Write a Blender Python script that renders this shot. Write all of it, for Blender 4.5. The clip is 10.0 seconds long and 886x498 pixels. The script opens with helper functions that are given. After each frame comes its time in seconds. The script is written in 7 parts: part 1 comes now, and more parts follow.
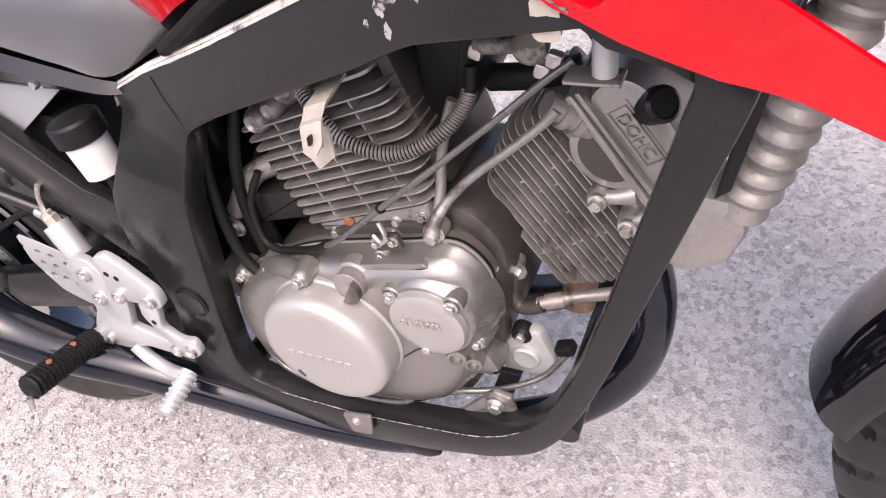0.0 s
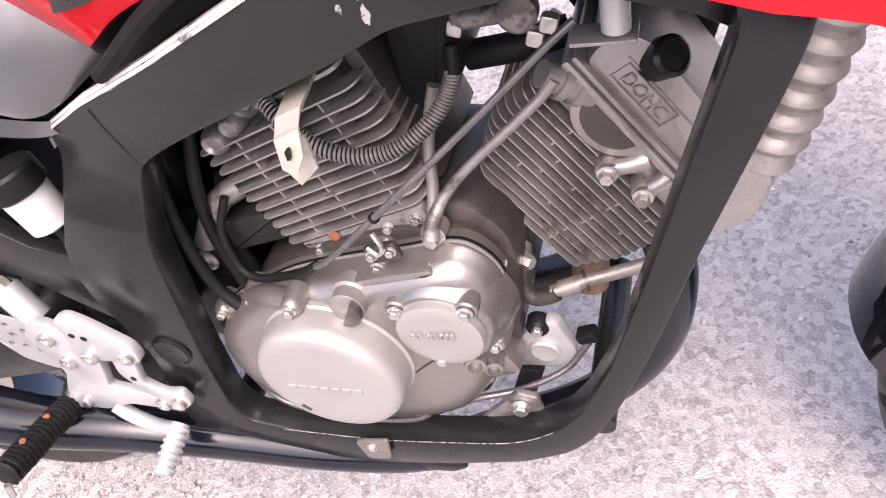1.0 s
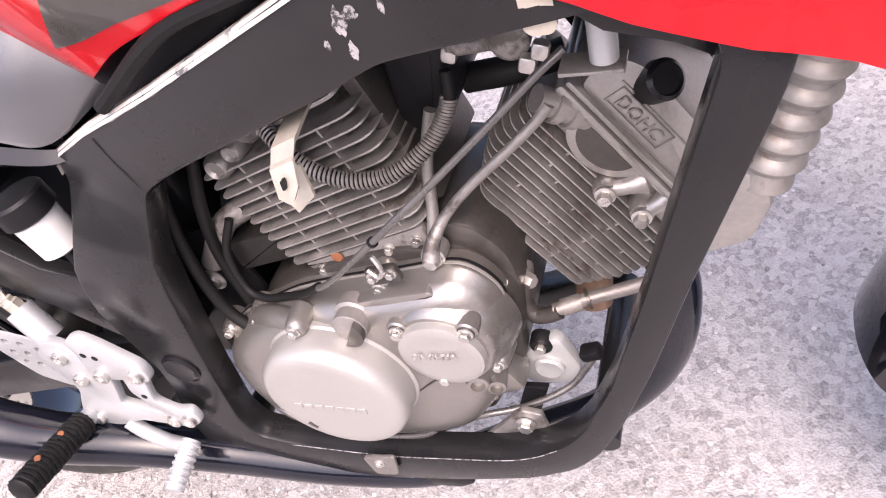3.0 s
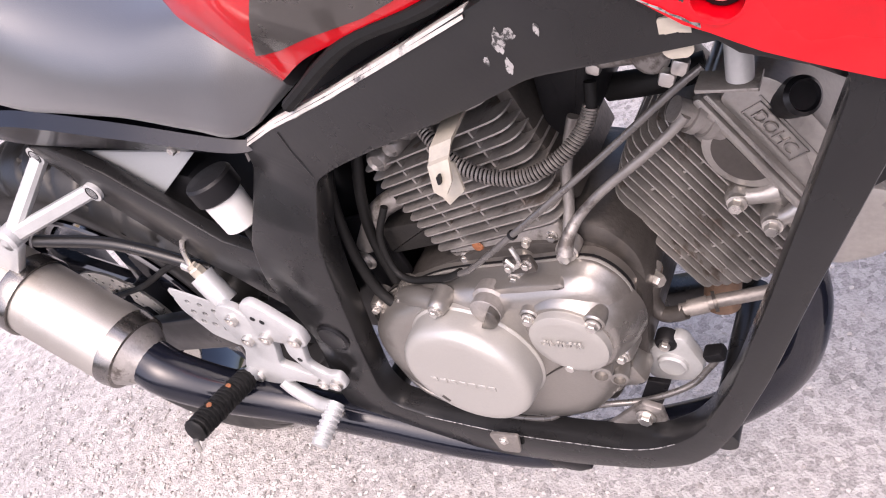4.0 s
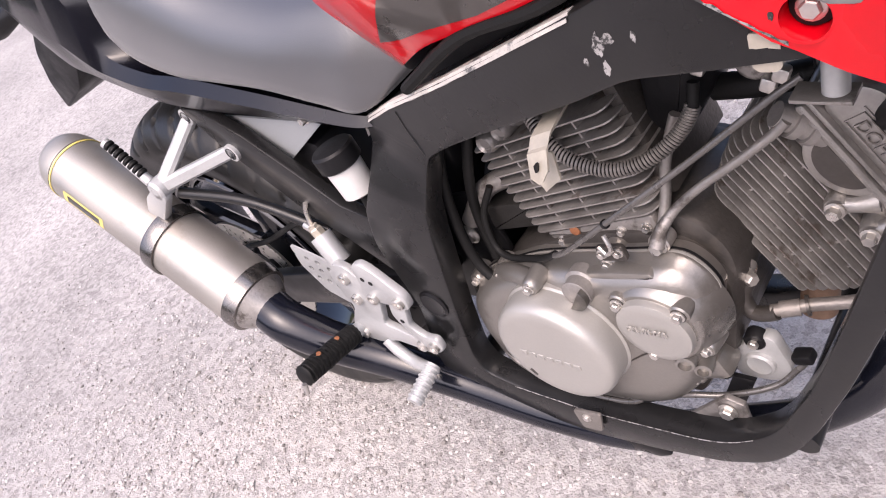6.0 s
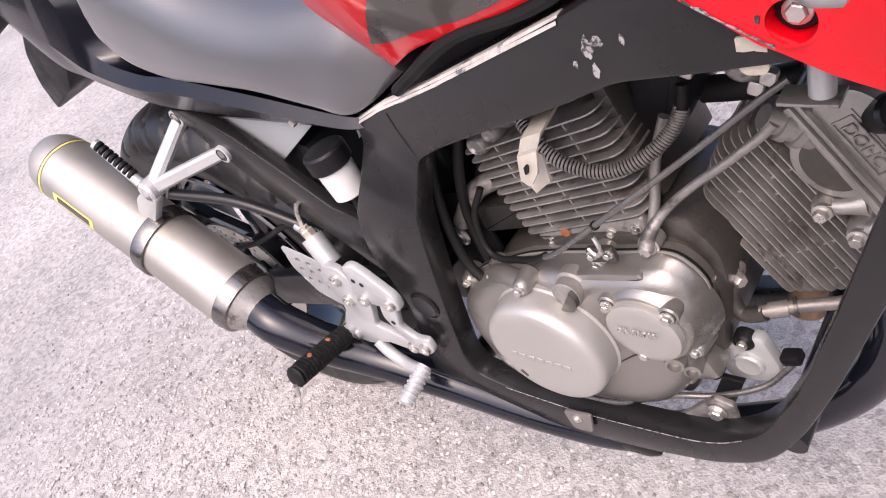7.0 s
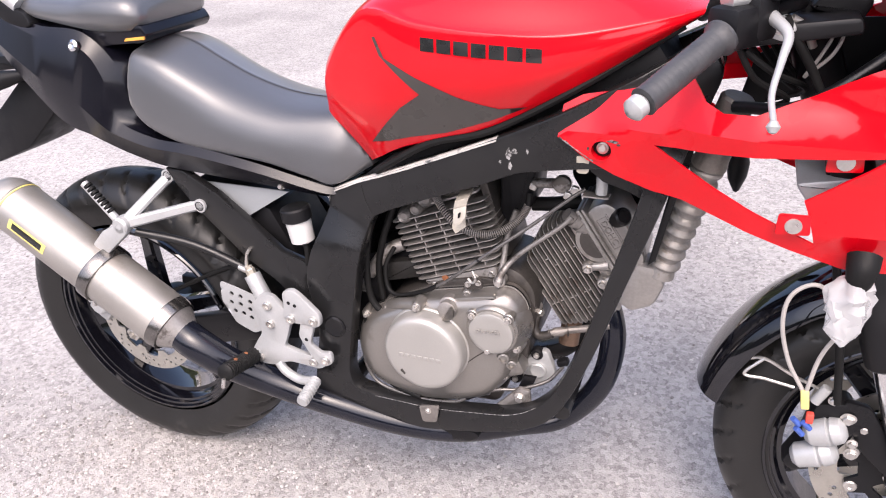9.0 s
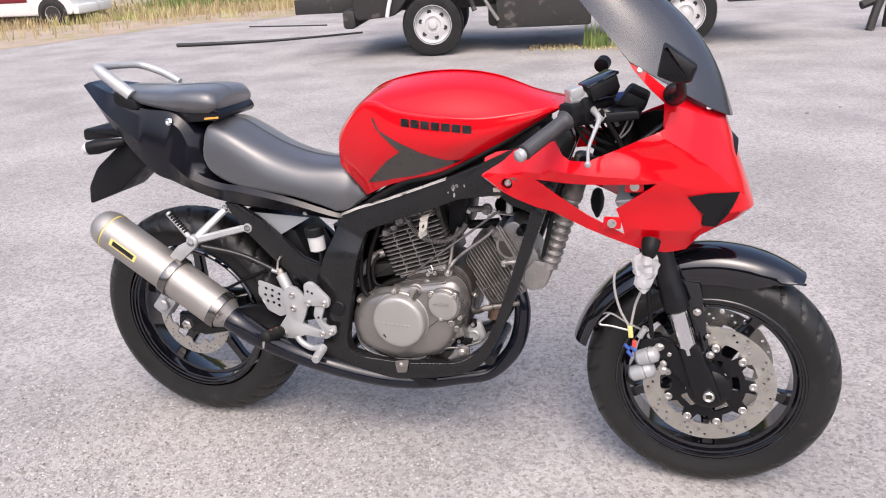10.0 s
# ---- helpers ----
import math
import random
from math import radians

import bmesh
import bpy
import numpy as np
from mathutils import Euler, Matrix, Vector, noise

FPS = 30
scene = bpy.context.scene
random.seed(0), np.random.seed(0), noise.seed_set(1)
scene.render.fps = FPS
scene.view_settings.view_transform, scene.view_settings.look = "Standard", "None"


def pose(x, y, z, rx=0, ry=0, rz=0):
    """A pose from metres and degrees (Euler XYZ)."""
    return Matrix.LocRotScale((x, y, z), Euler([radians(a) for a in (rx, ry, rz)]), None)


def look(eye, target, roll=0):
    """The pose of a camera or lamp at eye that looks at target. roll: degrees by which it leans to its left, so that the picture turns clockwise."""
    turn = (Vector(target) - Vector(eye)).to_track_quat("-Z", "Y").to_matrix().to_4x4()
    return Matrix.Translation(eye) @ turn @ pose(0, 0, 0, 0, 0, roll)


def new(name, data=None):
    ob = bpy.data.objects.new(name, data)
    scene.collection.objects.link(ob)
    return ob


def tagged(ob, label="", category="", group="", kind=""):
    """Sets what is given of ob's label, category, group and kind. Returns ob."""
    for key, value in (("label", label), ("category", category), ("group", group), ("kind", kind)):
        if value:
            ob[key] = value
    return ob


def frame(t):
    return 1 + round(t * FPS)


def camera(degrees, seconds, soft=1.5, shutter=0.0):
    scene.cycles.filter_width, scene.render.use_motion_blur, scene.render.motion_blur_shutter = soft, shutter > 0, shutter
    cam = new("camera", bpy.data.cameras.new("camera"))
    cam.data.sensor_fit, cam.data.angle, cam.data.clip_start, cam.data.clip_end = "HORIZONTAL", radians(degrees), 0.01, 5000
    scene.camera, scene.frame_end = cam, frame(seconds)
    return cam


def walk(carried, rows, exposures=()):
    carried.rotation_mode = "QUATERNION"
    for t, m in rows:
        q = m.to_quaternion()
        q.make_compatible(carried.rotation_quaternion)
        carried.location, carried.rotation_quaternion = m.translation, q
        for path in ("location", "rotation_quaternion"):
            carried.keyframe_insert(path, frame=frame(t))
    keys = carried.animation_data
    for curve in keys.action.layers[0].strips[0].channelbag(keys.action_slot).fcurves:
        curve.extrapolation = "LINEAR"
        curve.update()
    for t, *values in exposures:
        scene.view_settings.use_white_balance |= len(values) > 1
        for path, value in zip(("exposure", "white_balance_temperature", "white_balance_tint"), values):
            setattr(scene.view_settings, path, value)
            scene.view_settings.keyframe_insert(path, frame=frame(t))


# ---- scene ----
cam = camera(60.97, 10.0, 1.1)
# seconds, place in metres, turn in degrees
PATH = [
    (0.0, 1.0701, -0.4691, 0.9766, 46.37, 11.28, 22.90),
    (0.2, 1.0249, -0.4444, 0.9631, 45.03, 12.39, 17.29),
    (0.5, 1.0052, -0.4327, 0.9464, 43.83, 14.08, 13.98),
    (1.0, 1.0102, -0.4342, 0.9497, 43.47, 15.35, 13.98),
    (1.5, 1.0168, -0.4258, 0.9534, 43.20, 15.95, 13.94),
    (2.0, 1.0249, -0.4203, 0.9576, 43.48, 16.31, 13.79),
    (3.5, 1.0306, -0.4209, 0.9599, 44.43, 18.13, 16.88),
    (4.0, 1.0485, -0.4585, 0.9987, 46.62, 21.40, 24.77),
    (4.5, 1.0796, -0.4720, 1.0207, 48.38, 23.35, 32.45),
    (5.0, 1.0932, -0.4673, 1.0226, 48.43, 23.87, 34.89),
    (5.5, 1.0896, -0.4691, 1.0249, 48.49, 23.97, 35.44),
    (7.0, 1.0917, -0.4691, 1.0259, 48.39, 23.52, 34.92),
    (7.5, 1.0945, -0.4667, 1.0235, 48.33, 22.59, 34.17),
    (8.0, 1.1020, -0.4839, 1.0137, 48.70, 18.47, 31.68),
    (8.2, 1.1067, -0.5230, 1.0197, 49.74, 15.49, 29.11),
    (8.5, 1.1116, -0.6478, 1.0710, 53.25, 10.66, 25.26),
    (8.7, 1.1060, -0.7982, 1.1089, 56.16, 8.08, 22.81),
    (9.0, 1.1300, -1.0582, 1.1760, 61.56, 4.39, 21.07),
    (9.3, 1.2250, -1.2581, 1.2289, 63.59, 3.80, 20.38),
    (9.5, 1.2942, -1.4255, 1.2697, 65.46, 3.20, 19.60),
    (10.0, 1.3370, -1.7220, 1.3206, 67.72, 2.87, 17.31),
]
walk(cam, [(t, pose(x, y, z, rx, ry, rz)) for t, x, y, z, rx, ry, rz in PATH], [(0.0, 0.20, 6210, 21), (0.5, 0.40, 6210, 23), (3.5, 0.46, 6210, 23), (4.5, 0.02, 6190, 21), (8.0, 0.02, 6180, 20), (8.5, 0.12, 6150, 18), (9.0, 0.10, 6120, 17), (9.5, -0.12, 6110, 16), (10.0, -0.33, 6070, 14)])

# ---- light ----
SUN_FROM = Vector((0.18, -0.54, 0.82)).normalized()
world = bpy.data.worlds.new("sky")
scene.world = world
world.use_nodes = True
wn = world.node_tree.nodes
sky = wn.new("ShaderNodeTexSky")
sky.sky_type, sky.sun_disc = "NISHITA", False
sky.sun_elevation = math.asin(SUN_FROM.z)
sky.sun_rotation = math.atan2(SUN_FROM.x, SUN_FROM.y)
sky.dust_density, sky.air_density = 8.0, 1.0
world.node_tree.links.new(sky.outputs[0], wn["Background"].inputs[0])
wn["Background"].inputs[1].default_value = 0.335
sun = new("sun", bpy.data.lights.new("sun", "SUN"))
sun.data.energy, sun.data.angle, sun.data.color = 0.82, radians(112), (1.0, 0.96, 0.92)
sun.matrix_world = look(SUN_FROM * 20, (0, 0, 0))


# ---- materials ----
def surf(name, base, rough=0.5, metal=0.0, var=0.12, scale=25.0, grain=180.0, bump=0.05, coat=0.0, spots=None, spot_scale=9.0, spot_at=0.62, rough_var=0.12, vary=0.0, spec=0.5):
    """A surface with variation at two scales, fine relief, and a second colour in worn or dirty spots."""
    m = bpy.data.materials.new(name)
    m.use_nodes = True
    nt, n, l = m.node_tree, m.node_tree.nodes, m.node_tree.links
    b = n["Principled BSDF"]
    tc = n.new("ShaderNodeTexCoord")
    big, fine = n.new("ShaderNodeTexNoise"), n.new("ShaderNodeTexNoise")
    big.inputs["Scale"].default_value, big.inputs["Detail"].default_value = scale, 5
    fine.inputs["Scale"].default_value, fine.inputs["Detail"].default_value = grain, 3
    for t in (big, fine):
        l.new(tc.outputs["Object"], t.inputs["Vector"])
    mixv = n.new("ShaderNodeMath")
    mixv.operation = "MULTIPLY_ADD"
    l.new(fine.outputs[0], mixv.inputs[0])
    mixv.inputs[1].default_value = 0.5
    l.new(big.outputs[0], mixv.inputs[2])
    rng = n.new("ShaderNodeMapRange")
    rng.inputs["From Min"].default_value, rng.inputs["From Max"].default_value = 0.45, 1.05
    rng.inputs["To Min"].default_value, rng.inputs["To Max"].default_value = 1 - var, 1 + var
    l.new(mixv.outputs[0], rng.inputs["Value"])
    hsv = n.new("ShaderNodeHueSaturation")
    hsv.inputs["Color"].default_value = (*base, 1)
    l.new(rng.outputs[0], hsv.inputs["Value"])
    out = hsv.outputs[0]
    if vary:
        oi, vm = n.new("ShaderNodeObjectInfo"), n.new("ShaderNodeMapRange")
        vm.inputs["To Min"].default_value, vm.inputs["To Max"].default_value = 1 - vary, 1 + vary
        l.new(oi.outputs["Random"], vm.inputs["Value"])
        mul = n.new("ShaderNodeMath")
        mul.operation = "MULTIPLY"
        l.new(vm.outputs[0], mul.inputs[0]), l.new(rng.outputs[0], mul.inputs[1])
        l.new(mul.outputs[0], hsv.inputs["Value"])
    if spots:
        sp = n.new("ShaderNodeTexNoise")
        sp.inputs["Scale"].default_value, sp.inputs["Detail"].default_value, sp.inputs["Roughness"].default_value = spot_scale, 8, 0.65
        l.new(tc.outputs["Object"], sp.inputs["Vector"])
        sr = n.new("ShaderNodeMapRange")
        sr.inputs["From Min"].default_value, sr.inputs["From Max"].default_value = spot_at, spot_at + 0.06
        l.new(sp.outputs[0], sr.inputs["Value"])
        mx = n.new("ShaderNodeMix")
        mx.data_type = "RGBA"
        l.new(sr.outputs[0], mx.inputs["Factor"]), l.new(out, mx.inputs["A"])
        mx.inputs["B"].default_value = (*spots, 1)
        out = mx.outputs["Result"]
    l.new(out, b.inputs["Base Color"])
    rr = n.new("ShaderNodeMapRange")
    rr.inputs["From Min"].default_value, rr.inputs["From Max"].default_value = 0.3, 0.7
    rr.inputs["To Min"].default_value, rr.inputs["To Max"].default_value = max(0.03, rough - rough_var), min(1, rough + rough_var)
    l.new(big.outputs[0], rr.inputs["Value"]), l.new(rr.outputs[0], b.inputs["Roughness"])
    b.inputs["Metallic"].default_value = metal
    b.inputs["Specular IOR Level"].default_value = spec
    b.inputs["Coat Weight"].default_value, b.inputs["Coat Roughness"].default_value = coat, 0.06
    if bump:
        bp = n.new("ShaderNodeBump")
        bp.inputs["Strength"].default_value, bp.inputs["Distance"].default_value = bump, 0.002
        l.new(fine.outputs[0], bp.inputs["Height"]), l.new(bp.outputs[0], b.inputs["Normal"])
    return m


RED = surf("red_paint", (0.56, 0.0015, 0.007), 0.30, 0, 0.05, 6, 300, 0.004, 0.75, rough_var=0.05, spec=0.10)
RED_SCUFF = surf("scuffed_paint", (0.17, 0.168, 0.165), 0.6, 0, 0.3, 90, 400, 0.1, spots=(0.02, 0.02, 0.02), spot_scale=210, spot_at=0.47)
COWL_BLACK = surf("black_tail_paint", (0.004, 0.004, 0.007), 0.24, 0, 0.15, 8, 300, 0.01, 0.10, rough_var=0.05, spec=0.35)
BLACK_GLOSS = surf("black_gloss_paint", (0.004, 0.004, 0.006), 0.06, 0, 0.15, 8, 300, 0.004, 0.6, rough_var=0.03, spec=0.5)
FRAME_BLACK = surf("black_frame_paint", (0.011, 0.011, 0.0115), 0.30, 0, 0.15, 14, 240, 0.04, 0.1, spec=0.33, spots=(0.012, 0.012, 0.012), spot_scale=7, spot_at=0.6)
BARE_EDGE = surf("bare_worn_edge", (0.46, 0.44, 0.41), 0.5, 0.2, 0.2, 60, 300, 0.15, spots=(0.10, 0.10, 0.10), spot_scale=42, spot_at=0.60)
SATIN_BLACK = surf("satin_black_metal", (0.006, 0.006, 0.007), 0.36, 0, 0.2, 20, 250, 0.05, spec=0.3)
BLACK_PLASTIC = surf("black_plastic", (0.006, 0.006, 0.007), 0.48, 0, 0.15, 30, 600, 0.08, spec=0.25)
RUBBER = surf("black_rubber", (0.007, 0.007, 0.007), 0.6, 0, 0.2, 30, 400, 0.1, spec=0.2)
TYRE = surf("tyre_rubber", (0.010, 0.0098, 0.0095), 0.42, 0, 0.25, 12, 220, 0.10, spec=0.45, spots=(0.024, 0.0225, 0.021), spot_scale=14, spot_at=0.6)
VINYL = surf("seat_vinyl", (0.028, 0.030, 0.034), 0.46, 0, 0.12, 10, 700, 0.18, 1.0, rough_var=0.05, spec=0.7)
VINYL.node_tree.nodes["Principled BSDF"].inputs["Sheen Weight"].default_value = 0.28
VINYL.node_tree.nodes["Principled BSDF"].inputs["Coat Roughness"].default_value = 0.30
VINYL.node_tree.nodes["Principled BSDF"].inputs["Coat IOR"].default_value = 1.65
ALU_CAST = surf("cast_aluminium", (0.36, 0.345, 0.325), 0.42, 0.8, 0.16, 22, 260, 0.18, spots=(0.18, 0.16, 0.14), spot_scale=16, spot_at=0.60)
ALU_COVER = surf("painted_engine_cover", (0.369, 0.36, 0.338), 0.40, 0.5, 0.05, 12, 420, 0.08, spots=(0.36, 0.345, 0.32), spot_scale=9, spot_at=0.62)
ALU_DULL = surf("dull_cast_aluminium", (0.29, 0.275, 0.26), 0.50, 0.7, 0.22, 26, 220, 0.25, spots=(0.12, 0.108, 0.097), spot_scale=20, spot_at=0.57)
FIN = surf("cylinder_fin_metal", (0.35, 0.335, 0.318), 0.42, 0.7, 0.25, 35, 250, 0.2, spots=(0.20, 0.17, 0.15), spot_scale=30, spot_at=0.58)
# near-black colour holds the shade of the gaps between the fins
CORE_SHADE = surf("shaded_core_metal", (0.016, 0.015, 0.014), 0.6, 0.3, 0.3, 30, 200, 0.3)
COVER_DARK = surf("gunmetal_engine_cover", (0.275, 0.262, 0.243), 0.34, 0.75, 0.08, 9, 420, 0.08, spots=(0.22, 0.204, 0.188), spot_scale=7, spot_at=0.58)
END_STEEL = surf("dark_end_steel", (0.20, 0.19, 0.18), 0.22, 0.95, 0.1, 20, 300, 0.03)
SCUFF = surf("scuffed_paint", (0.26, 0.255, 0.25), 0.6, 0, 0.3, 90, 400, 0.1, spots=(0.025, 0.025, 0.025), spot_scale=170, spot_at=0.49)
STEEL = surf("zinc_steel", (0.58, 0.56, 0.53), 0.35, 0.9, 0.15, 60, 300, 0.1)
CHROME = surf("chrome", (0.75, 0.75, 0.76), 0.12, 1.0, 0.05, 30, 200, 0.0, rough_var=0.04)
SILVER = surf("silver_painted_alloy", (0.41, 0.418, 0.418), 0.4, 0.35, 0.1, 24, 300, 0.08, spots=(0.40, 0.395, 0.385), spot_scale=22, spot_at=0.60)
MUFFLER = surf("brushed_muffler_steel", (0.37, 0.352, 0.325), 0.50, 0.75, 0.10, 10, 500, 0.08, spots=(0.33, 0.305, 0.272), spot_scale=6, spot_at=0.58)
BELLOWS = surf("silver_bellows", (0.32, 0.305, 0.288), 0.5, 0.5, 0.2, 30, 200, 0.15, spots=(0.25, 0.21, 0.18), spot_scale=18, spot_at=0.6)
PIPE_BLACK = surf("black_exhaust_enamel", (0.006, 0.007, 0.012), 0.14, 0.0, 0.2, 14, 200, 0.05)
DISC_STEEL = surf("brake_disc_steel", (0.52, 0.50, 0.45), 0.34, 0.9, 0.12, 40, 200, 0.05)
WHITE_PLASTIC = surf("white_plastic", (0.52, 0.52, 0.505), 0.45, 0, 0.05, 30, 300, 0.03)
CREAM = surf("zinc_bracket", (0.46, 0.425, 0.355), 0.45, 0.5, 0.12, 60, 300, 0.1)
RUST = surf("rust", (0.20, 0.075, 0.03), 0.85, 0, 0.3, 120, 400, 0.3)
STAINED_GREY = surf("stained_grey_steel", (0.20, 0.185, 0.17), 0.5, 0.5, 0.25, 60, 300, 0.2)
GREY_PANEL = surf("grey_inner_panel", (0.26, 0.275, 0.285), 0.45, 0, 0.06, 10, 300, 0.03)
DECAL_DARK = surf("charcoal_decal", (0.040, 0.036, 0.032), 0.3, 0, 0.08, 20, 300, 0.0, 0.5)
BLACK_INK = surf("black_lettering", (0.01, 0.01, 0.01), 0.3, 0, 0.1, 40, 300, 0.0, 0.6)
YELLOW = surf("yellow_decal", (0.65, 0.55, 0.16), 0.4, 0, 0.1, 60, 300, 0.0)
CONN_YELLOW = surf("yellow_connector", (0.66, 0.56, 0.20), 0.45)
CONN_BLUE = surf("blue_connector", (0.05, 0.10, 0.36), 0.45)
CONN_RED = surf("red_connector", (0.6, 0.06, 0.04), 0.45)
WIRE_GREY = surf("grey_wire_sleeve", (0.36, 0.34, 0.32), 0.6)
ORANGE = surf("amber_reflector", (0.75, 0.36, 0.05), 0.3, coat=0.5)


def glassy(name, tint, alpha, rough=0.03, coat=1.0):
    m = bpy.data.materials.new(name)
    m.use_nodes = True
    n, l = m.node_tree.nodes, m.node_tree.links
    b = n["Principled BSDF"]
    b.inputs["Base Color"].default_value = (*tint, 1)
    b.inputs["Roughness"].default_value, b.inputs["Alpha"].default_value = rough, alpha
    b.inputs["Coat Weight"].default_value = coat
    no = n.new("ShaderNodeTexNoise")
    no.inputs["Scale"].default_value = 5.0
    r = n.new("ShaderNodeMapRange")
    r.inputs["To Min"].default_value, r.inputs["To Max"].default_value = rough, rough + 0.08
    l.new(no.outputs[0], r.inputs["Value"]), l.new(r.outputs[0], b.inputs["Roughness"])
    return m


SMOKE = glassy("smoked_screen", (0.045, 0.049, 0.060), 0.90, 0.06, 0.2)
CLEAR_BAG = glassy("clear_plastic_bag", (0.78, 0.78, 0.78), 0.42, 0.2)


# ---- mesh helpers ----
def part(name, bm, material, parent, label="", sharp=38.0):
    """Links a bmesh as one mesh object under a thing or a part."""
    for f in bm.faces:
        f.smooth = True
    lim = radians(sharp)
    for e in bm.edges:
        e.smooth = not (len(e.link_faces) == 2 and e.calc_face_angle(0) > lim)
    me = bpy.data.meshes.new(name)
    bm.to_mesh(me)
    bm.free()
    me.materials.append(material)
    ob = new(name, me)
    ob.parent = parent
    if label:
        ob["label"] = label
    return ob


def spline(pts, n):
    """Points of a smooth curve through pts."""
    pts = [Vector(p) for p in pts]
    ext = [pts[0] * 2 - pts[1]] + pts + [pts[-1] * 2 - pts[-2]]
    out = []
    for i in range(len(pts) - 1):
        a, b, c, d = ext[i : i + 4]
        for k in range(n):
            t = k / n
            out.append(0.5 * (2 * b + (c - a) * t + (2 * a - 5 * b + 4 * c - d) * t * t + (3 * b - a - 3 * c + d) * t * t * t))
    return out + [pts[-1]]


def add_rings(bm, rings, closed=True, caps=True):
    vs = [[bm.verts.new(p) for p in r] for r in rings]
    for a, b in zip(vs, vs[1:]):
        m = len(a)
        for i in range(m if closed else m - 1):
            j = (i + 1) % m
            bm.faces.new((a[i], a[j], b[j], b[i]))
    if caps and closed:
        bm.faces.new(vs[0][::-1])
        bm.faces.new(vs[-1])
    return vs


def fix(bm):
    bmesh.ops.recalc_face_normals(bm, faces=bm.faces)
    return bm


def basis(d):
    d = Vector(d).normalized()
    u = d.orthogonal().normalized()
    return u, d.cross(u)


def add_tube(bm, pts, radius, seg=12, smooth=6, radii=None):
    """A round bar along a smooth curve; radii gives a radius for each of pts."""
    path = spline(pts, smooth) if smooth > 1 else [Vector(p) for p in pts]
    if radii:
        rr = [v.x for v in spline([(r, 0, 0) for r in radii], smooth)] if smooth > 1 else list(radii)
    else:
        rr = [radius] * len(path)
    u = None
    rings = []
    for i, c in enumerate(path):
        d = (path[min(i + 1, len(path) - 1)] - path[max(i - 1, 0)]).normalized()
        if u is None:
            u = d.orthogonal().normalized()
        u = (u - d * u.dot(d)).normalized()
        v = d.cross(u)
        rings.append([c + rr[i] * (u * math.cos(a) + v * math.sin(a)) for a in (2 * math.pi * k / seg for k in range(seg))])
    add_rings(bm, rings)


def tube(pts, radius, seg=12, smooth=6, radii=None):
    bm = bmesh.new()
    add_tube(bm, pts, radius, seg, smooth, radii)
    return fix(bm)


def add_lathe(bm, profile, origin, axis, seg=48, up=None, squash=1.0):
    """profile: (along the axis, radius)."""
    axis = Vector(axis).normalized()
    u, v = basis(axis)
    if up is not None:
        u = (Vector(up) - axis * Vector(up).dot(axis)).normalized()
        v = axis.cross(u)
    o = Vector(origin)
    rings = [[o + axis * h + r * (u * math.cos(a) + v * squash * math.sin(a)) for a in (2 * math.pi * k / seg for k in range(seg))] for h, r in profile]
    add_rings(bm, rings)


def lathe(profile, origin, axis, seg=48, up=None, squash=1.0):
    bm = bmesh.new()
    add_lathe(bm, profile, origin, axis, seg, up, squash)
    return fix(bm)


def ring_lathe(profile, origin, axis, seg=64):
    """A closed profile turned about the axis, as a ring."""
    bm = bmesh.new()
    axis = Vector(axis).normalized()
    u, v = basis(axis)
    o = Vector(origin)
    rings = [[bm.verts.new(o + axis * h + r * (u * math.cos(a) + v * math.sin(a))) for h, r in profile] for a in (2 * math.pi * k / seg for k in range(seg))]
    for i in range(seg):
        a, b = rings[i], rings[(i + 1) % seg]
        for k in range(len(profile)):
            j = (k + 1) % len(profile)
            bm.faces.new((a[k], a[j], b[j], b[k]))
    return fix(bm)


def add_box(bm, center, size, turn=None, bevel=0.002):
    r = bmesh.ops.create_cube(bm, size=1.0)
    m = Matrix.Translation(center) @ (turn or Matrix()) @ Matrix.Diagonal((*size, 1))
    bmesh.ops.transform(bm, matrix=m, verts=r["verts"])
    if bevel:
        es = list({e for v in r["verts"] for e in v.link_edges})
        bmesh.ops.bevel(bm, geom=es, offset=bevel, segments=2, affect="EDGES", profile=0.5)


def box(center, size, turn=None, bevel=0.002):
    bm = bmesh.new()
    add_box(bm, center, size, turn, bevel)
    return fix(bm)


def add_slab(bm, outline, y0, y1, bevel=0.0015):
    """A plate cut to an outline in x and z, from y0 to y1 (numbers, or functions of x and z)."""
    f0 = y0 if callable(y0) else (lambda x, z: y0)
    f1 = y1 if callable(y1) else (lambda x, z: y1)
    a = [bm.verts.new((x, f0(x, z), z)) for x, z in outline]
    b = [bm.verts.new((x, f1(x, z), z)) for x, z in outline]
    n = len(outline)
    faces = [bm.faces.new(a), bm.faces.new(b[::-1])]
    for i in range(n):
        bm.faces.new((a[i], b[i], b[(i + 1) % n], a[(i + 1) % n]))
    bmesh.ops.recalc_face_normals(bm, faces=bm.faces)
    if bevel:
        es = [e for f in faces for e in f.edges]
        bmesh.ops.bevel(bm, geom=es, offset=bevel, segments=2, affect="EDGES", profile=0.5)


def slab(outline, y0, y1, bevel=0.0015):
    bm = bmesh.new()
    add_slab(bm, outline, y0, y1, bevel)
    return fix(bm)


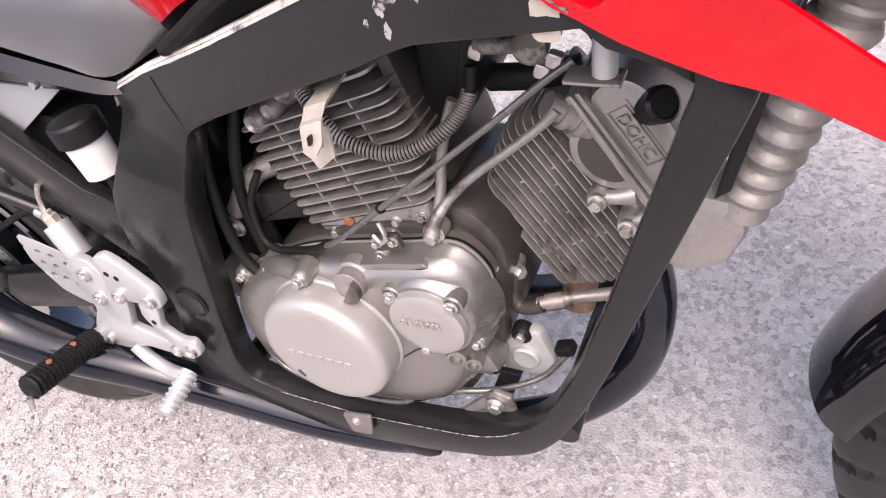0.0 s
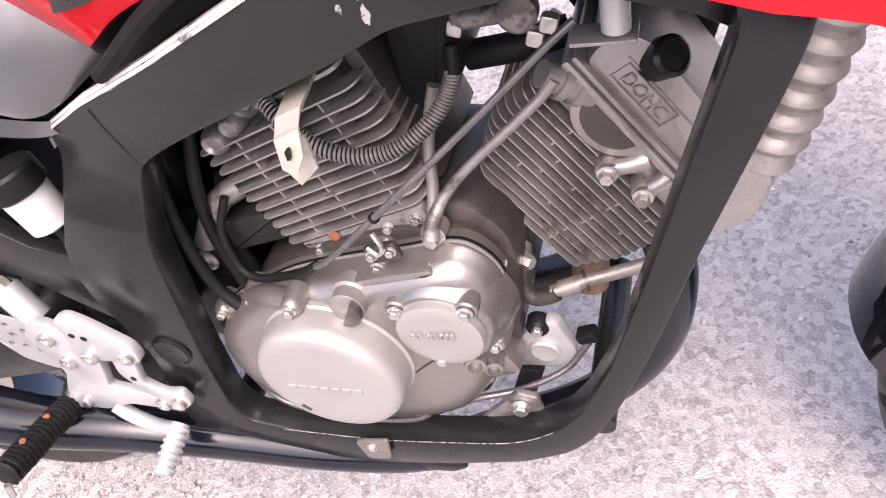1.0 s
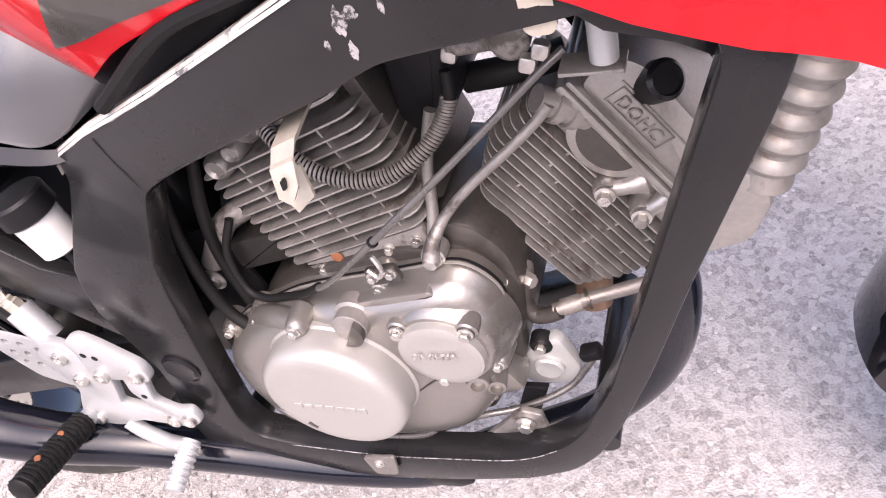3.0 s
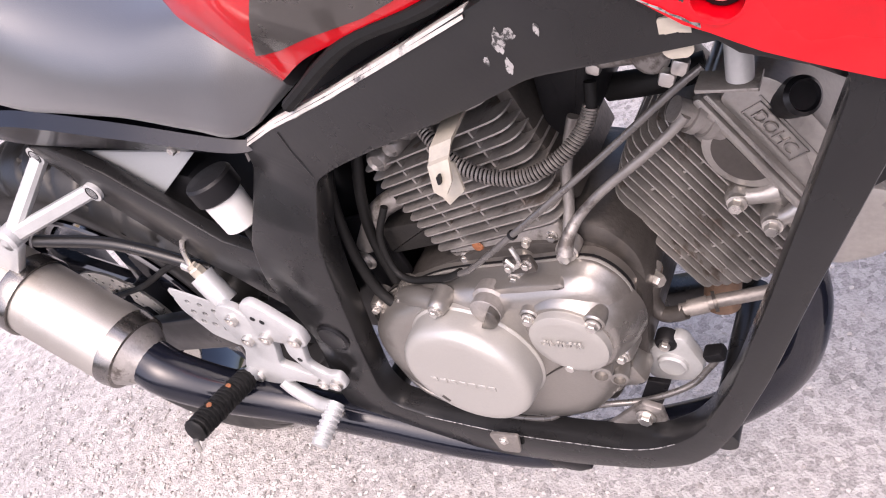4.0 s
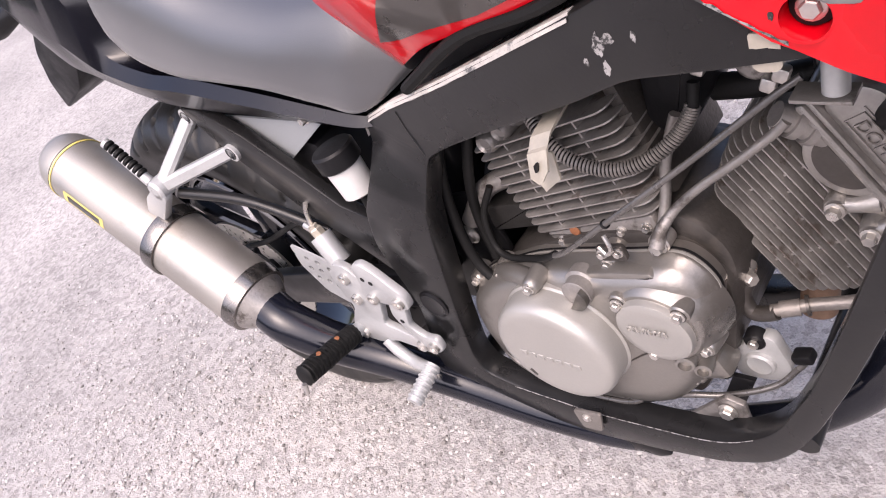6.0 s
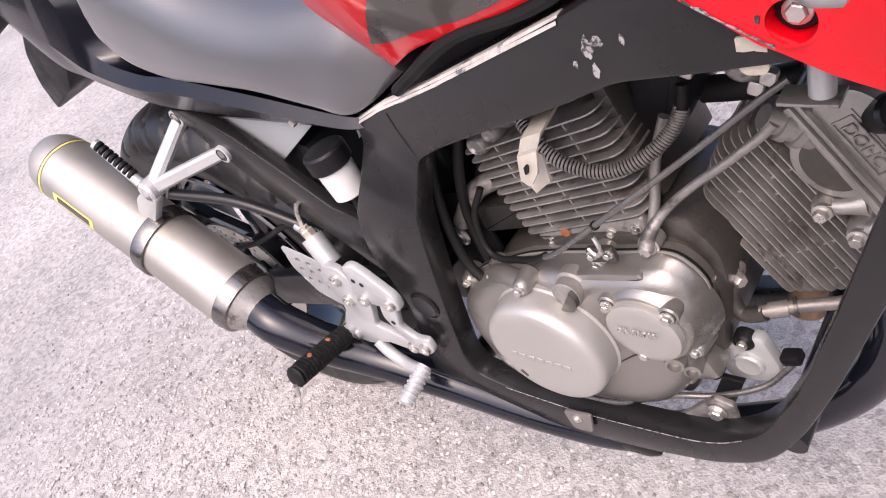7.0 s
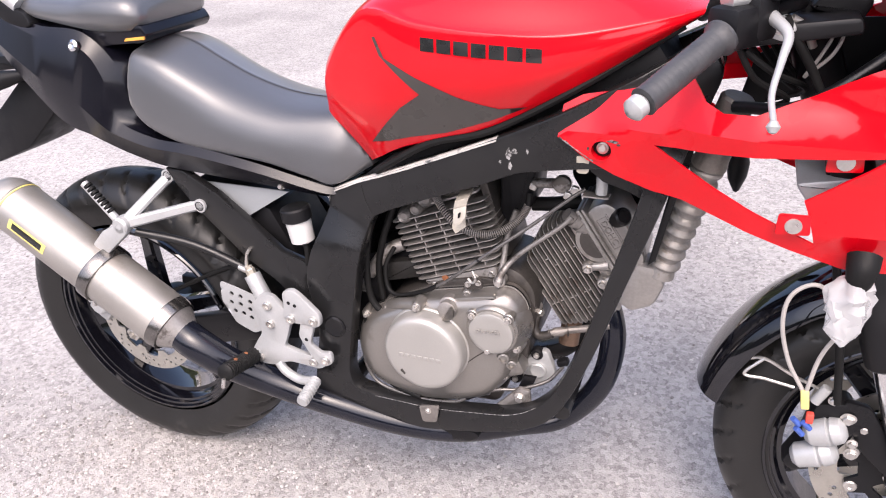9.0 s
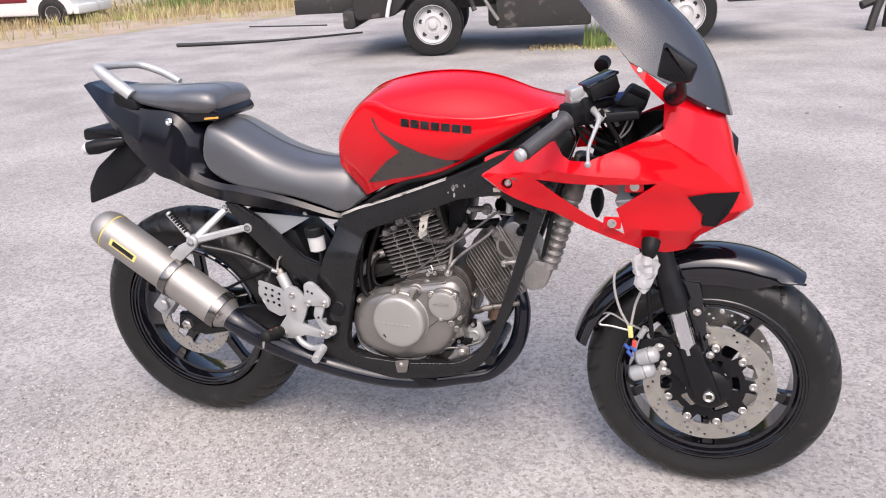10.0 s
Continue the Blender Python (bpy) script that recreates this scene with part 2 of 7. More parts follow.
def rounded(outline, r=0.01, n=4):
    """An outline in the plane with its corners rounded."""
    out = []
    m = len(outline)
    for i in range(m):
        p, a, b = Vector(outline[i]), Vector(outline[i - 1]), Vector(outline[(i + 1) % m])
        k = min(r, (a - p).length * 0.45, (b - p).length * 0.45)
        s, e = p + (a - p).normalized() * k, p + (b - p).normalized() * k
        for j in range(n + 1):
            t = j / n
            out.append(tuple(s * (1 - t) ** 2 + p * 2 * t * (1 - t) + e * t * t))
    return out


def inside(p, poly):
    x, z = p
    c = False
    for i in range(len(poly)):
        (x1, z1), (x2, z2) = poly[i - 1], poly[i]
        if (z1 > z) != (z2 > z) and x < (x2 - x1) * (z - z1) / (z2 - z1) + x1:
            c = not c
    return c


def dense(poly, step):
    out = []
    for i in range(len(poly)):
        a, b = Vector(poly[i]), Vector(poly[(i + 1) % len(poly)])
        n = max(1, int((b - a).length / step))
        out += [tuple(a.lerp(b, k / n)) for k in range(n)]
    return out


def sheet(outline, place, holes=(), step=0.014, thick=0.003, both=False, lines=()):
    """A thin shell over an outline in a plane with holes; place maps the plane to space. both: with its mirror image in y."""
    from mathutils.geometry import delaunay_2d_cdt
    loops = [dense(outline, step)] + [dense(h, step) for h in holes]
    verts, edges = [], []
    for lp in loops:
        s = len(verts)
        verts += [Vector(p) for p in lp]
        edges += [(s + i, s + (i + 1) % len(lp)) for i in range(len(lp))]
    for ln in lines:
        s = len(verts)
        for a, b in zip(ln, ln[1:]):
            n = max(1, int((b - a).length / step))
            verts += [a.lerp(b, k / n) for k in range(n)]
        verts.append(ln[-1].copy())
        edges += [(i, i + 1) for i in range(s, len(verts) - 1)]
    fixed = len(verts)
    xs, zs = [p[0] for p in outline], [p[1] for p in outline]
    i = 0
    z = min(zs)
    while z < max(zs):
        x = min(xs) + (step / 2 if i % 2 else 0)
        while x < max(xs):
            if inside((x, z), outline) and not any(inside((x, z), h) for h in holes):
                if min((Vector((x, z)) - v).length for v in verts[:fixed]) > step * 0.45:
                    verts.append(Vector((x, z)))
            x += step
        z += step * 0.87
        i += 1
    v2, _, f2, *_ = delaunay_2d_cdt(verts, edges, [], 0, 1e-6)
    bm = bmesh.new()
    for side in ((1, -1) if both else (1,)):
        vs = [bm.verts.new(Vector(place(*p)) * Vector((1, side, 1))) for p in v2]
        for f in f2:
            c = sum((v2[k] for k in f), Vector((0, 0))) / 3
            if inside(c, outline) and not any(inside(c, h) for h in holes):
                bm.faces.new([vs[k] for k in (f if side == 1 else f[::-1])])
        for v in vs:
            if not v.link_faces:
                bm.verts.remove(v)
    bmesh.ops.remove_doubles(bm, verts=bm.verts, dist=1e-5)
    fix(bm)
    if thick:
        bmesh.ops.solidify(bm, geom=bm.faces[:], thickness=thick)
        fix(bm)
    return bm


def hexbolt(at, axis, r=0.006, h=0.005, name="bolt", parent=None, material=None, washer=True):
    """A flanged hexagon bolt head."""
    bm = bmesh.new()
    if washer:
        r *= 0.72
        add_lathe(bm, [(0, r * 1.35), (0.0012, r * 1.35), (0.0016, r * 1.2)], at, axis, 16)
    add_lathe(bm, [(0, r), (h * 0.85, r), (h, r * 0.85)], at, axis, 6)
    return part(name, fix(bm), material or STEEL, parent)


def gridfit(rows, nu, nv, closed=False):
    """Rings from a net of control points, smoothed both ways."""
    a = [spline(r, nv) for r in rows]
    out = []
    for k in range(len(a[0])):
        out.append(spline([r[k] for r in a], nu))
    return [[out[k][i] for k in range(len(out))] for i in range(len(out[0]))]


# ---- the ground ----
def ground_material():
    m = bpy.data.materials.new("gravel_ground")
    m.use_nodes = True
    n, l = m.node_tree.nodes, m.node_tree.links
    b = n["Principled BSDF"]
    tc = n.new("ShaderNodeTexCoord")
    cells, grit, patch, dry = n.new("ShaderNodeTexVoronoi"), n.new("ShaderNodeTexNoise"), n.new("ShaderNodeTexNoise"), n.new("ShaderNodeTexNoise")
    cells.inputs["Scale"].default_value = 105
    for t, s, d in ((grit, 260, 6), (patch, 1.3, 6), (dry, 22, 8)):
        t.inputs["Scale"].default_value, t.inputs["Detail"].default_value = s, d
    for t in (cells, grit, patch, dry):
        l.new(tc.outputs["Object"], t.inputs["Vector"])
    ramp = n.new("ShaderNodeValToRGB")
    e = ramp.color_ramp.elements
    e[0].position, e[0].color = 0.0, (0.185, 0.176, 0.168, 1)
    e[1].position, e[1].color = 1.0, (0.50, 0.479, 0.462, 1)
    e.new(0.45).color = (0.362, 0.344, 0.331, 1)
    sep = n.new("ShaderNodeSeparateColor")
    l.new(cells.outputs["Color"], sep.inputs[0])
    add = n.new("ShaderNodeMath")
    add.operation = "MULTIPLY_ADD"
    l.new(sep.outputs[0], add.inputs[0])
    add.inputs[1].default_value = 0.55
    l.new(grit.outputs[0], add.inputs[2])
    add2 = n.new("ShaderNodeMath")
    add2.operation = "MULTIPLY_ADD"
    l.new(dry.outputs[0], add2.inputs[0])
    add2.inputs[1].default_value = 0.45
    l.new(add.outputs[0], add2.inputs[2])
    add3 = n.new("ShaderNodeMapRange")
    add3.inputs["From Min"].default_value, add3.inputs["From Max"].default_value = 0.55, 1.50
    l.new(add2.outputs[0], add3.inputs["Value"]), l.new(add3.outputs[0], ramp.inputs[0])
    pr = n.new("ShaderNodeMapRange")
    pr.inputs["From Min"].default_value, pr.inputs["From Max"].default_value = 0.35, 0.65
    pr.inputs["To Min"].default_value, pr.inputs["To Max"].default_value = 0.76, 1.05
    l.new(patch.outputs[0], pr.inputs["Value"])
    hsv = n.new("ShaderNodeHueSaturation")
    l.new(ramp.outputs[0], hsv.inputs["Color"]), l.new(pr.outputs[0], hsv.inputs["Value"])
    l.new(hsv.outputs[0], b.inputs["Base Color"])
    b.inputs["Roughness"].default_value = 0.9
    bp = n.new("ShaderNodeBump")
    bp.inputs["Strength"].default_value, bp.inputs["Distance"].default_value = 0.6, 0.007
    l.new(add2.outputs[0], bp.inputs["Height"]), l.new(bp.outputs[0], b.inputs["Normal"])
    return m


def ground_height(x, y):
    f = max(0.0, 1 - (math.hypot(x - 0.7, y) / 4.5) ** 2)
    return f * (0.004 * noise.noise((x * 9, y * 9, 0)) + 0.0035 * noise.noise((x * 33, y * 33, 4)))


GROUND = ground_material()
bm = bmesh.new()
xs = [-400, -100, -30, -12, -5] + [-3 + 0.03 * i for i in range(234)] + [6, 12, 30, 100, 400]
ys = [-400, -60, -12, -5] + [-2.5 + 0.03 * i for i in range(167)] + [4, 7, 12, 30, 100, 400]
gv = [[bm.verts.new((x, y, ground_height(x, y))) for y in ys] for x in xs]
for a, b in zip(gv, gv[1:]):
    for i in range(len(ys) - 1):
        bm.faces.new((a[i], b[i], b[i + 1], a[i + 1]))
ground = part("ground", bm, GROUND, None)
tagged(ground, "pale grey compacted gravel yard, dusty and uneven", "ground", kind="structure")

# ---- the motorcycle: x ahead, z up, rear tyre's contact at the origin; the right side is at minus y ----
LEAN_ANGLE = 2.14
motorcycle = new("motorcycle")
motorcycle.matrix_world = pose(0, 0, 0, -LEAN_ANGLE)
tagged(motorcycle, "red and black half-faired motorcycle with scuffed frame, standing on gravel", "motorcycle")
REAR, FRONT = Vector((0, -0.012, 0.324)), Vector((1.437, -0.012, 0.297))
RIGHT = Vector((0, -1, 0))


def tyre(center, R, w, h, grooves):
    """A road tyre with a round crown and slanted tread grooves."""
    bm = bmesh.new()
    nt, npf = 300, 36
    rings = []
    for i in range(nt):
        th = 2 * math.pi * i / nt
        row = []
        for k in range(npf + 1):
            s = -1 + 2 * k / npf
            ang = s * 1.95
            y = w * math.sin(ang) if abs(ang) < math.pi / 2 else math.copysign(w * (1 - 0.16 * (abs(ang) - math.pi / 2) / 0.38), s)
            r = R - h + h * math.cos(ang) if abs(ang) < math.pi / 2 else R - h - (abs(ang) - math.pi / 2) * 0.11
            g = 0.0
            if abs(s) < 0.72:
                ph = (th * grooves / (2 * math.pi) + (1.3 * abs(s) + (0.5 if s < 0 else 0))) % 1.0
                if ph < 0.13 and 0.06 < abs(s) < 0.7:
                    g = 0.006
            r -= g
            row.append(bm.verts.new(center + Vector((r * math.cos(th), y, r * math.sin(th)))))
        rings.append(row)
    for i in range(nt):
        a, b = rings[i], rings[(i + 1) % nt]
        for k in range(npf):
            bm.faces.new((a[k], a[k + 1], b[k + 1], b[k]))
    return fix(bm)


def rim(center, w):
    pr = [(-w, 0.222), (-w - 0.003, 0.219), (-w - 0.003, 0.215), (-w + 0.003, 0.213), (-w + 0.004, 0.209), (-w + 0.010, 0.2075), (-w + 0.011, 0.203), (-0.032, 0.198), (-0.03, 0.190), (0.03, 0.190), (w - 0.012, 0.206), (w - 0.004, 0.211), (w + 0.003, 0.217), (w, 0.222), (w - 0.01, 0.214), (0.03, 0.197), (-0.03, 0.197), (-w + 0.01, 0.214)]
    return ring_lathe(pr, center, (0, 1, 0), 96)


def spoke(center, a, r0, r1, w0, w1, d):
    """A tapered cast spoke."""
    bm = bmesh.new()
    c, s = math.cos(a), math.sin(a)
    rings = []
    for t in (0, 0.15, 0.5, 0.85, 1):
        r = r0 + (r1 - r0) * t
        w = w0 + (w1 - w0) * t + (0.006 if t in (0, 1) else 0)
        ring = []
        for u, v in ((-1, -0.6), (-0.7, -1), (0.7, -1), (1, -0.6), (1, 0.6), (0.7, 1), (-0.7, 1), (-1, 0.6)):
            ring.append(center + Vector((c * r - s * u * w, v * d, s * r + c * u * w)))
        rings.append(ring)
    add_rings(bm, rings)
    return fix(bm)


def drilled_disc(center, y, r0, r1, arms, turn, t=0.004):
    """A floating brake disc: round drillings in slanted groups, an inner edge drawn in to a lobe at each rivet."""
    rim_line = [(r1 * math.cos(2 * math.pi * k / 90), r1 * math.sin(2 * math.pi * k / 90)) for k in range(90)]
    bore = []
    for k in range(arms * 24):
        a = 2 * math.pi * k / (arms * 24)
        u = abs(((math.degrees(a) - turn) * arms / 360 + 0.5) % 1.0 - 0.5)
        r = r0 - r1 * 0.125 * max(0.0, min(1.0, (0.26 - u) / 0.10))
        bore.append((r * math.cos(a), r * math.sin(a)))
    holes = [bore]
    for k in range(arms):
        for step, q in ((3, 0.16), (8, 0.42), (13, 0.70), (20, 0.30), (26, 0.62)):
            a = radians(turn + 360 / arms * k + step * 9 / arms)
            r = r0 + (r1 - r0) * (0.12 + q)
            h = r1 * 0.024
            holes.append([(r * math.cos(a) + h * math.cos(v), r * math.sin(a) + h * math.sin(v)) for v in (2 * math.pi * j / 10 for j in range(10))])
    return sheet(rim_line, lambda x, z: (center.x + x, y, center.z + z), holes, 0.010, t)


def wheel(name, c, R, w, h, grooves, disc_y, disc_r, label):
    hub = part(name, lathe([(-0.055, 0.02), (-0.055, 0.036), (-0.03, 0.045), (0.03, 0.045), (0.055, 0.036), (0.055, 0.02)], c, (0, 1, 0), 32), SATIN_BLACK, motorcycle, label)
    part("tyre", tyre(c, R, w, h, grooves), TYRE, hub, "worn black rubber tyre with slanted grooves")
    part("rim", rim(c, w * 0.86), BLACK_GLOSS, hub, "gloss black cast rim")
    for k in range(5):
        part("spoke", spoke(c, radians(72 * k + (18 if name == "rear_wheel" else -14)), 0.038, 0.196, 0.020, 0.013, 0.013), BLACK_GLOSS, hub)
    for y in disc_y:
        part("brake_disc", drilled_disc(c, y, disc_r * 0.735, disc_r, 9, 5), DISC_STEEL, hub, "drilled steel brake disc")
    return hub


rear_wheel = wheel("rear_wheel", REAR, 0.324, 0.075, 0.055, 34, (-0.078,), 0.115, "black five-spoke rear wheel")
front_wheel = wheel("front_wheel", FRONT, 0.297, 0.058, 0.045, 30, (-0.070, 0.044), 0.153, "black five-spoke front wheel")
windows = []
for k in range(5):
    a = radians(72 * k - 61)
    windows.append(rounded([(r * math.cos(a + da), r * math.sin(a + da)) for r, da in ((0.047, -0.34), (0.074, -0.30), (0.074, 0.30), (0.047, 0.34))], 0.009))
spider = []
for k in range(216):
    a = 2 * math.pi * k / 216
    u = abs(((math.degrees(a) - 5) / 40 + 0.5) % 1.0 - 0.5)
    r = 0.085 + 0.021 * max(0.0, min(1.0, (0.28 - u) / 0.12))
    spider.append((r * math.cos(a), r * math.sin(a)))
part("disc_carrier", sheet(spider, lambda x, z: (FRONT.x + x, -0.078, FRONT.z + z), windows, 0.012, 0.006), SATIN_BLACK, front_wheel, "black disc carrier with nine arms and open windows")
for k in range(5):
    a = radians(72 * k - 25)
    hexbolt(FRONT + Vector((0.047 * math.cos(a), -0.072, 0.047 * math.sin(a))), RIGHT, 0.0065, 0.005, "carrier_bolt", front_wheel)
part("hub_boss", lathe([(0.0, 0.055), (0.03, 0.050), (0.036, 0.040), (0.040, 0.024)], FRONT + Vector((0, -0.055, 0)), RIGHT, 36), SATIN_BLACK, front_wheel)
for k in range(9):
    a = radians(40 * k + 5)
    part("disc_rivet", lathe([(0, 0.0100), (0.0075, 0.0100), (0.009, 0.0085), (0.009, 0.0045), (0.0075, 0.0030), (0.0075, 0.0)], FRONT + Vector((0.100 * math.cos(a), -0.060, 0.100 * math.sin(a))), RIGHT, 18), STEEL, front_wheel, "silver disc rivet")
part("axle_nut", lathe([(0, 0.013), (0.012, 0.013), (0.015, 0.010), (0.012, 0.007), (0.003, 0.006)], FRONT + Vector((0, -0.110, 0)), RIGHT, 24), STEEL, front_wheel)

# frame: a perimeter of black box-section steel, one side plate and its twin joined by cross tubes
OUTER = [(0.503, 0.676), (0.560, 0.701), (0.649, 0.733), (0.743, 0.770), (0.819, 0.801), (0.900, 0.838), (1.000, 0.885), (1.085, 0.930), (1.105, 0.880), (1.070, 0.790), (1.043, 0.710), (0.988, 0.545), (0.956, 0.450), (0.925, 0.372), (0.901, 0.326), (0.874, 0.294), (0.826, 0.268), (0.752, 0.250), (0.655, 0.234), (0.535, 0.240), (0.440, 0.262), (0.436, 0.300), (0.462, 0.419), (0.449, 0.516), (0.462, 0.560), (0.487, 0.616), (0.500, 0.655)]
INNER = [(0.585, 0.641), (0.620, 0.658), (0.659, 0.674), (0.739, 0.705), (0.788, 0.724), (0.841, 0.748), (0.890, 0.757), (0.927, 0.762), (0.965, 0.766), (0.995, 0.764), (1.018, 0.738), (0.961, 0.545), (0.925, 0.436), (0.897, 0.373), (0.878, 0.344), (0.848, 0.317), (0.805, 0.299), (0.745, 0.291), (0.659, 0.284), (0.575, 0.287), (0.520, 0.300), (0.512, 0.330), (0.524, 0.405), (0.539, 0.478), (0.554, 0.545), (0.567, 0.590), (0.578, 0.625)]


def frame_y(x, z):
    """How far the frame's outer face stands from the middle."""
    if z < 0.58:
        return -0.124
    t = min(1, (z - 0.58) / 0.07)
    top = -0.090 - 0.048 * max(0, min(1, (x - 0.50) / 0.40))
    if x > 0.95:
        top = -0.138 + 0.075 * min(1, (x - 0.95) / 0.14) * min(1, max(0, (z - 0.72) / 0.12))
    return -0.124 + t * (top + 0.124)


OUTER, INNER = rounded(OUTER, 0.016, 3), rounded(INNER, 0.012, 3)


def frame_ring(side):
    bm = bmesh.new()
    loops = []
    for lp, dy in ((OUTER, 0), (INNER, 0), (INNER, 0.034), (OUTER, 0.034)):
        loops.append([bm.verts.new((x, side * (frame_y(x, z) + dy), z)) for x, z in lp])
    n = len(OUTER)
    for a, b in zip(loops, loops[1:] + loops[:1]):
        for i in range(n):
            j = (i + 1) % n
            bm.faces.new((a[i], a[j], b[j], b[i]))
    bmesh.ops.recalc_face_normals(bm, faces=bm.faces)
    es = [e for i in range(n) for lp in loops for e in lp[i].link_edges if e.other_vert(lp[i]) in (lp[(i + 1) % n],)]
    bmesh.ops.bevel(bm, geom=list(set(es)), offset=0.0035, segments=2, affect="EDGES", profile=0.5)
    return fix(bm)


frame_body = part("frame", frame_ring(1), FRAME_BLACK, motorcycle, "matt black steel perimeter frame with scuffed edges")
part("side_plate", frame_ring(-1), FRAME_BLACK, frame_body)
for x, z, r in ((0.49, 0.28, 0.016), (0.90, 0.31, 0.015), (0.50, 0.60, 0.016), (1.06, 0.86, 0.03), (0.47, 0.425, 0.014)):
    part("cross_tube", tube([(x, -0.10 if z < 0.7 else -0.06, z), (x, 0.10 if z < 0.7 else 0.06, z)], r, 16, 1), FRAME_BLACK, frame_body)
bm = bmesh.new()
edge = [(0.499, 0.660), (0.503, 0.676), (0.560, 0.701), (0.649, 0.733), (0.720, 0.761), (0.770, 0.781), (0.810, 0.797)]
rings = []
for i, (x, z) in enumerate([p for a, b in zip(edge, edge[1:]) for p in [tuple(Vector(a).lerp(Vector(b), k / 6)) for k in range(6)]] + [edge[-1]]):
    y = frame_y(x, z)
    wd = 0.0055 * min(1, 0.35 + (0.81 - x) * 5) * (0.75 + 0.5 * noise.noise((x * 60, z * 60, 1)))
    rings.append([(x, y - 0.0006, z - wd), (x, y - 0.0012, z - 0.004), (x, y + 0.003, z + 0.0012), (x, y + 0.011, z + 0.0012), (x, y + 0.011, z - 0.003)])
add_rings(bm, rings)
part("worn_edge", fix(bm), BARE_EDGE, frame_body, "top edge scraped to pale bare metal")
for x, z, w, hh in ((0.828, 0.775, 0.006, 0.012), (0.838, 0.781, 0.006, 0.006), (0.857, 0.783, 0.0025, 0.006), (0.830, 0.758, 0.004, 0.008), (0.815, 0.762, 0.003, 0.005)):
    o = [(x + w * math.cos(a) * (0.7 + 0.5 * noise.noise((a, x * 90, 2))), z + hh * math.sin(a) * (0.7 + 0.5 * noise.noise((a * 1.7, x * 70, 5)))) for a in (2 * math.pi * k / 14 for k in range(14))]
    part("scratch", slab(o, lambda x, z: frame_y(x, z) - 0.0003, lambda x, z: frame_y(x, z) + 0.001, 0), SCUFF, frame_body, "pale scratch through the paint")
part("weld_seam", tube([(0.568, frame_y(0.568, 0.695) - 0.0003, 0.695), (0.573, frame_y(0.573, 0.668) - 0.0003, 0.668), (0.584, frame_y(0.584, 0.645) - 0.0003, 0.645)], 0.0009, 8, 3), FRAME_BLACK, frame_body)
part("pivot_cap", lathe([(0, 0.021), (0.003, 0.021), (0.005, 0.0175), (0.004, 0.015), (0.0045, 0.0)], (0.496, -0.123, 0.428), RIGHT, 32), SATIN_BLACK, frame_body)
part("lower_bracket", slab(rounded([(0.650, 0.292), (0.690, 0.300), (0.682, 0.262), (0.655, 0.258)], 0.006), -0.132, -0.128, 0.0008), STAINED_GREY, frame_body)
hexbolt((0.668, -0.132, 0.285), RIGHT, 0.006, 0.004, parent=frame_body)
part("lower_guard", slab(rounded([(0.560, 0.236), (0.748, 0.244), (0.758, 0.234), (0.738, 0.220), (0.66, 0.214), (0.566, 0.220)], 0.006), -0.118, -0.092, 0.002), SATIN_BLACK, frame_body)
part("head_gusset", slab([(0.925, 0.800), (1.020, 0.810), (1.020, 0.700), (0.992, 0.716), (0.955, 0.728), (0.935, 0.745)], -0.090, -0.070, 0.003), FRAME_BLACK, frame_body)
# pale line for the lower rail's worn edge and the highlight along it
RAIL_EDGE = [(0.560, 0.2885), (0.660, 0.2855), (0.700, 0.2875), (0.745, 0.2925), (0.805, 0.3005), (0.838, 0.3125), (0.862, 0.3290)]
part("worn_edge", tube([(x, -0.1236, z) for x, z in RAIL_EDGE], 0.0005, 8, 5), SCUFF, frame_body, "worn edge of the lower rail with its highlight as a pale line")
# subframe struts up to the tail
STRUT = [(0.455, 0.430), (0.455, 0.540), (0.440, 0.541), (0.395, 0.556), (0.346, 0.600), (0.280, 0.656), (0.215, 0.695), (0.178, 0.697), (0.192, 0.672), (0.228, 0.624), (0.321, 0.530), (0.369, 0.498), (0.420, 0.455)]
for s in (1, -1):
    part("subframe_strut", slab(STRUT, s * 0.106, s * 0.088, 0.003), FRAME_BLACK, frame_body)
    part("seat_rail", tube([(0.18, s * 0.06, 0.690), (0.30, s * 0.06, 0.682), (0.50, s * 0.06, 0.672)], 0.011, 10, 2), FRAME_BLACK, frame_body)


# fuel tank
def mirrored(rows):
    """Whole cross sections from their right halves, listed from the bottom edge to the middle of the top."""
    return [[Vector((x, -y, z)) for x, y, z in r] + [Vector((x, y, z)) for x, y, z in r[::-1]] for r in rows]


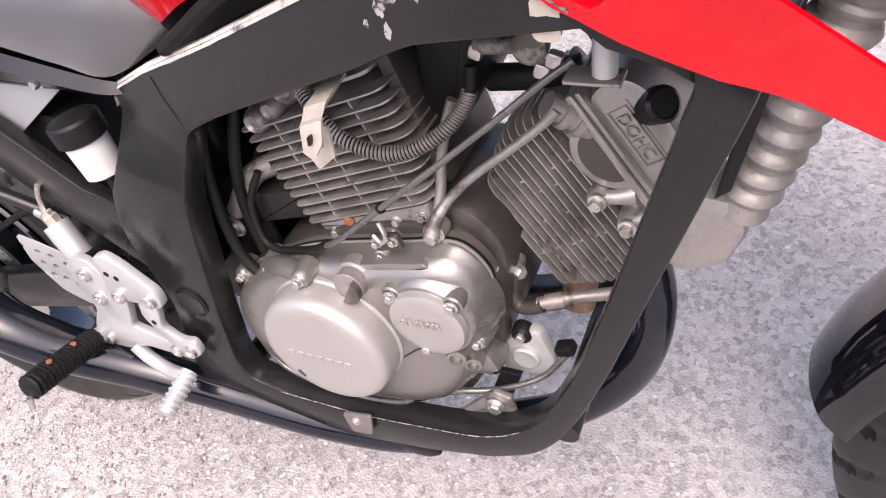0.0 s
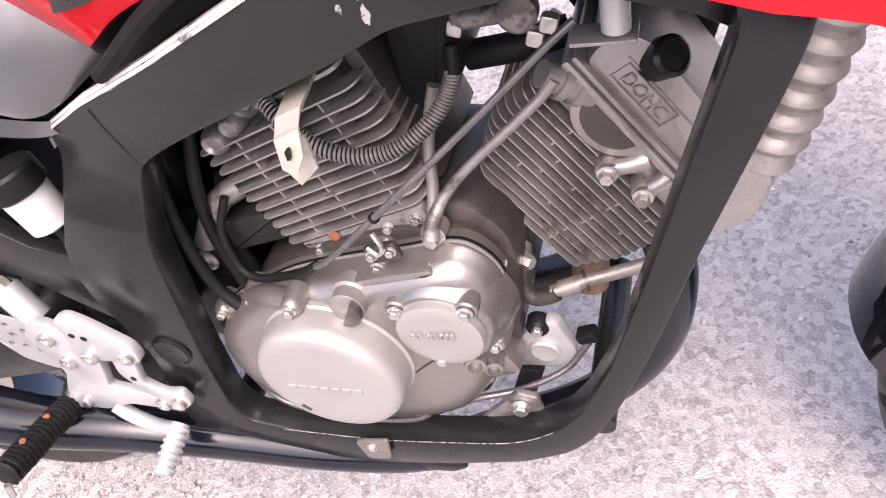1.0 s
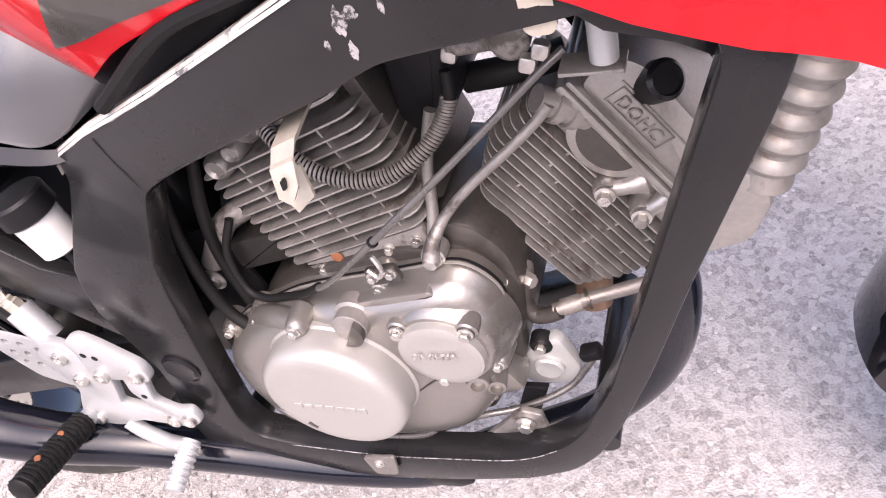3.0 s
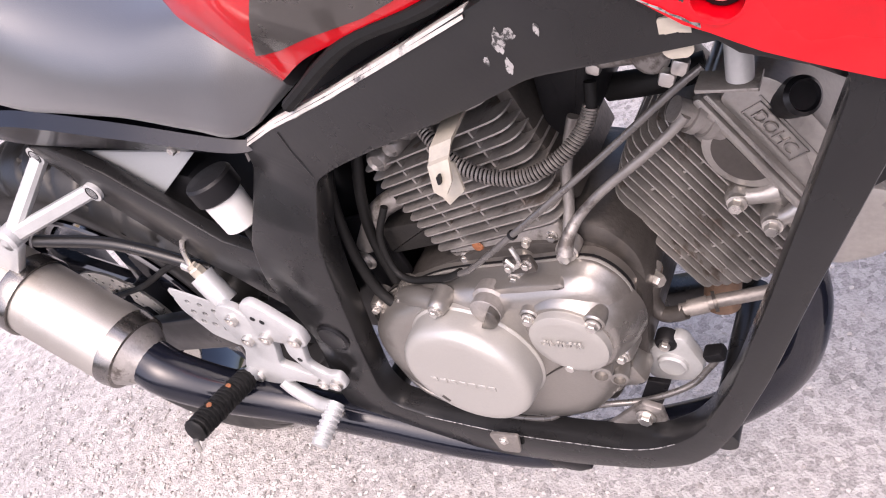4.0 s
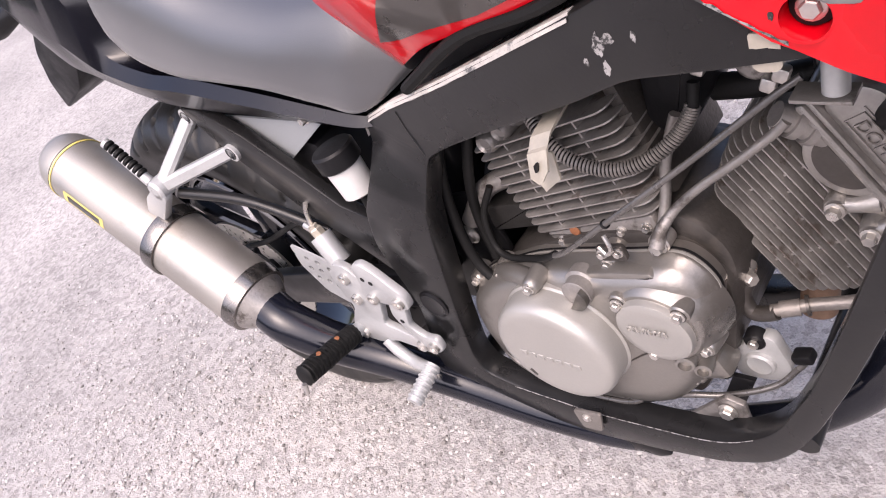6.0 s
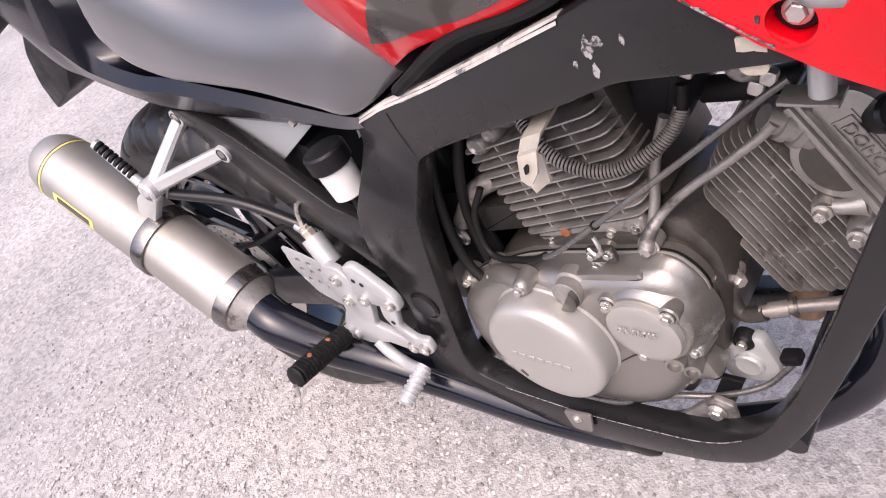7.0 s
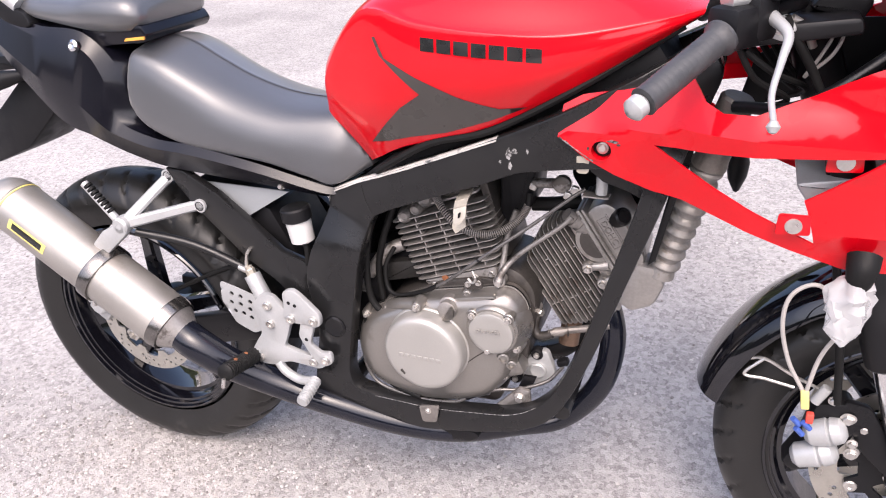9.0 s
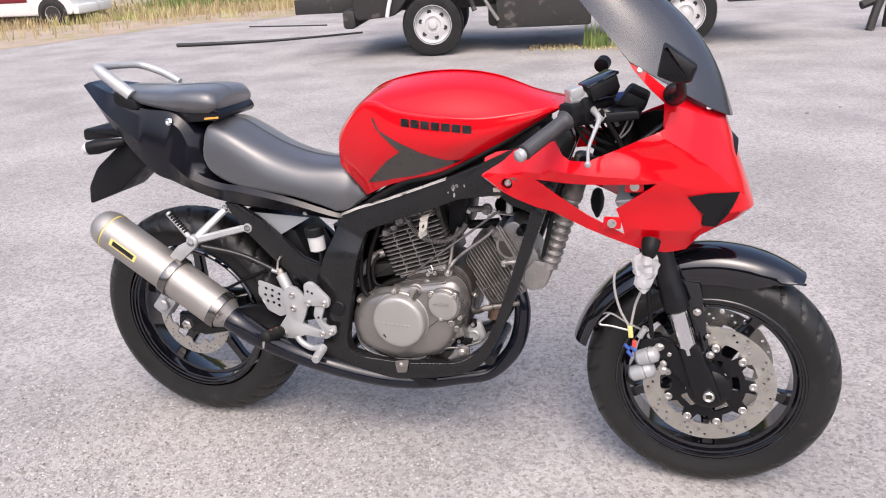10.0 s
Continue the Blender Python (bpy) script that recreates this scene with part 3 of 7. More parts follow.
TANK = [
    [(0.582, 0.076, 0.731), (0.560, 0.086, 0.768), (0.526, 0.090, 0.808), (0.520, 0.084, 0.822), (0.508, 0.06, 0.836), (0.503, 0.0, 0.842)],
    [(0.602, 0.090, 0.742), (0.582, 0.111, 0.808), (0.543, 0.112, 0.876), (0.537, 0.100, 0.886), (0.524, 0.07, 0.897), (0.520, 0.0, 0.906)],
    [(0.650, 0.104, 0.766), (0.640, 0.140, 0.850), (0.622, 0.138, 0.962), (0.618, 0.126, 0.974), (0.606, 0.085, 0.980), (0.600, 0.0, 0.990)],
    [(0.720, 0.116, 0.788), (0.718, 0.154, 0.880), (0.712, 0.153, 0.950), (0.712, 0.142, 0.964), (0.705, 0.09, 0.998), (0.700, 0.0, 1.022)],
    [(0.800, 0.120, 0.812), (0.806, 0.158, 0.880), (0.812, 0.156, 0.941), (0.812, 0.146, 0.954), (0.812, 0.09, 1.004), (0.810, 0.0, 1.031)],
    [(0.900, 0.116, 0.858), (0.905, 0.146, 0.900), (0.908, 0.145, 0.938), (0.908, 0.136, 0.951), (0.908, 0.08, 0.996), (0.908, 0.0, 1.020)],
    [(1.000, 0.098, 0.916), (1.004, 0.114, 0.934), (1.006, 0.112, 0.950), (1.006, 0.105, 0.958), (1.006, 0.06, 0.978), (1.006, 0.0, 0.988)],
    [(1.066, 0.070, 0.952), (1.072, 0.076, 0.958), (1.074, 0.074, 0.963), (1.074, 0.069, 0.966), (1.075, 0.04, 0.968), (1.075, 0.0, 0.970)],
]
bm = bmesh.new()
add_rings(bm, gridfit(mirrored(TANK), 7, 5))
fix(bm)
from mathutils.bvhtree import BVHTree
tank_skin = BVHTree.FromBMesh(bm)
fuel_tank = part("fuel_tank", bm, RED, motorcycle, "glossy bright red fuel tank with creased shoulders", 50)


def on_tank(x, z, out=0.0012):
    hit = tank_skin.ray_cast(Vector((x, -0.6, z)), Vector((0, 1, 0)))
    if hit[0] is None:
        hit = tank_skin.find_nearest(Vector((x, -0.16, z)))
    return hit[0] + Vector((0, -out, 0))


DECAL = [(0.600, 0.772), (0.636, 0.808), (0.670, 0.839), (0.706, 0.862), (0.672, 0.893), (0.648, 0.915), (0.638, 0.940), (0.643, 0.941), (0.656, 0.912), (0.7037, 0.8874), (0.7614, 0.8617), (0.8185, 0.843), (0.856, 0.8440), (0.806, 0.824), (0.7337, 0.800), (0.6716, 0.788), (0.635, 0.778)]
part("decal", sheet(DECAL, on_tank, (), 0.012, 0), DECAL_DARK, fuel_tank, "charcoal shark-fin decal")
for k in range(7):
    x0 = 0.716 + 0.0245 * k
    z0 = 0.9335 - 0.0021 * k
    w = 0.0205
    q = [(x0, z0 - 0.0085), (x0 + w, z0 - 0.0103), (x0 + w, z0 + 0.0075), (x0, z0 + 0.0093)]
    part("lettering_bar", sheet(q, on_tank, (), 0.007, 0), BLACK_INK, fuel_tank, "black bar of tank lettering")
part("fuel_cap", lathe([(0, 0.038), (0.005, 0.037), (0.007, 0.030), (0.007, 0.0)], (0.80, 0, 1.0150), (0.02, 0, 1), 32), BLACK_PLASTIC, fuel_tank)
bm = bmesh.new()
add_tube(bm, [(0.60, -0.100, 0.722), (0.70, -0.112, 0.778), (0.80, -0.118, 0.806), (0.92, -0.112, 0.868), (1.05, -0.075, 0.945)], 0.006, 8)
part("rubber_seal", fix(bm), RUBBER, fuel_tank)
part("under_tank_box", slab([(0.56, 0.70), (0.62, 0.745), (0.80, 0.81), (1.02, 0.92), (1.04, 0.89), (0.84, 0.77), (0.62, 0.68)], -0.075, 0.075, 0.004), BLACK_PLASTIC, fuel_tank)

# seats and tail
SEAT = [
    [(0.150, 0.070, 0.850), (0.138, 0.080, 0.868), (0.137, 0.084, 0.890), (0.138, 0.05, 0.905), (0.138, 0.0, 0.908)],
    [(0.155, 0.092, 0.800), (0.136, 0.106, 0.820), (0.150, 0.098, 0.890), (0.160, 0.06, 0.908), (0.165, 0.0, 0.913)],
    [(0.185, 0.100, 0.765), (0.168, 0.112, 0.785), (0.195, 0.104, 0.872), (0.210, 0.06, 0.893), (0.215, 0.0, 0.900)],
    [(0.245, 0.102, 0.742), (0.240, 0.113, 0.758), (0.255, 0.104, 0.838), (0.262, 0.06, 0.866), (0.265, 0.0, 0.873)],
    [(0.315, 0.102, 0.732), (0.312, 0.113, 0.748), (0.322, 0.104, 0.805), (0.328, 0.06, 0.834), (0.330, 0.0, 0.841)],
    [(0.395, 0.098, 0.720), (0.395, 0.110, 0.733), (0.400, 0.102, 0.783), (0.405, 0.06, 0.811), (0.406, 0.0, 0.818)],
    [(0.470, 0.092, 0.700), (0.470, 0.104, 0.710), (0.478, 0.096, 0.768), (0.487, 0.06, 0.802), (0.490, 0.0, 0.810)],
    [(0.520, 0.088, 0.690), (0.520, 0.098, 0.698), (0.528, 0.090, 0.758), (0.534, 0.05, 0.805), (0.535, 0.0, 0.818)],
    [(0.574, 0.060, 0.716), (0.574, 0.068, 0.727), (0.560, 0.066, 0.765), (0.552, 0.04, 0.800), (0.550, 0.0, 0.812)],
]
bm = bmesh.new()
add_rings(bm, gridfit(mirrored([[r[0], r[1], (r[2][0], r[2][1] - 0.004, r[2][2] - 0.002), (r[3][0], r[3][1] + 0.004, r[3][2] - 0.004), r[4]] for r in SEAT]), 6, 4))
seat = part("rider_seat", fix(bm), VINYL, motorcycle, "smooth black vinyl rider seat", 60)
PILLION = [
    [(-0.150, 0.066, 0.972), (-0.152, 0.074, 0.980), (-0.148, 0.062, 0.990), (-0.146, 0.0, 0.994)],
    [(-0.060, 0.084, 0.958), (-0.060, 0.094, 0.970), (-0.058, 0.078, 0.988), (-0.056, 0.0, 0.994)],
    [(0.040, 0.090, 0.943), (0.040, 0.102, 0.958), (0.042, 0.084, 0.986), (0.042, 0.0, 0.994)],
    [(0.110, 0.094, 0.935), (0.110, 0.108, 0.958), (0.110, 0.090, 0.990), (0.110, 0.0, 0.998)],
    [(0.180, 0.090, 0.934), (0.182, 0.104, 0.956), (0.180, 0.086, 0.988), (0.178, 0.0, 0.996)],
    [(0.205, 0.078, 0.936), (0.212, 0.090, 0.954), (0.208, 0.074, 0.978), (0.206, 0.0, 0.986)],
    [(0.212, 0.066, 0.942), (0.220, 0.072, 0.954), (0.217, 0.058, 0.966), (0.215, 0.0, 0.972)],
]
bm = bmesh.new()
add_rings(bm, gridfit(mirrored([[(-0.15 + (x + 0.15) * 0.91, y, z) for x, y, z in r] for r in PILLION]), 5, 4))
part("passenger_seat", fix(bm), VINYL, motorcycle, "small black vinyl passenger pad", 60)
COWL = [
    [(-0.262, 0.034, 0.990), (-0.268, 0.042, 0.996), (-0.262, 0.040, 1.000), (-0.258, 0.030, 1.003), (-0.258, 0.0, 1.004)],
    [(-0.165, 0.094, 0.915), (-0.158, 0.106, 0.936), (-0.150, 0.094, 0.968), (-0.160, 0.078, 0.985), (-0.165, 0.0, 0.985)],
    [(-0.040, 0.110, 0.785), (-0.034, 0.124, 0.852), (-0.030, 0.110, 0.925), (-0.045, 0.096, 0.946), (-0.050, 0.0, 0.945)],
    [(0.035, 0.112, 0.752), (0.035, 0.127, 0.815), (0.060, 0.112, 0.908), (0.060, 0.096, 0.932), (0.070, 0.0, 0.925)],
    [(0.085, 0.110, 0.731), (0.078, 0.127, 0.778), (0.093, 0.112, 0.860), (0.115, 0.088, 0.865), (0.150, 0.0, 0.870)],
    [(0.115, 0.110, 0.721), (0.105, 0.126, 0.762), (0.108, 0.114, 0.786), (0.140, 0.086, 0.775), (0.160, 0.0, 0.780)],
    [(0.175, 0.108, 0.704), (0.172, 0.125, 0.742), (0.176, 0.113, 0.756), (0.188, 0.094, 0.735), (0.200, 0.0, 0.735)],
    [(0.255, 0.104, 0.693), (0.250, 0.124, 0.734), (0.250, 0.112, 0.747), (0.250, 0.097, 0.722), (0.250, 0.0, 0.720)],
    [(0.380, 0.096, 0.678), (0.378, 0.119, 0.710), (0.378, 0.108, 0.722), (0.378, 0.095, 0.698), (0.380, 0.0, 0.695)],
    [(0.490, 0.088, 0.664), (0.490, 0.103, 0.677), (0.490, 0.095, 0.688), (0.488, 0.086, 0.672), (0.490, 0.0, 0.670)],
    [(0.525, 0.080, 0.662), (0.525, 0.088, 0.670), (0.525, 0.084, 0.678), (0.520, 0.080, 0.668), (0.510, 0.0, 0.668)],
]
bm = bmesh.new()
rows = []
for r in gridfit(mirrored(COWL), 6, 1):
    rows.append(r)
add_rings(bm, rows)
cowl = part("tail_cowl", fix(bm), COWL_BLACK, motorcycle, "gloss black tail fairing", 25)
hexbolt((0.4125, -0.094, 0.6790), RIGHT, 0.007, 0.008, parent=cowl)
part("seat_lock", lathe([(0, 0.010), (0.006, 0.010), (0.008, 0.006), (0.006, 0.003)], (0.052, -0.112, 0.913), (0, -1, 0.35), 20), CHROME, cowl)
part("seat_bridge", slab(rounded([(0.050, 0.902), (0.120, 0.910), (0.180, 0.914), (0.190, 0.926), (0.180, 0.944), (0.050, 0.940)], 0.006), -0.088, 0.088, 0.004), COWL_BLACK, cowl)
part("reflector_strip", slab([(0.140, 0.9165), (0.184, 0.9200), (0.186, 0.9255), (0.145, 0.9220)], -0.0900, -0.0860, 0.0008), ORANGE, cowl)
part("inner_panel", slab([(0.205, 0.668), (0.415, 0.662), (0.302, 0.596)], -0.080, -0.077, 0), GREY_PANEL, cowl, "smooth light grey inner panel")
bm = bmesh.new()
add_tube(bm, [(-0.072, -0.088, 0.976), (-0.120, -0.087, 1.010), (-0.166, -0.083, 1.042), (-0.182, -0.068, 1.049), (-0.180, -0.02, 1.046), (-0.172, 0.03, 1.043), (-0.160, 0.062, 1.040), (-0.138, 0.079, 1.032), (-0.090, 0.085, 1.014), (-0.043, 0.085, 0.990)], 0.012, 14, 6, radii=[0.018, 0.017, 0.015, 0.011, 0.009, 0.009, 0.010, 0.011, 0.011, 0.010])
part("grab_rail", fix(bm), SILVER, motorcycle, "silver painted tubular grab rail")
part("grab_rail_mount", slab(rounded([(-0.118, 0.990), (-0.058, 0.968), (-0.046, 0.944), (-0.085, 0.936), (-0.124, 0.962)], 0.008), -0.104, -0.060, 0.004), BLACK_PLASTIC, motorcycle, "black grab rail mount")
part("mudguard", slab(rounded([(-0.312, 0.654), (-0.303, 0.708), (-0.263, 0.765), (-0.150, 0.850), (-0.060, 0.815), (-0.085, 0.788), (-0.203, 0.694)], 0.012), -0.060, 0.060, 0.004), BLACK_PLASTIC, motorcycle, "black plastic rear mudguard flap")
part("tail_light", slab(rounded([(-0.290, 0.876), (-0.180, 0.880), (-0.150, 0.856), (-0.293, 0.842)], 0.012), -0.055, 0.055, 0.005), BLACK_PLASTIC, motorcycle, "dark tail light housing")
ts = part("turn_signal", lathe([(0, 0.006), (0.004, 0.018), (0.03, 0.021), (0.07, 0.016), (0.11, 0.009), (0.115, 0.0)], (-0.240, -0.105, 0.832), (1, 0.30, 0.16), 20), BLACK_PLASTIC, motorcycle, "small black rear turn signal")
part("lens", lathe([(-0.012, 0.0), (-0.010, 0.011), (0.0, 0.018), (0.004, 0.018)], (-0.240, -0.105, 0.832), (1, 0.30, 0.16), 20), WHITE_PLASTIC, ts, "clear signal lens")

# swingarm
for s in (1, -1):
    part("swingarm", slab([(0.50, 0.395), (0.50, 0.455), (0.30, 0.418), (0.05, 0.352), (-0.03, 0.350), (-0.04, 0.300), (0.05, 0.288), (0.30, 0.350)], s * 0.105, s * 0.082, 0.005), SATIN_BLACK, motorcycle, "black box-section swingarm")
part("swingarm_bridge", box((0.40, 0, 0.415), (0.07, 0.17, 0.05), pose(0, 0, 0, 0, -10), 0.006), SATIN_BLACK, motorcycle)
part("rear_axle_nut", lathe([(0, 0.016), (0.014, 0.016), (0.017, 0.011), (0.008, 0.008)], (0, -0.105, 0.321), RIGHT, 6), STEEL, motorcycle)
rc = part("rear_caliper", box((-0.075, -0.085, 0.375), (0.075, 0.045, 0.055), pose(0, 0, 0, 0, -50), 0.008), SILVER, motorcycle, "silver rear brake caliper")
part("piston_housing", lathe([(0, 0.019), (0.016, 0.019), (0.02, 0.014), (0.02, 0)], (-0.072, -0.105, 0.378), RIGHT, 24), SILVER, rc)
part("inner_fender", slab([(0.20, 0.66), (0.36, 0.62), (0.42, 0.50), (0.36, 0.45), (0.33, 0.52), (0.22, 0.62)], -0.07, 0.07, 0.004), BLACK_PLASTIC, motorcycle, "black plastic inner mudguard")

# exhaust
M0, M1 = Vector((0.172, -0.180, 0.414)), Vector((-0.204, -0.155, 0.638))
MA = (M1 - M0).normalized()
ML = (M1 - M0).length


def slim(profile):
    return [(h, r * 0.87) for h, r in profile]


muffler = part("muffler", lathe(slim([(0, 0.050), (0.004, 0.059), (0.01, 0.0605), (ML - 0.051, 0.0605), (ML - 0.048, 0.057)]), M0, MA, 64), MUFFLER, motorcycle, "brushed steel oval muffler can with a faded decal")
part("end_cap", lathe(slim([(ML - 0.050, 0.0612), (ML - 0.040, 0.0606), (ML - 0.024, 0.056), (ML - 0.010, 0.047), (ML - 0.002, 0.036), (ML - 0.001, 0.026)]), M0, MA, 64), MUFFLER, muffler, "rounded steel end cap")
part("outlet", lathe(slim([(ML - 0.004, 0.0245), (ML + 0.003, 0.0240), (ML + 0.003, 0.0205), (ML - 0.030, 0.0195), (ML - 0.030, 0.0)]), M0, MA, 40), END_STEEL, muffler, "dark round outlet")
part("front_ring", lathe(slim([(-0.012, 0.040), (-0.010, 0.059), (0.004, 0.0622), (0.012, 0.0622), (0.014, 0.0596)]), M0, MA, 64), END_STEEL, muffler)
part("inlet_cone", lathe(slim([(-0.055, 0.030), (-0.04, 0.033), (-0.018, 0.049), (-0.006, 0.056)]), M0, MA, 48), ALU_DULL, muffler)
part("band_clamp", ring_lathe(slim([(0.152, 0.0612), (0.176, 0.0612), (0.176, 0.0655), (0.173, 0.0665), (0.155, 0.0665), (0.152, 0.0655)]), M0, MA, 64), END_STEEL, muffler, "dark steel band clamp")
part("yellow_band", ring_lathe(slim([(ML - 0.056, 0.0608), (ML - 0.053, 0.0608), (ML - 0.053, 0.0620), (ML - 0.056, 0.0620)]), M0, MA, 64), YELLOW, muffler)
lug = M0 + MA * 0.164
part("clamp_lug", box(lug + Vector((-0.030, 0.0, -0.068)), (0.050, 0.022, 0.014), pose(0, 0, 0, 0, 20), 0.004), SILVER, muffler, "silver clamp lug with its bolt")
hexbolt(lug + Vector((-0.034, -0.011, -0.066)), RIGHT, 0.007, 0.006, parent=muffler)
mid_pipe = tube([M0 + MA * -0.03, M0 + MA * -0.07, (0.285, -0.168, 0.335), (0.36, -0.140, 0.288), (0.46, -0.120, 0.250), (0.60, -0.108, 0.224), (0.71, -0.092, 0.222), (0.80, -0.045, 0.218), (0.88, -0.008, 0.226), (0.945, 0.006, 0.300), (0.965, 0.012, 0.400), (0.945, 0.03, 0.480)], 0.026, 20, 8, radii=[0.032, 0.032, 0.030, 0.028, 0.026, 0.024, 0.024, 0.022, 0.022, 0.022, 0.022, 0.022])
part("exhaust_pipe", mid_pipe, PIPE_BLACK, motorcycle, "gloss black exhaust pipe under the engine")

# ---- front end ----
# red upper fairing: a shell wrapped round the nose
X0 = 1.20


def nose_x(z):
    return 1.503 - max(0.0, z - 0.745) * 0.31 - max(0.0, 0.745 - z) * 0.9


def half_width(x, z):
    w = 0.139 + 0.051 * min(1, max(0, (x - 0.95) / 0.20))
    if z < 0.80:
        w -= 0.25 * (0.80 - z) * min(1, max(0, (x - 0.95) / 0.10))
    crease = 0.8114 + 0.15 * (x - 0.9075)
    if z > crease:
        steep = 0.50 - 0.33 * min(1, max(0, (x - 1.05) / 0.15))
        w -= steep * min(0.05, z - crease) + 0.30 * max(0.0, z - crease - 0.05)
    return max(0.02, w)


def unroll(pts):
    """From places on the side view to the unrolled shell."""
    return [(x, z) if x <= X0 else (X0 + 0.22 * math.asin(min(1, (x - X0) / (nose_x(z) - X0))), z) for x, z in pts]


# pressed ridges: height, width and line
RIDGES = [(h, w, [Vector(p) for p in unroll(pts)]) for h, w, pts in (
    (0.020, 0.075, [(1.303, 0.915), (1.376, 0.868), (1.440, 0.806), (1.475, 0.770)]),
    (0.011, 0.045, [(1.100, 0.838), (1.230, 0.834), (1.300, 0.828), (1.350, 0.812)]),
    (0.007, 0.035, [(1.250, 0.716), (1.318, 0.710), (1.375, 0.706)]),
    (0.006, 0.030, [(1.357, 0.952), (1.420, 0.912), (1.440, 0.880)]),
)]


def ridge(u, z):
    """How far the pressed ridges stand out."""
    p, out = Vector((u, z)), 0.0
    for h, w, line in RIDGES:
        d = min((p - a.lerp(b, max(0, min(1, (p - a).dot(b - a) / (b - a).length_squared)))).length for a, b in zip(line, line[1:]))
        out += h * max(0.0, 1 - d / w)
    a, b = RIDGES[0][2][0], RIDGES[0][2][-1]
    t = (b - a).normalized()
    above = (p - a).dot(Vector((-t.y, t.x)))
    if above > 0 and (p - a).dot(t) > -0.02:
        out -= 0.42 * above
    return out


def fairing_place(u, z):
    k = ridge(u, z)
    if u <= X0:
        return (u, -half_width(u, z) - k, z)
    a = min(math.pi / 2, (u - X0) / 0.22)
    return (X0 + (nose_x(z) - X0) * math.sin(a) + 0.25 * k * math.sin(a), -half_width(X0, z) * max(0.0, math.cos(a)) ** 0.85 - k * math.cos(a), z)


FAIR = [(0.901, 0.809), (0.917, 0.798), (0.941, 0.779), (0.979, 0.762), (1.030, 0.745), (1.070, 0.738), (1.137, 0.712), (1.206, 0.684), (1.267, 0.660), (1.320, 0.650), (1.360, 0.654), (1.388, 0.690), (1.440, 0.716)]
NOSE_U = X0 + 0.22 * math.pi / 2
TOP = [(1.415, 0.950), (1.365, 0.972), (1.300, 1.010), (1.250, 1.050), (1.216, 1.072), (1.228, 1.052), (1.268, 1.010), (1.296, 0.985), (1.300, 0.934), (1.255, 0.914), (1.204, 0.889), (1.146, 0.864), (1.110, 0.862), (1.088, 0.872), (1.070, 0.897), (1.030, 0.884), (0.985, 0.872), (0.930, 0.862), (0.905, 0.849)]
outline = unroll(FAIR) + [(NOSE_U, 0.735), (NOSE_U, 0.80), (NOSE_U, 0.87), (NOSE_U, 0.938)] + unroll(TOP)
CUTOUT = unroll([(1.030, 0.812), (1.100, 0.813), (1.200, 0.818), (1.292, 0.822), (1.250, 0.788), (1.211, 0.759), (1.230, 0.697), (1.190, 0.718), (1.105, 0.764)])
SCOOP = unroll([(1.358, 0.790), (1.400, 0.795), (1.455, 0.790), (1.440, 0.745), (1.420, 0.712), (1.390, 0.722)])
BOLT = Vector((0.961, fairing_place(0.961, 0.7945)[1], 0.7945))
BOLT_HOLE = [(BOLT.x + 0.0145 * math.cos(a), BOLT.z + 0.0145 * math.sin(a)) for a in (2 * math.pi * k / 20 for k in range(20))]
fairing = part("upper_fairing", sheet(outline, fairing_place, (CUTOUT, SCOOP, BOLT_HOLE), 0.012, 0.003, both=True, lines=[r[2] for r in RIDGES]), RED, motorcycle, "glossy red upper fairing with open side cut-outs", 15)
scoop = [Vector(fairing_place(*p)) for p in dense(SCOOP, 0.012)]
mid = sum(scoop, Vector()) / len(scoop)
bm = bmesh.new()
add_rings(bm, [[p + (p - mid) * 0.06 + Vector((0, -0.003, 0)) for p in scoop], [p + Vector((0, -0.004, 0)) for p in scoop], [mid + (p - mid) * 0.82 + Vector((-0.03, 0.02, 0)) for p in scoop], [mid + (p - mid) * 0.6 + Vector((-0.07, 0.05, 0)) for p in scoop]])
part("air_scoop", fix(bm), BLACK_PLASTIC, fairing, "matt black air scoop")
part("recess_ring", ring_lathe([(0.0022, 0.0132), (0.0022, 0.0152), (-0.013, 0.0148), (-0.013, 0.0128)], BOLT, RIGHT, 28), RED, fairing)
# floor of the red recess coloured black to hold its shade
part("recess_shade", lathe([(-0.0105, 0.0118), (-0.0100, 0.0110), (-0.0100, 0)], BOLT, RIGHT, 24), BLACK_PLASTIC, fairing)
hexbolt(BOLT + Vector((0, 0.0098, 0)), RIGHT, 0.0085, 0.005, parent=fairing)
for x, z in ((1.247, 0.812), (1.203, 0.727)):
    part("mount_tab", slab(rounded([(x - 0.020, z - 0.014), (x + 0.020, z - 0.012), (x + 0.018, z + 0.014), (x - 0.018, z + 0.014)], 0.004), -0.180, -0.176, 0.0006), RED, fairing)
    part("mount_clip", lathe([(0, 0.010), (0.002, 0.010), (0.003, 0.007), (0.002, 0.004), (0.002, 0)], (x, -0.181, z), RIGHT, 18), STEEL, fairing)
bm = bmesh.new()
rings = []
for i in range(31):
    q = Vector((0.903, 0.8082)).lerp(Vector((0.917, 0.7985)), i / 10) if i < 10 else Vector((0.917, 0.7985)).lerp(Vector((0.950, 0.7765)), (i - 10) / 20)
    w = 0.0022 * (0.4 + abs(noise.noise((q.x * 110, 3, 1))) * 1.8)
    y = -half_width(q.x, q.y) - 0.0007
    rings.append([(q.x, y, q.y + w), (q.x, y - 0.0005, q.y), (q.x, y + 0.0015, q.y - 0.0012)])
add_rings(bm, rings)
part("chipped_edge", fix(bm), RED_SCUFF, fairing, "chipped white primer along the lower edge")

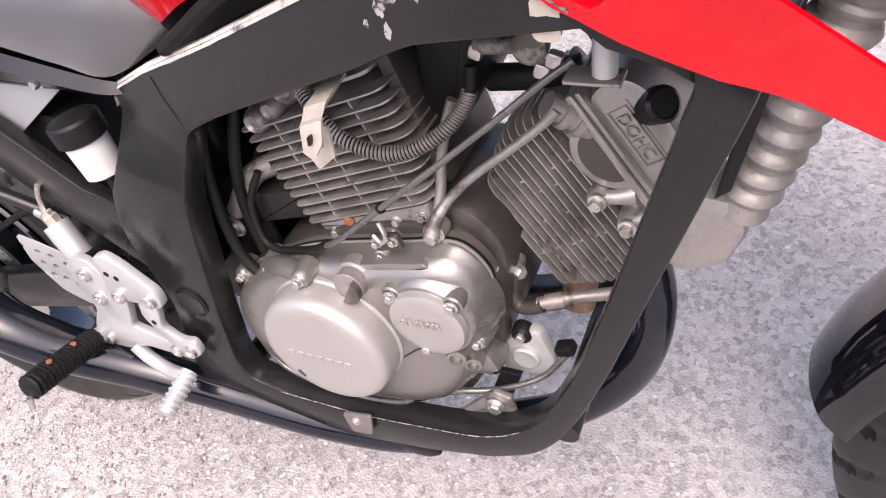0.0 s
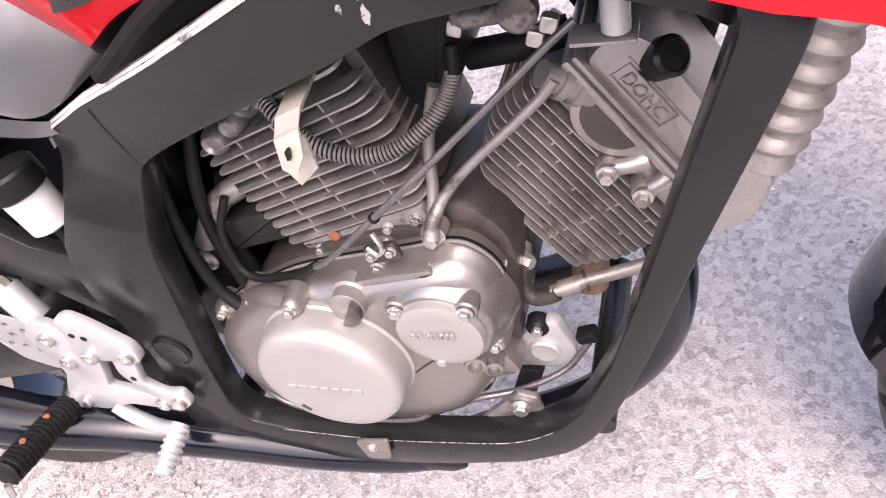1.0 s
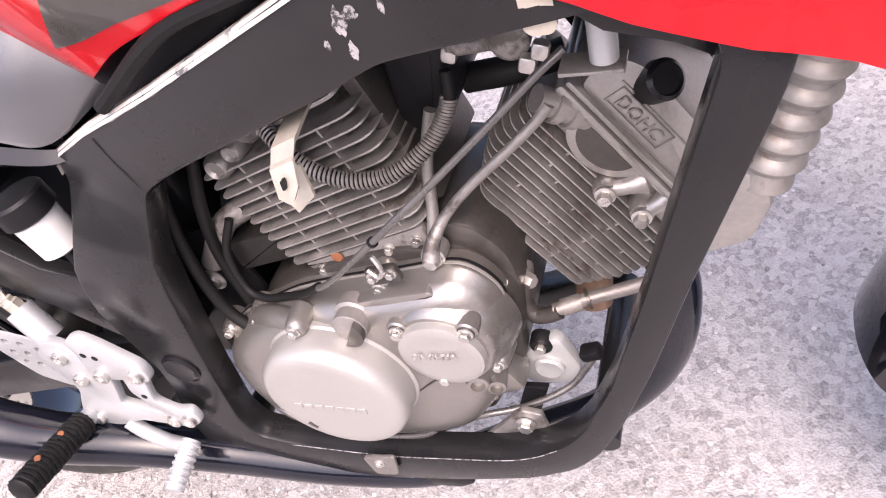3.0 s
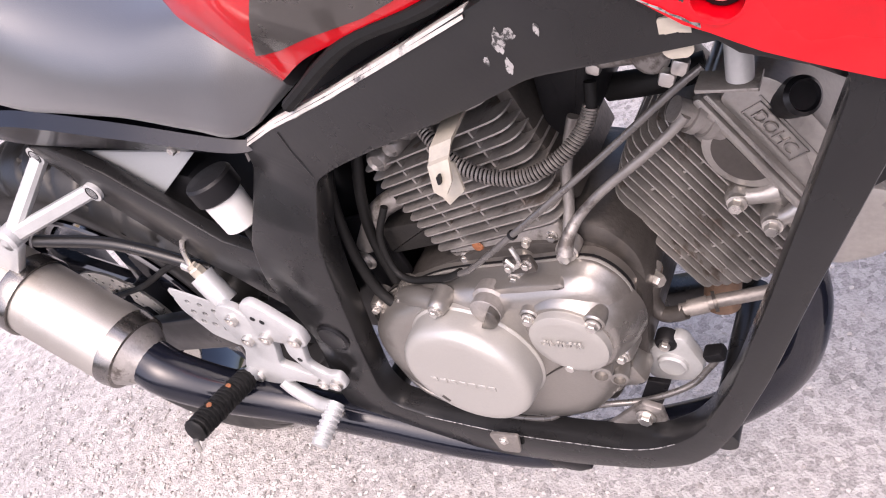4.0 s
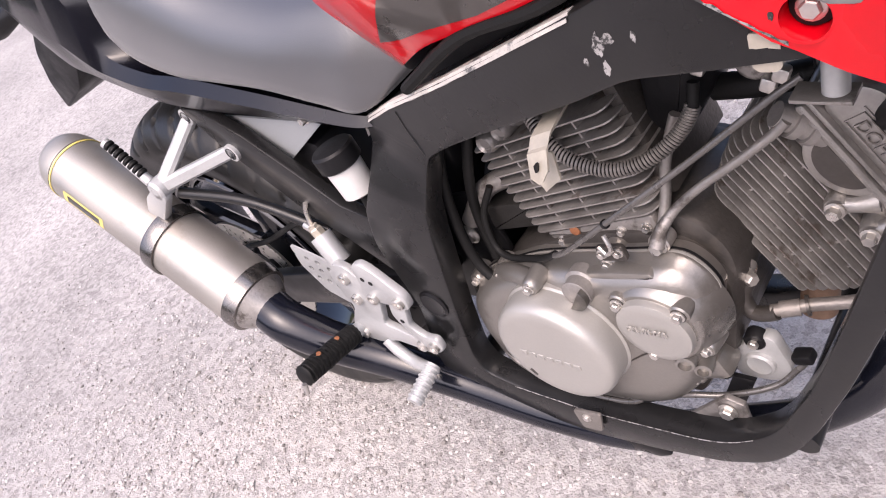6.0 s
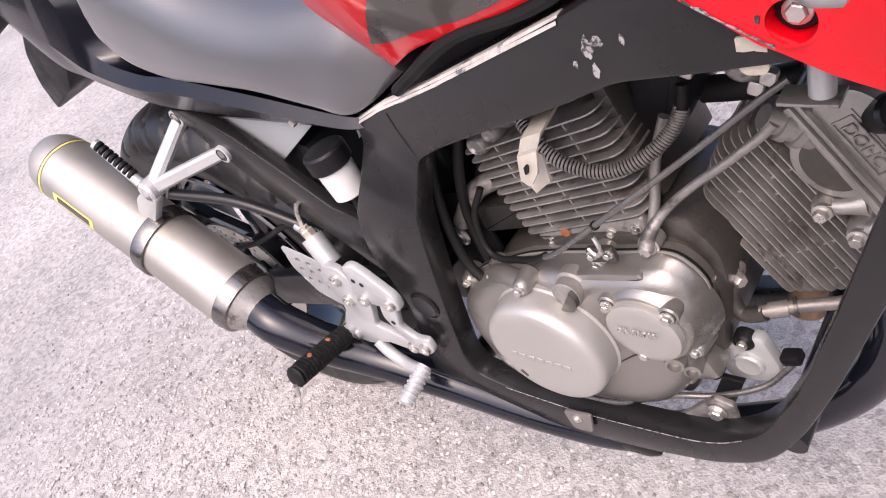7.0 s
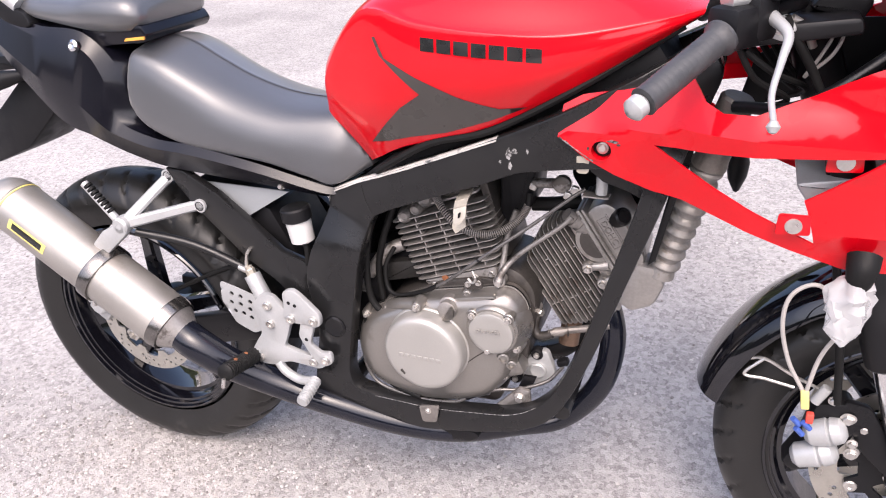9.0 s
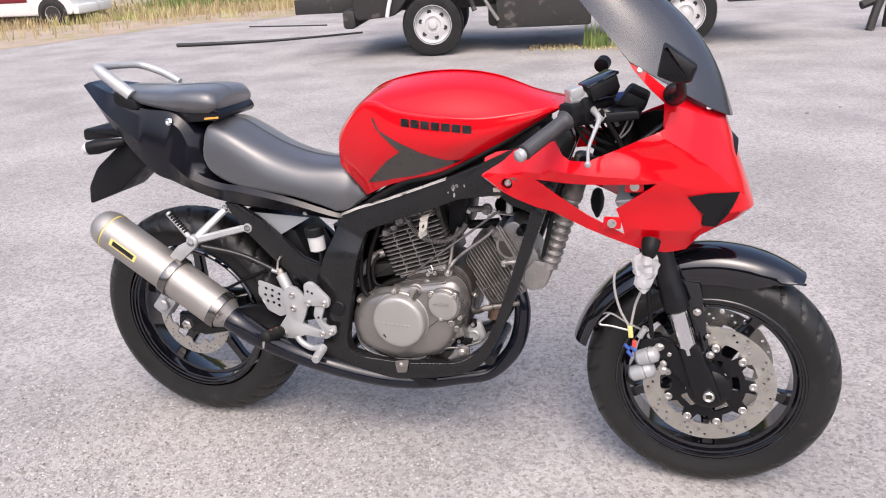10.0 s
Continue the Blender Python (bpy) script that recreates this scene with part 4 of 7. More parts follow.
for cx, cz, rx, rz in ((0.976, 0.8085, 0.010, 0.0030), (0.984, 0.8050, 0.004, 0.0022), (0.9425, 0.7945, 0.0022, 0.0036), (0.9465, 0.7885, 0.0015, 0.002)):
    o = [(cx + rx * math.cos(a) * (0.7 + 0.5 * noise.noise((a, cx * 90, 2))), cz + rz * math.sin(a) * (0.7 + 0.5 * noise.noise((a * 1.7, cx * 70, 5)))) for a in (2 * math.pi * k / 14 for k in range(14))]
    part("paint_chip", slab(o, lambda x, z: -half_width(x, z) - ridge(x, z) - 0.0006, lambda x, z: -half_width(x, z) - ridge(x, z) + 0.001, 0), RED_SCUFF, fairing, "pale chip in the red paint")

# windscreen
bm = bmesh.new()
rows = []
for k in range(13):
    s = k / 12
    row = []
    for j in range(33):
        a = -math.pi / 2 + math.pi * j / 32
        end = Vector((1.222, 0, 1.066)).lerp(Vector((1.105, 0, 1.195)), s)
        front = Vector((1.440, 0, 0.936)).lerp(Vector((1.215, 0, 1.235)), s) + Vector((0.035, 0, 0.015)) * math.sin(math.pi * s)
        w = 0.138 - 0.036 * s
        c = max(0.0, math.cos(a)) ** 0.9
        row.append(Vector((end.x + (front.x - end.x) * c, w * math.sin(a), end.z + (front.z - end.z) * c)))
    rows.append(row)
add_rings(bm, rows, closed=False)
fix(bm)
bmesh.ops.solidify(bm, geom=bm.faces[:], thickness=0.003)
screen = part("windscreen", fix(bm), SMOKE, motorcycle, "dark smoked plastic windscreen", 60)
for p in ((1.243, -0.136, 1.048), (1.385, -0.085, 0.965)):
    part("screen_bolt", lathe([(0, 0.006), (0.003, 0.006), (0.004, 0.003), (0.004, 0)], p, (0.4, -0.8, 0.4), 14), STEEL, screen)
# mirror
mirror = part("mirror_housing", slab(rounded([(1.292, 1.116), (1.356, 1.072), (1.346, 1.042), (1.318, 1.040), (1.282, 1.054)], 0.006), -0.275, -0.235, 0.008), BLACK_PLASTIC, motorcycle, "black plastic wing mirror")
part("mirror_stalk", tube([(1.325, -0.255, 1.045), (1.328, -0.215, 1.020), (1.318, -0.165, 1.005), (1.316, -0.150, 1.002)], 0.012, 12, 5, radii=[0.008, 0.011, 0.018, 0.024]), BLACK_PLASTIC, mirror)
# forks
for s in (1, -1):
    A, B = Vector((1.412, s * 0.105, 0.315)), Vector((1.250, s * 0.105, 0.820))
    d = (B - A).normalized()
    fork = part("fork_leg", lathe([(0.195, 0.024), (0.200, 0.0290), (0.24, 0.0290), (0.245, 0.027), (0.53, 0.027), (0.53, 0.0)], A, d, 28), SATIN_BLACK, motorcycle, "black upside-down fork leg")
    part("stanchion", lathe([(0.085, 0.0205), (0.205, 0.0205)], A, d, 28), CHROME, fork, "chrome fork tube")
    part("axle_lug", slab(rounded([(1.362, 0.410), (1.402, 0.424), (1.440, 0.350), (1.468, 0.285), (1.440, 0.262), (1.408, 0.278), (1.384, 0.345)], 0.012), s * 0.125, s * 0.082, 0.006), SATIN_BLACK, fork)
part("fork_brace", slab([(1.33, 0.57), (1.40, 0.565), (1.43, 0.40), (1.41, 0.36), (1.40, 0.42), (1.37, 0.50)], -0.082, -0.068, 0.004), BLACK_GLOSS, motorcycle)
part("lower_yoke", slab(rounded([(1.22, 0.735), (1.33, 0.755), (1.32, 0.785), (1.20, 0.765)], 0.01), -0.135, 0.135, 0.006), SILVER, motorcycle, "silver lower fork yoke")
part("upper_yoke", slab(rounded([(1.10, 0.925), (1.25, 0.945), (1.245, 0.965), (1.10, 0.950)], 0.008), -0.13, 0.13, 0.005), SATIN_BLACK, motorcycle, "black top yoke")
part("steering_stem", tube([(1.20, 0, 0.93), (1.27, 0, 0.73)], 0.030, 20, 1), SATIN_BLACK, motorcycle)
part("headlight_shell", lathe([(0, 0.05), (0.02, 0.10), (0.10, 0.11), (0.16, 0.06)], (1.29, 0, 0.84), (1, 0, -0.1), 32), BLACK_PLASTIC, motorcycle, "black headlight bucket behind the fairing")
part("instrument_pod", slab(rounded([(1.19, 0.965), (1.25, 0.950), (1.262, 0.975), (1.215, 0.998)], 0.010), -0.08, 0.06, 0.006), BLACK_PLASTIC, motorcycle, "black instrument pod")
part("fairing_stay", tube([(1.12, -0.07, 0.84), (1.20, -0.12, 0.86), (1.30, -0.10, 0.93)], 0.008, 10), SATIN_BLACK, motorcycle)
# front mudguard
bm = bmesh.new()
rows = []
for i in range(41):
    th = radians(56 + (166 - 56) * i / 40)
    t = i / 40
    low = 0.262
    if t < 0.20:
        low = 0.262 + 0.066 * (1 - t / 0.20) ** 1.3
    if t > 0.52:
        low = 0.262 + 0.040 * min(1, (t - 0.52) / 0.10)
    half = 0.066 - 0.016 * max(0, (0.15 - t) / 0.15)
    prof = [(-half, low), (-half - 0.004, max(low + 0.004, 0.302)), (-half * 0.86, 0.326), (-half * 0.45, 0.337), (0, 0.340)]
    prof += [(-y, r) for y, r in prof[-2::-1]]
    rows.append([FRONT + Vector((r * math.cos(th), y, r * math.sin(th))) for y, r in prof])
rows = [spline(r, 4) for r in rows]
add_rings(bm, rows, closed=False)
fix(bm)
bmesh.ops.solidify(bm, geom=bm.faces[:], thickness=0.003)
part("front_mudguard", fix(bm), BLACK_GLOSS, motorcycle, "gloss black front mudguard", 50)
for p in ((1.402, -0.074, 0.490), (1.452, -0.074, 0.493), (1.425, -0.084, 0.430)):
    hexbolt(p, RIGHT, 0.006, 0.005, parent=motorcycle, name="mudguard_bolt")
# front caliper, unbolted hose and loose wiring
cal = part("front_caliper", slab(rounded([(1.275, 0.420), (1.322, 0.428), (1.335, 0.375), (1.310, 0.330), (1.262, 0.285), (1.240, 0.300), (1.262, 0.350)], 0.012), -0.110, -0.068, 0.008), SATIN_BLACK, motorcycle, "black front brake caliper with bare silver cylinders")
for p in ((1.296, -0.112, 0.432), (1.322, -0.112, 0.405), (1.330, -0.112, 0.362), (1.342, -0.104, 0.385)):
    hexbolt(p, RIGHT, 0.008, 0.006, parent=cal)
for p in ((1.331, -0.112, 0.344), (1.318, -0.112, 0.404)):
    hexbolt(p, RIGHT, 0.0105, 0.007, "caliper_bolt", cal)
for p in ((1.432, -0.122, 0.402), (1.397, -0.086, 0.491)):
    hexbolt(p, RIGHT, 0.0095, 0.007, "fork_bolt", motorcycle)
part("caliper_bracket", slab(rounded([(1.310, 0.430), (1.345, 0.425), (1.405, 0.330), (1.390, 0.300), (1.345, 0.345), (1.318, 0.390)], 0.008), -0.108, -0.095, 0.003), SATIN_BLACK, cal)
for a, b in (((1.276, -0.118, 0.374), (1.312, -0.122, 0.390)), ((1.264, -0.118, 0.330), (1.306, -0.122, 0.350))):
    d = (Vector(b) - Vector(a))
    n = d.length
    part("piston_cylinder", lathe([(-0.012, 0.0), (-0.010, 0.012), (-0.003, 0.0185), (n * 0.55, 0.0205), (n * 0.6, 0.0175), (n * 0.7, 0.0205), (n, 0.018), (n + 0.006, 0.010), (n + 0.007, 0.0)], a, d, 24), SILVER, cal, "bare cast silver caliper cylinder")
part("pin_sleeve", tube([(1.272, -0.112, 0.425), (1.285, -0.112, 0.452)], 0.0075, 12, 1), SILVER, cal)
bag = bmesh.new()
prof = [(0.004, 0.010), (0.008, 0.017), (0.014, 0.021), (0.022, 0.024), (0.030, 0.026), (0.040, 0.026), (0.050, 0.024), (0.060, 0.022), (0.070, 0.019), (0.080, 0.014), (0.090, 0.009), (0.098, 0.004)]
add_lathe(bm := bag, prof, (1.281, -0.180, 0.668), (-0.05, -0.05, -1), 36)
for v in bm.verts:
    q = v.co * 55
    v.co += Vector((noise.noise(q), noise.noise(q + Vector((9, 0, 0))), 0)) * 0.011 + Vector((noise.noise(q * 3), noise.noise(q * 3 + Vector((5, 0, 0))), 0)) * 0.0035
part("signal_bag", fix(bm), CLEAR_BAG, motorcycle, "crumpled clear plastic bag over the turn signal stem", 28)
part("signal_stem", tube([(1.288, -0.165, 0.688), (1.286, -0.178, 0.672), (1.283, -0.182, 0.640)], 0.012, 14, 4, radii=[0.020, 0.018, 0.010]), RUBBER, motorcycle, "black rubber turn signal stem")
part("loose_wire", tube([(1.272, -0.155, 0.62), (1.242, -0.150, 0.634), (1.216, -0.150, 0.614), (1.211, -0.150, 0.570), (1.225, -0.152, 0.515), (1.248, -0.156, 0.473)], 0.0030, 8), WIRE_GREY, motorcycle, "grey sleeved wire hanging loose")
part("loose_wire", tube([(1.282, -0.178, 0.590), (1.270, -0.166, 0.560), (1.260, -0.160, 0.525), (1.253, -0.158, 0.473)], 0.0030, 8), WIRE_GREY, motorcycle, "grey sleeved wire hanging loose")
part("yellow_connector", box((1.253, -0.158, 0.460), (0.011, 0.010, 0.030), pose(0, 0, 0, 0, -8), 0.002), CONN_YELLOW, motorcycle, "yellow wire connector")
part("red_connector", box((1.263, -0.158, 0.430), (0.010, 0.010, 0.016), None, 0.002), CONN_RED, motorcycle, "red crimp connector")
for dx, dz in ((-0.010, 0.010), (0.004, 0.006), (-0.004, -0.006)):
    part("blue_connector", tube([(1.252 + dx, -0.160, 0.416 + dz), (1.262 + dx, -0.157, 0.404 + dz)], 0.0042, 10, 1), CONN_BLUE, motorcycle, "blue crimp connector")
part("cable_tie", tube([(1.170, -0.075, 0.455), (1.200, -0.085, 0.468), (1.240, -0.09, 0.450), (1.285, -0.09, 0.430)], 0.0025, 8), STEEL, motorcycle)
part("cable_tie", tube([(1.200, -0.085, 0.468), (1.175, -0.09, 0.440), (1.205, -0.09, 0.436), (1.245, -0.092, 0.430)], 0.0025, 8), STEEL, motorcycle)
part("brake_hose", tube([(1.165, -0.13, 0.965), (1.22, -0.11, 0.86), (1.255, -0.115, 0.70), (1.285, -0.12, 0.55), (1.300, -0.115, 0.43)], 0.0055, 10), RUBBER, motorcycle)
# handlebar, right side
GRIP = surf("dusty_grip_rubber", (0.045, 0.046, 0.049), 0.5, 0, 0.2, 60, 300, 0.15)
G0, G1 = Vector((1.028, -0.276, 0.900)), Vector((1.112, -0.160, 0.960))
bar = part("handlebar", tube([G0, G1, (1.17, -0.10, 0.975), (1.18, -0.08, 0.975)], 0.011, 14, 2), SATIN_BLACK, motorcycle, "black clip-on handlebar")
gd = (G1 - G0).normalized()
prof = [(0.0, 0.012), (0.001, 0.0175)]
for k in range(14):
    prof += [(0.006 + 0.0082 * k, 0.0168), (0.009 + 0.0082 * k, 0.0164), (0.0115 + 0.0082 * k, 0.0164)]
prof += [(0.124, 0.0185), (0.128, 0.022), (0.132, 0.022), (0.133, 0.012)]
part("grip", lathe(prof, G0, gd, 24), GRIP, bar, "ribbed black rubber throttle grip")
part("bar_end", lathe([(-0.022, 0.0), (-0.021, 0.008), (-0.016, 0.0135), (-0.004, 0.0135), (0, 0.010)], G0, gd, 20), SILVER, bar, "silver bar-end weight")
part("throttle_housing", box(G0 + gd * 0.155, (0.05, 0.045, 0.048), Matrix.Rotation(math.atan2(gd.y, gd.x), 4, "Z"), 0.008), BLACK_PLASTIC, bar)
part("switch_pod", box(G0 + gd * 0.185 + Vector((0.0, 0, -0.004)), (0.04, 0.05, 0.055), Matrix.Rotation(math.atan2(gd.y, gd.x), 4, "Z"), 0.009), BLACK_PLASTIC, bar)
mc = part("master_cylinder", tube([(1.100, -0.165, 0.990), (1.160, -0.120, 0.998)], 0.013, 14, 1), SILVER, bar, "silver brake master cylinder")
part("lever_clamp", box((1.112, -0.155, 1.004), (0.034, 0.030, 0.026), pose(0, 0, 0, 0, -14, 38), 0.006), SILVER, bar)
part("fluid_reservoir", box((1.162, -0.125, 1.012), (0.072, 0.045, 0.034), pose(0, 0, 0, 0, -20, 38), 0.006), BLACK_PLASTIC, bar, "black brake fluid reservoir")
part("reservoir_lid", box((1.158, -0.125, 1.030), (0.076, 0.049, 0.007), pose(0, 0, 0, 0, -20, 38), 0.003), BLACK_GLOSS, bar)
part("brake_lever", tube([(1.150, -0.145, 0.968), (1.168, -0.180, 0.955), (1.164, -0.215, 0.936), (1.157, -0.255, 0.908), (1.161, -0.292, 0.888)], 0.007, 12, 6, radii=[0.008, 0.006, 0.0045, 0.0036, 0.0036]), SILVER, bar, "polished silver brake lever")
part("lever_ball", lathe([(-0.0075, 0.0), (-0.006, 0.004), (0, 0.0075), (0.006, 0.004), (0.0075, 0)], (1.161, -0.295, 0.885), (0, -0.4, -1), 16), SILVER, bar)
part("throttle_cable", tube([(1.125, -0.15, 0.93), (1.16, -0.13, 0.90), (1.20, -0.08, 0.87), (1.16, -0.03, 0.84)], 0.004, 8), RUBBER, bar)
part("throttle_cable", tube([(1.118, -0.155, 0.935), (1.14, -0.14, 0.895), (1.18, -0.10, 0.86), (1.14, -0.05, 0.83)], 0.004, 8), RUBBER, bar)
part("ignition_key", slab(rounded([(1.190, 0.972), (1.206, 0.976), (1.208, 0.992), (1.192, 0.990)], 0.004), -0.054, -0.047, 0.0015), CONN_BLUE, motorcycle, "blue plastic ignition key head")
part("ignition_lock", lathe([(-0.024, 0.0), (-0.024, 0.016), (0.0, 0.016), (0.004, 0.012), (0.004, 0.0)], (1.192, -0.050, 0.968), (0.3, 0, 1), 24), SATIN_BLACK, motorcycle, "black ignition lock barrel")
part("lever_pivot", slab(rounded([(1.142, 0.944), (1.166, 0.936), (1.180, 0.950), (1.170, 0.966), (1.146, 0.964)], 0.005), -0.132, -0.112, 0.003), SILVER, bar, "bare silver brake lever pivot")
hexbolt((1.160, -0.132, 0.952), RIGHT, 0.007, 0.005, parent=bar)
part("hose_union", tube([(1.172, -0.118, 0.962), (1.190, -0.108, 0.948), (1.200, -0.100, 0.925)], 0.005, 10, 5), STEEL, bar, "steel brake hose union")
for k in range(2):
    part("pod_wire", tube([(1.205 + 0.012 * k, -0.070, 0.968), (1.222 + 0.010 * k, -0.085, 0.945), (1.212 + 0.012 * k, -0.090, 0.915), (1.196, -0.085, 0.885)], 0.0022, 8), WIRE_GREY, motorcycle, "thin grey instrument wire")
part("far_mirror_stub", tube([(1.15, 0.14, 0.975), (1.14, 0.145, 1.020)], 0.010, 12, 2), BLACK_PLASTIC, motorcycle, "black clutch lever bracket at the far bar")
part("far_lever_pivot", lathe([(-0.014, 0.012), (-0.012, 0.018), (0.012, 0.018), (0.014, 0.012)], (1.138, 0.145, 1.028), (0.2, 1, 0.3), 20), BLACK_PLASTIC, motorcycle)
part("far_grip", tube([(1.05, 0.26, 0.905), (1.112, 0.160, 0.960), (1.17, 0.10, 0.975)], 0.0165, 16, 1), RUBBER, motorcycle, "black rubber grip on the far bar")

# bellows hose in front of the engine
BL0, BL1 = Vector((1.096, -0.02, 0.748)), Vector((1.036, 0.0, 0.545))
bd = BL1 - BL0
n = bd.length
prof = [(0, 0.02)]
k = 0.006
while k < n - 0.03:
    prof += [(k, 0.0185), (k + 0.003, 0.0190), (k + 0.006, 0.0232), (k + 0.011, 0.0252), (k + 0.016, 0.0232), (k + 0.019, 0.0190)]
    k += 0.0215
prof += [(n, 0.023)]
bel = part("bellows_hose", lathe(prof, BL0, bd, 28), BELLOWS, motorcycle, "silver corrugated bellows hose")
part("upper_sleeve", lathe([(-0.10, 0.020), (-0.096, 0.024), (-0.004, 0.024), (0.004, 0.026), (0.010, 0.026), (0.012, 0.020)], BL0, bd, 24), STAINED_GREY, bel, "smooth dark rubber sleeve")
part("hose_elbow", slab(rounded([(0.972, 0.490), (0.994, 0.474), (1.030, 0.490), (1.046, 0.530), (1.036, 0.560), (1.000, 0.566), (0.975, 0.530)], 0.010), -0.020, 0.040, 0.010), BELLOWS, bel, "cast silver hose elbow")
part("hose_bracket", slab([(1.052, 0.74), (1.066, 0.74), (1.030, 0.58), (1.018, 0.57)], -0.030, -0.024, 0.002), SATIN_BLACK, bel, "dark strap beside the hose")

part("inner_fairing", slab([(1.120, 0.790), (1.330, 0.840), (1.330, 0.925), (1.270, 0.925), (1.205, 0.905), (1.140, 0.870)], 0.100, 0.104, 0.001), BLACK_PLASTIC, motorcycle, "black inner fairing panel")
part("fairing_stay", slab([(1.020, 0.806), (1.220, 0.818), (1.205, 0.795), (1.060, 0.778)], -0.070, -0.062, 0.002), BLACK_PLASTIC, motorcycle)
part("far_turn_signal", lathe([(0, 0.006), (0.006, 0.014), (0.03, 0.021), (0.055, 0.018), (0.08, 0.006), (0.084, 0.0)], (1.133, 0.17, 0.706), (0.02, 0.05, -1), 18, squash=0.7), BLACK_PLASTIC, motorcycle, "black front turn signal hanging on the far side")
for k in range(5):
    part("bar_cable", tube([(1.120 + 0.012 * k, -0.10 + 0.03 * k, 0.94), (1.150 + 0.010 * k, -0.06 + 0.02 * k, 0.895), (1.190 + 0.006 * k, -0.02 + 0.01 * k, 0.855)], 0.0045, 8), RUBBER, motorcycle, "black control cable behind the bars")

CASE_DARK = surf("dark_cast_crankcase", (0.085, 0.078, 0.072), 0.45, 0.7, 0.2, 26, 220, 0.25, spots=(0.10, 0.09, 0.08), spot_scale=14, spot_at=0.58)

CABLE = surf("cable_sheath", (0.12, 0.115, 0.11), 0.30, 0.5, 0.15, 40, 300, 0.05)
STAINED = surf("heat_stained_steel", (0.20, 0.13, 0.09), 0.6, 0.5, 0.3, 40, 200, 0.2)

# ---- engine ----
INNER_CASE = [(0.535, 0.305), (0.530, 0.390), (0.555, 0.440), (0.600, 0.475), (0.690, 0.515), (0.760, 0.530), (0.815, 0.520), (0.842, 0.480), (0.840, 0.430), (0.828, 0.365), (0.790, 0.320), (0.740, 0.298), (0.690, 0.278), (0.580, 0.276)]
engine = part("engine", slab(rounded(INNER_CASE, 0.02), -0.058, 0.120, 0.006), CASE_DARK, motorcycle, "V-twin engine with a dull dark cast crankcase")
# right clutch cover: a domed casting on a flange
COVER = [(0.578, 0.284), (0.548, 0.298), (0.524, 0.326), (0.5145, 0.374), (0.526, 0.418), (0.556, 0.450), (0.592, 0.468), (0.640, 0.490), (0.700, 0.505), (0.750, 0.514), (0.800, 0.524), (0.8225, 0.515), (0.8365, 0.492), (0.8355, 0.468), (0.829, 0.440), (0.820, 0.400), (0.811, 0.362), (0.791, 0.328), (0.764, 0.303), (0.715, 0.285), (0.645, 0.275)]
CC = Vector((0.680, 0.400))


def grown(pts, k):
    return [tuple(CC + (Vector(p) - CC) * k) for p in pts]


smooth_cover = [(v.x, v.y) for v in spline([Vector((*p, 0)) for p in COVER + COVER[:1]], 4)[:-1]]


def cover_skin(rings):
    bm = bmesh.new()
    add_rings(bm, [[(x, y, z) for x, z in grown(smooth_cover, k)] for y, k in rings])
    return fix(bm)


clutch = part("clutch_cover", cover_skin(((-0.054, 1.0), (-0.071, 1.0), (-0.074, 0.995), (-0.076, 0.985), (-0.085, 0.968), (-0.094, 0.935), (-0.100, 0.885), (-0.104, 0.82), (-0.106, 0.72))), COVER_DARK, engine, "smooth gunmetal clutch cover")
part("gasket_line", cover_skin(((-0.0640, 1.006), (-0.0665, 1.006))), BLACK_PLASTIC, clutch)
part("flange_rim", cover_skin(((-0.0680, 1.004), (-0.0705, 1.004))), ALU_COVER, clutch)
D = Vector((0.6680, -0.103, 0.4085))
cap_disc = part("round_cover", lathe([(-0.01, 0.0750), (0.004, 0.0747), (0.006, 0.0722), (0.024, 0.0720), (0.031, 0.0707), (0.0355, 0.0677), (0.0378, 0.0632), (0.0386, 0.056), (0.0392, 0.03), (0.0394, 0.0)], D, RIGHT, 72), ALU_COVER, engine, "round satin silver clutch cap")
for k in range(7):
    part("lettering_bar", box((0.632 + 0.0112 * k, -0.1422, 0.406 - 0.0003 * k), (0.0082, 0.0020, 0.0068), None, 0.0006), ALU_COVER, cap_disc, "raised bar of cast lettering")
part("chipped_spot", slab([(0.626, 0.372), (0.633, 0.364), (0.636, 0.367), (0.630, 0.376)], -0.1420, -0.1405, 0), CASE_DARK, cap_disc, "dark scrape on the cap")
O = Vector((0.7855, -0.0975, 0.4575))
part("filter_housing", lathe([(-0.03, 0.060), (-0.012, 0.0555), (-0.002, 0.0510), (0.006, 0.0470), (0.010, 0.0448), (0.012, 0.0425)], O, RIGHT, 56), COVER_DARK, clutch)
flt = part("filter_cover", lathe([(0.006, 0.0392), (0.0150, 0.0388), (0.0190, 0.0376), (0.0206, 0.0345), (0.0211, 0.028), (0.0213, 0.0)], O, RIGHT, 56), ALU_COVER, engine, "round oil filter cover with three bolts")
for x, z in ((0.753, 0.485), (0.8145, 0.486), (0.778, 0.4215)):
    part("bolt_boss", lathe([(0.0, 0.0108), (0.0145, 0.0102), (0.0160, 0.0085)], (x, -0.096, z), RIGHT, 20), COVER_DARK, flt)
    # thin dark disc paints the shade of a recess round the bolt
    part("bolt_shade", lathe([(0.0, 0.0078), (0.0008, 0.0076), (0.0008, 0.0)], (x, -0.1120, z), RIGHT, 20), CASE_DARK, flt)
    hexbolt((x, -0.1125, z), RIGHT, 0.0070, 0.0065, parent=flt)


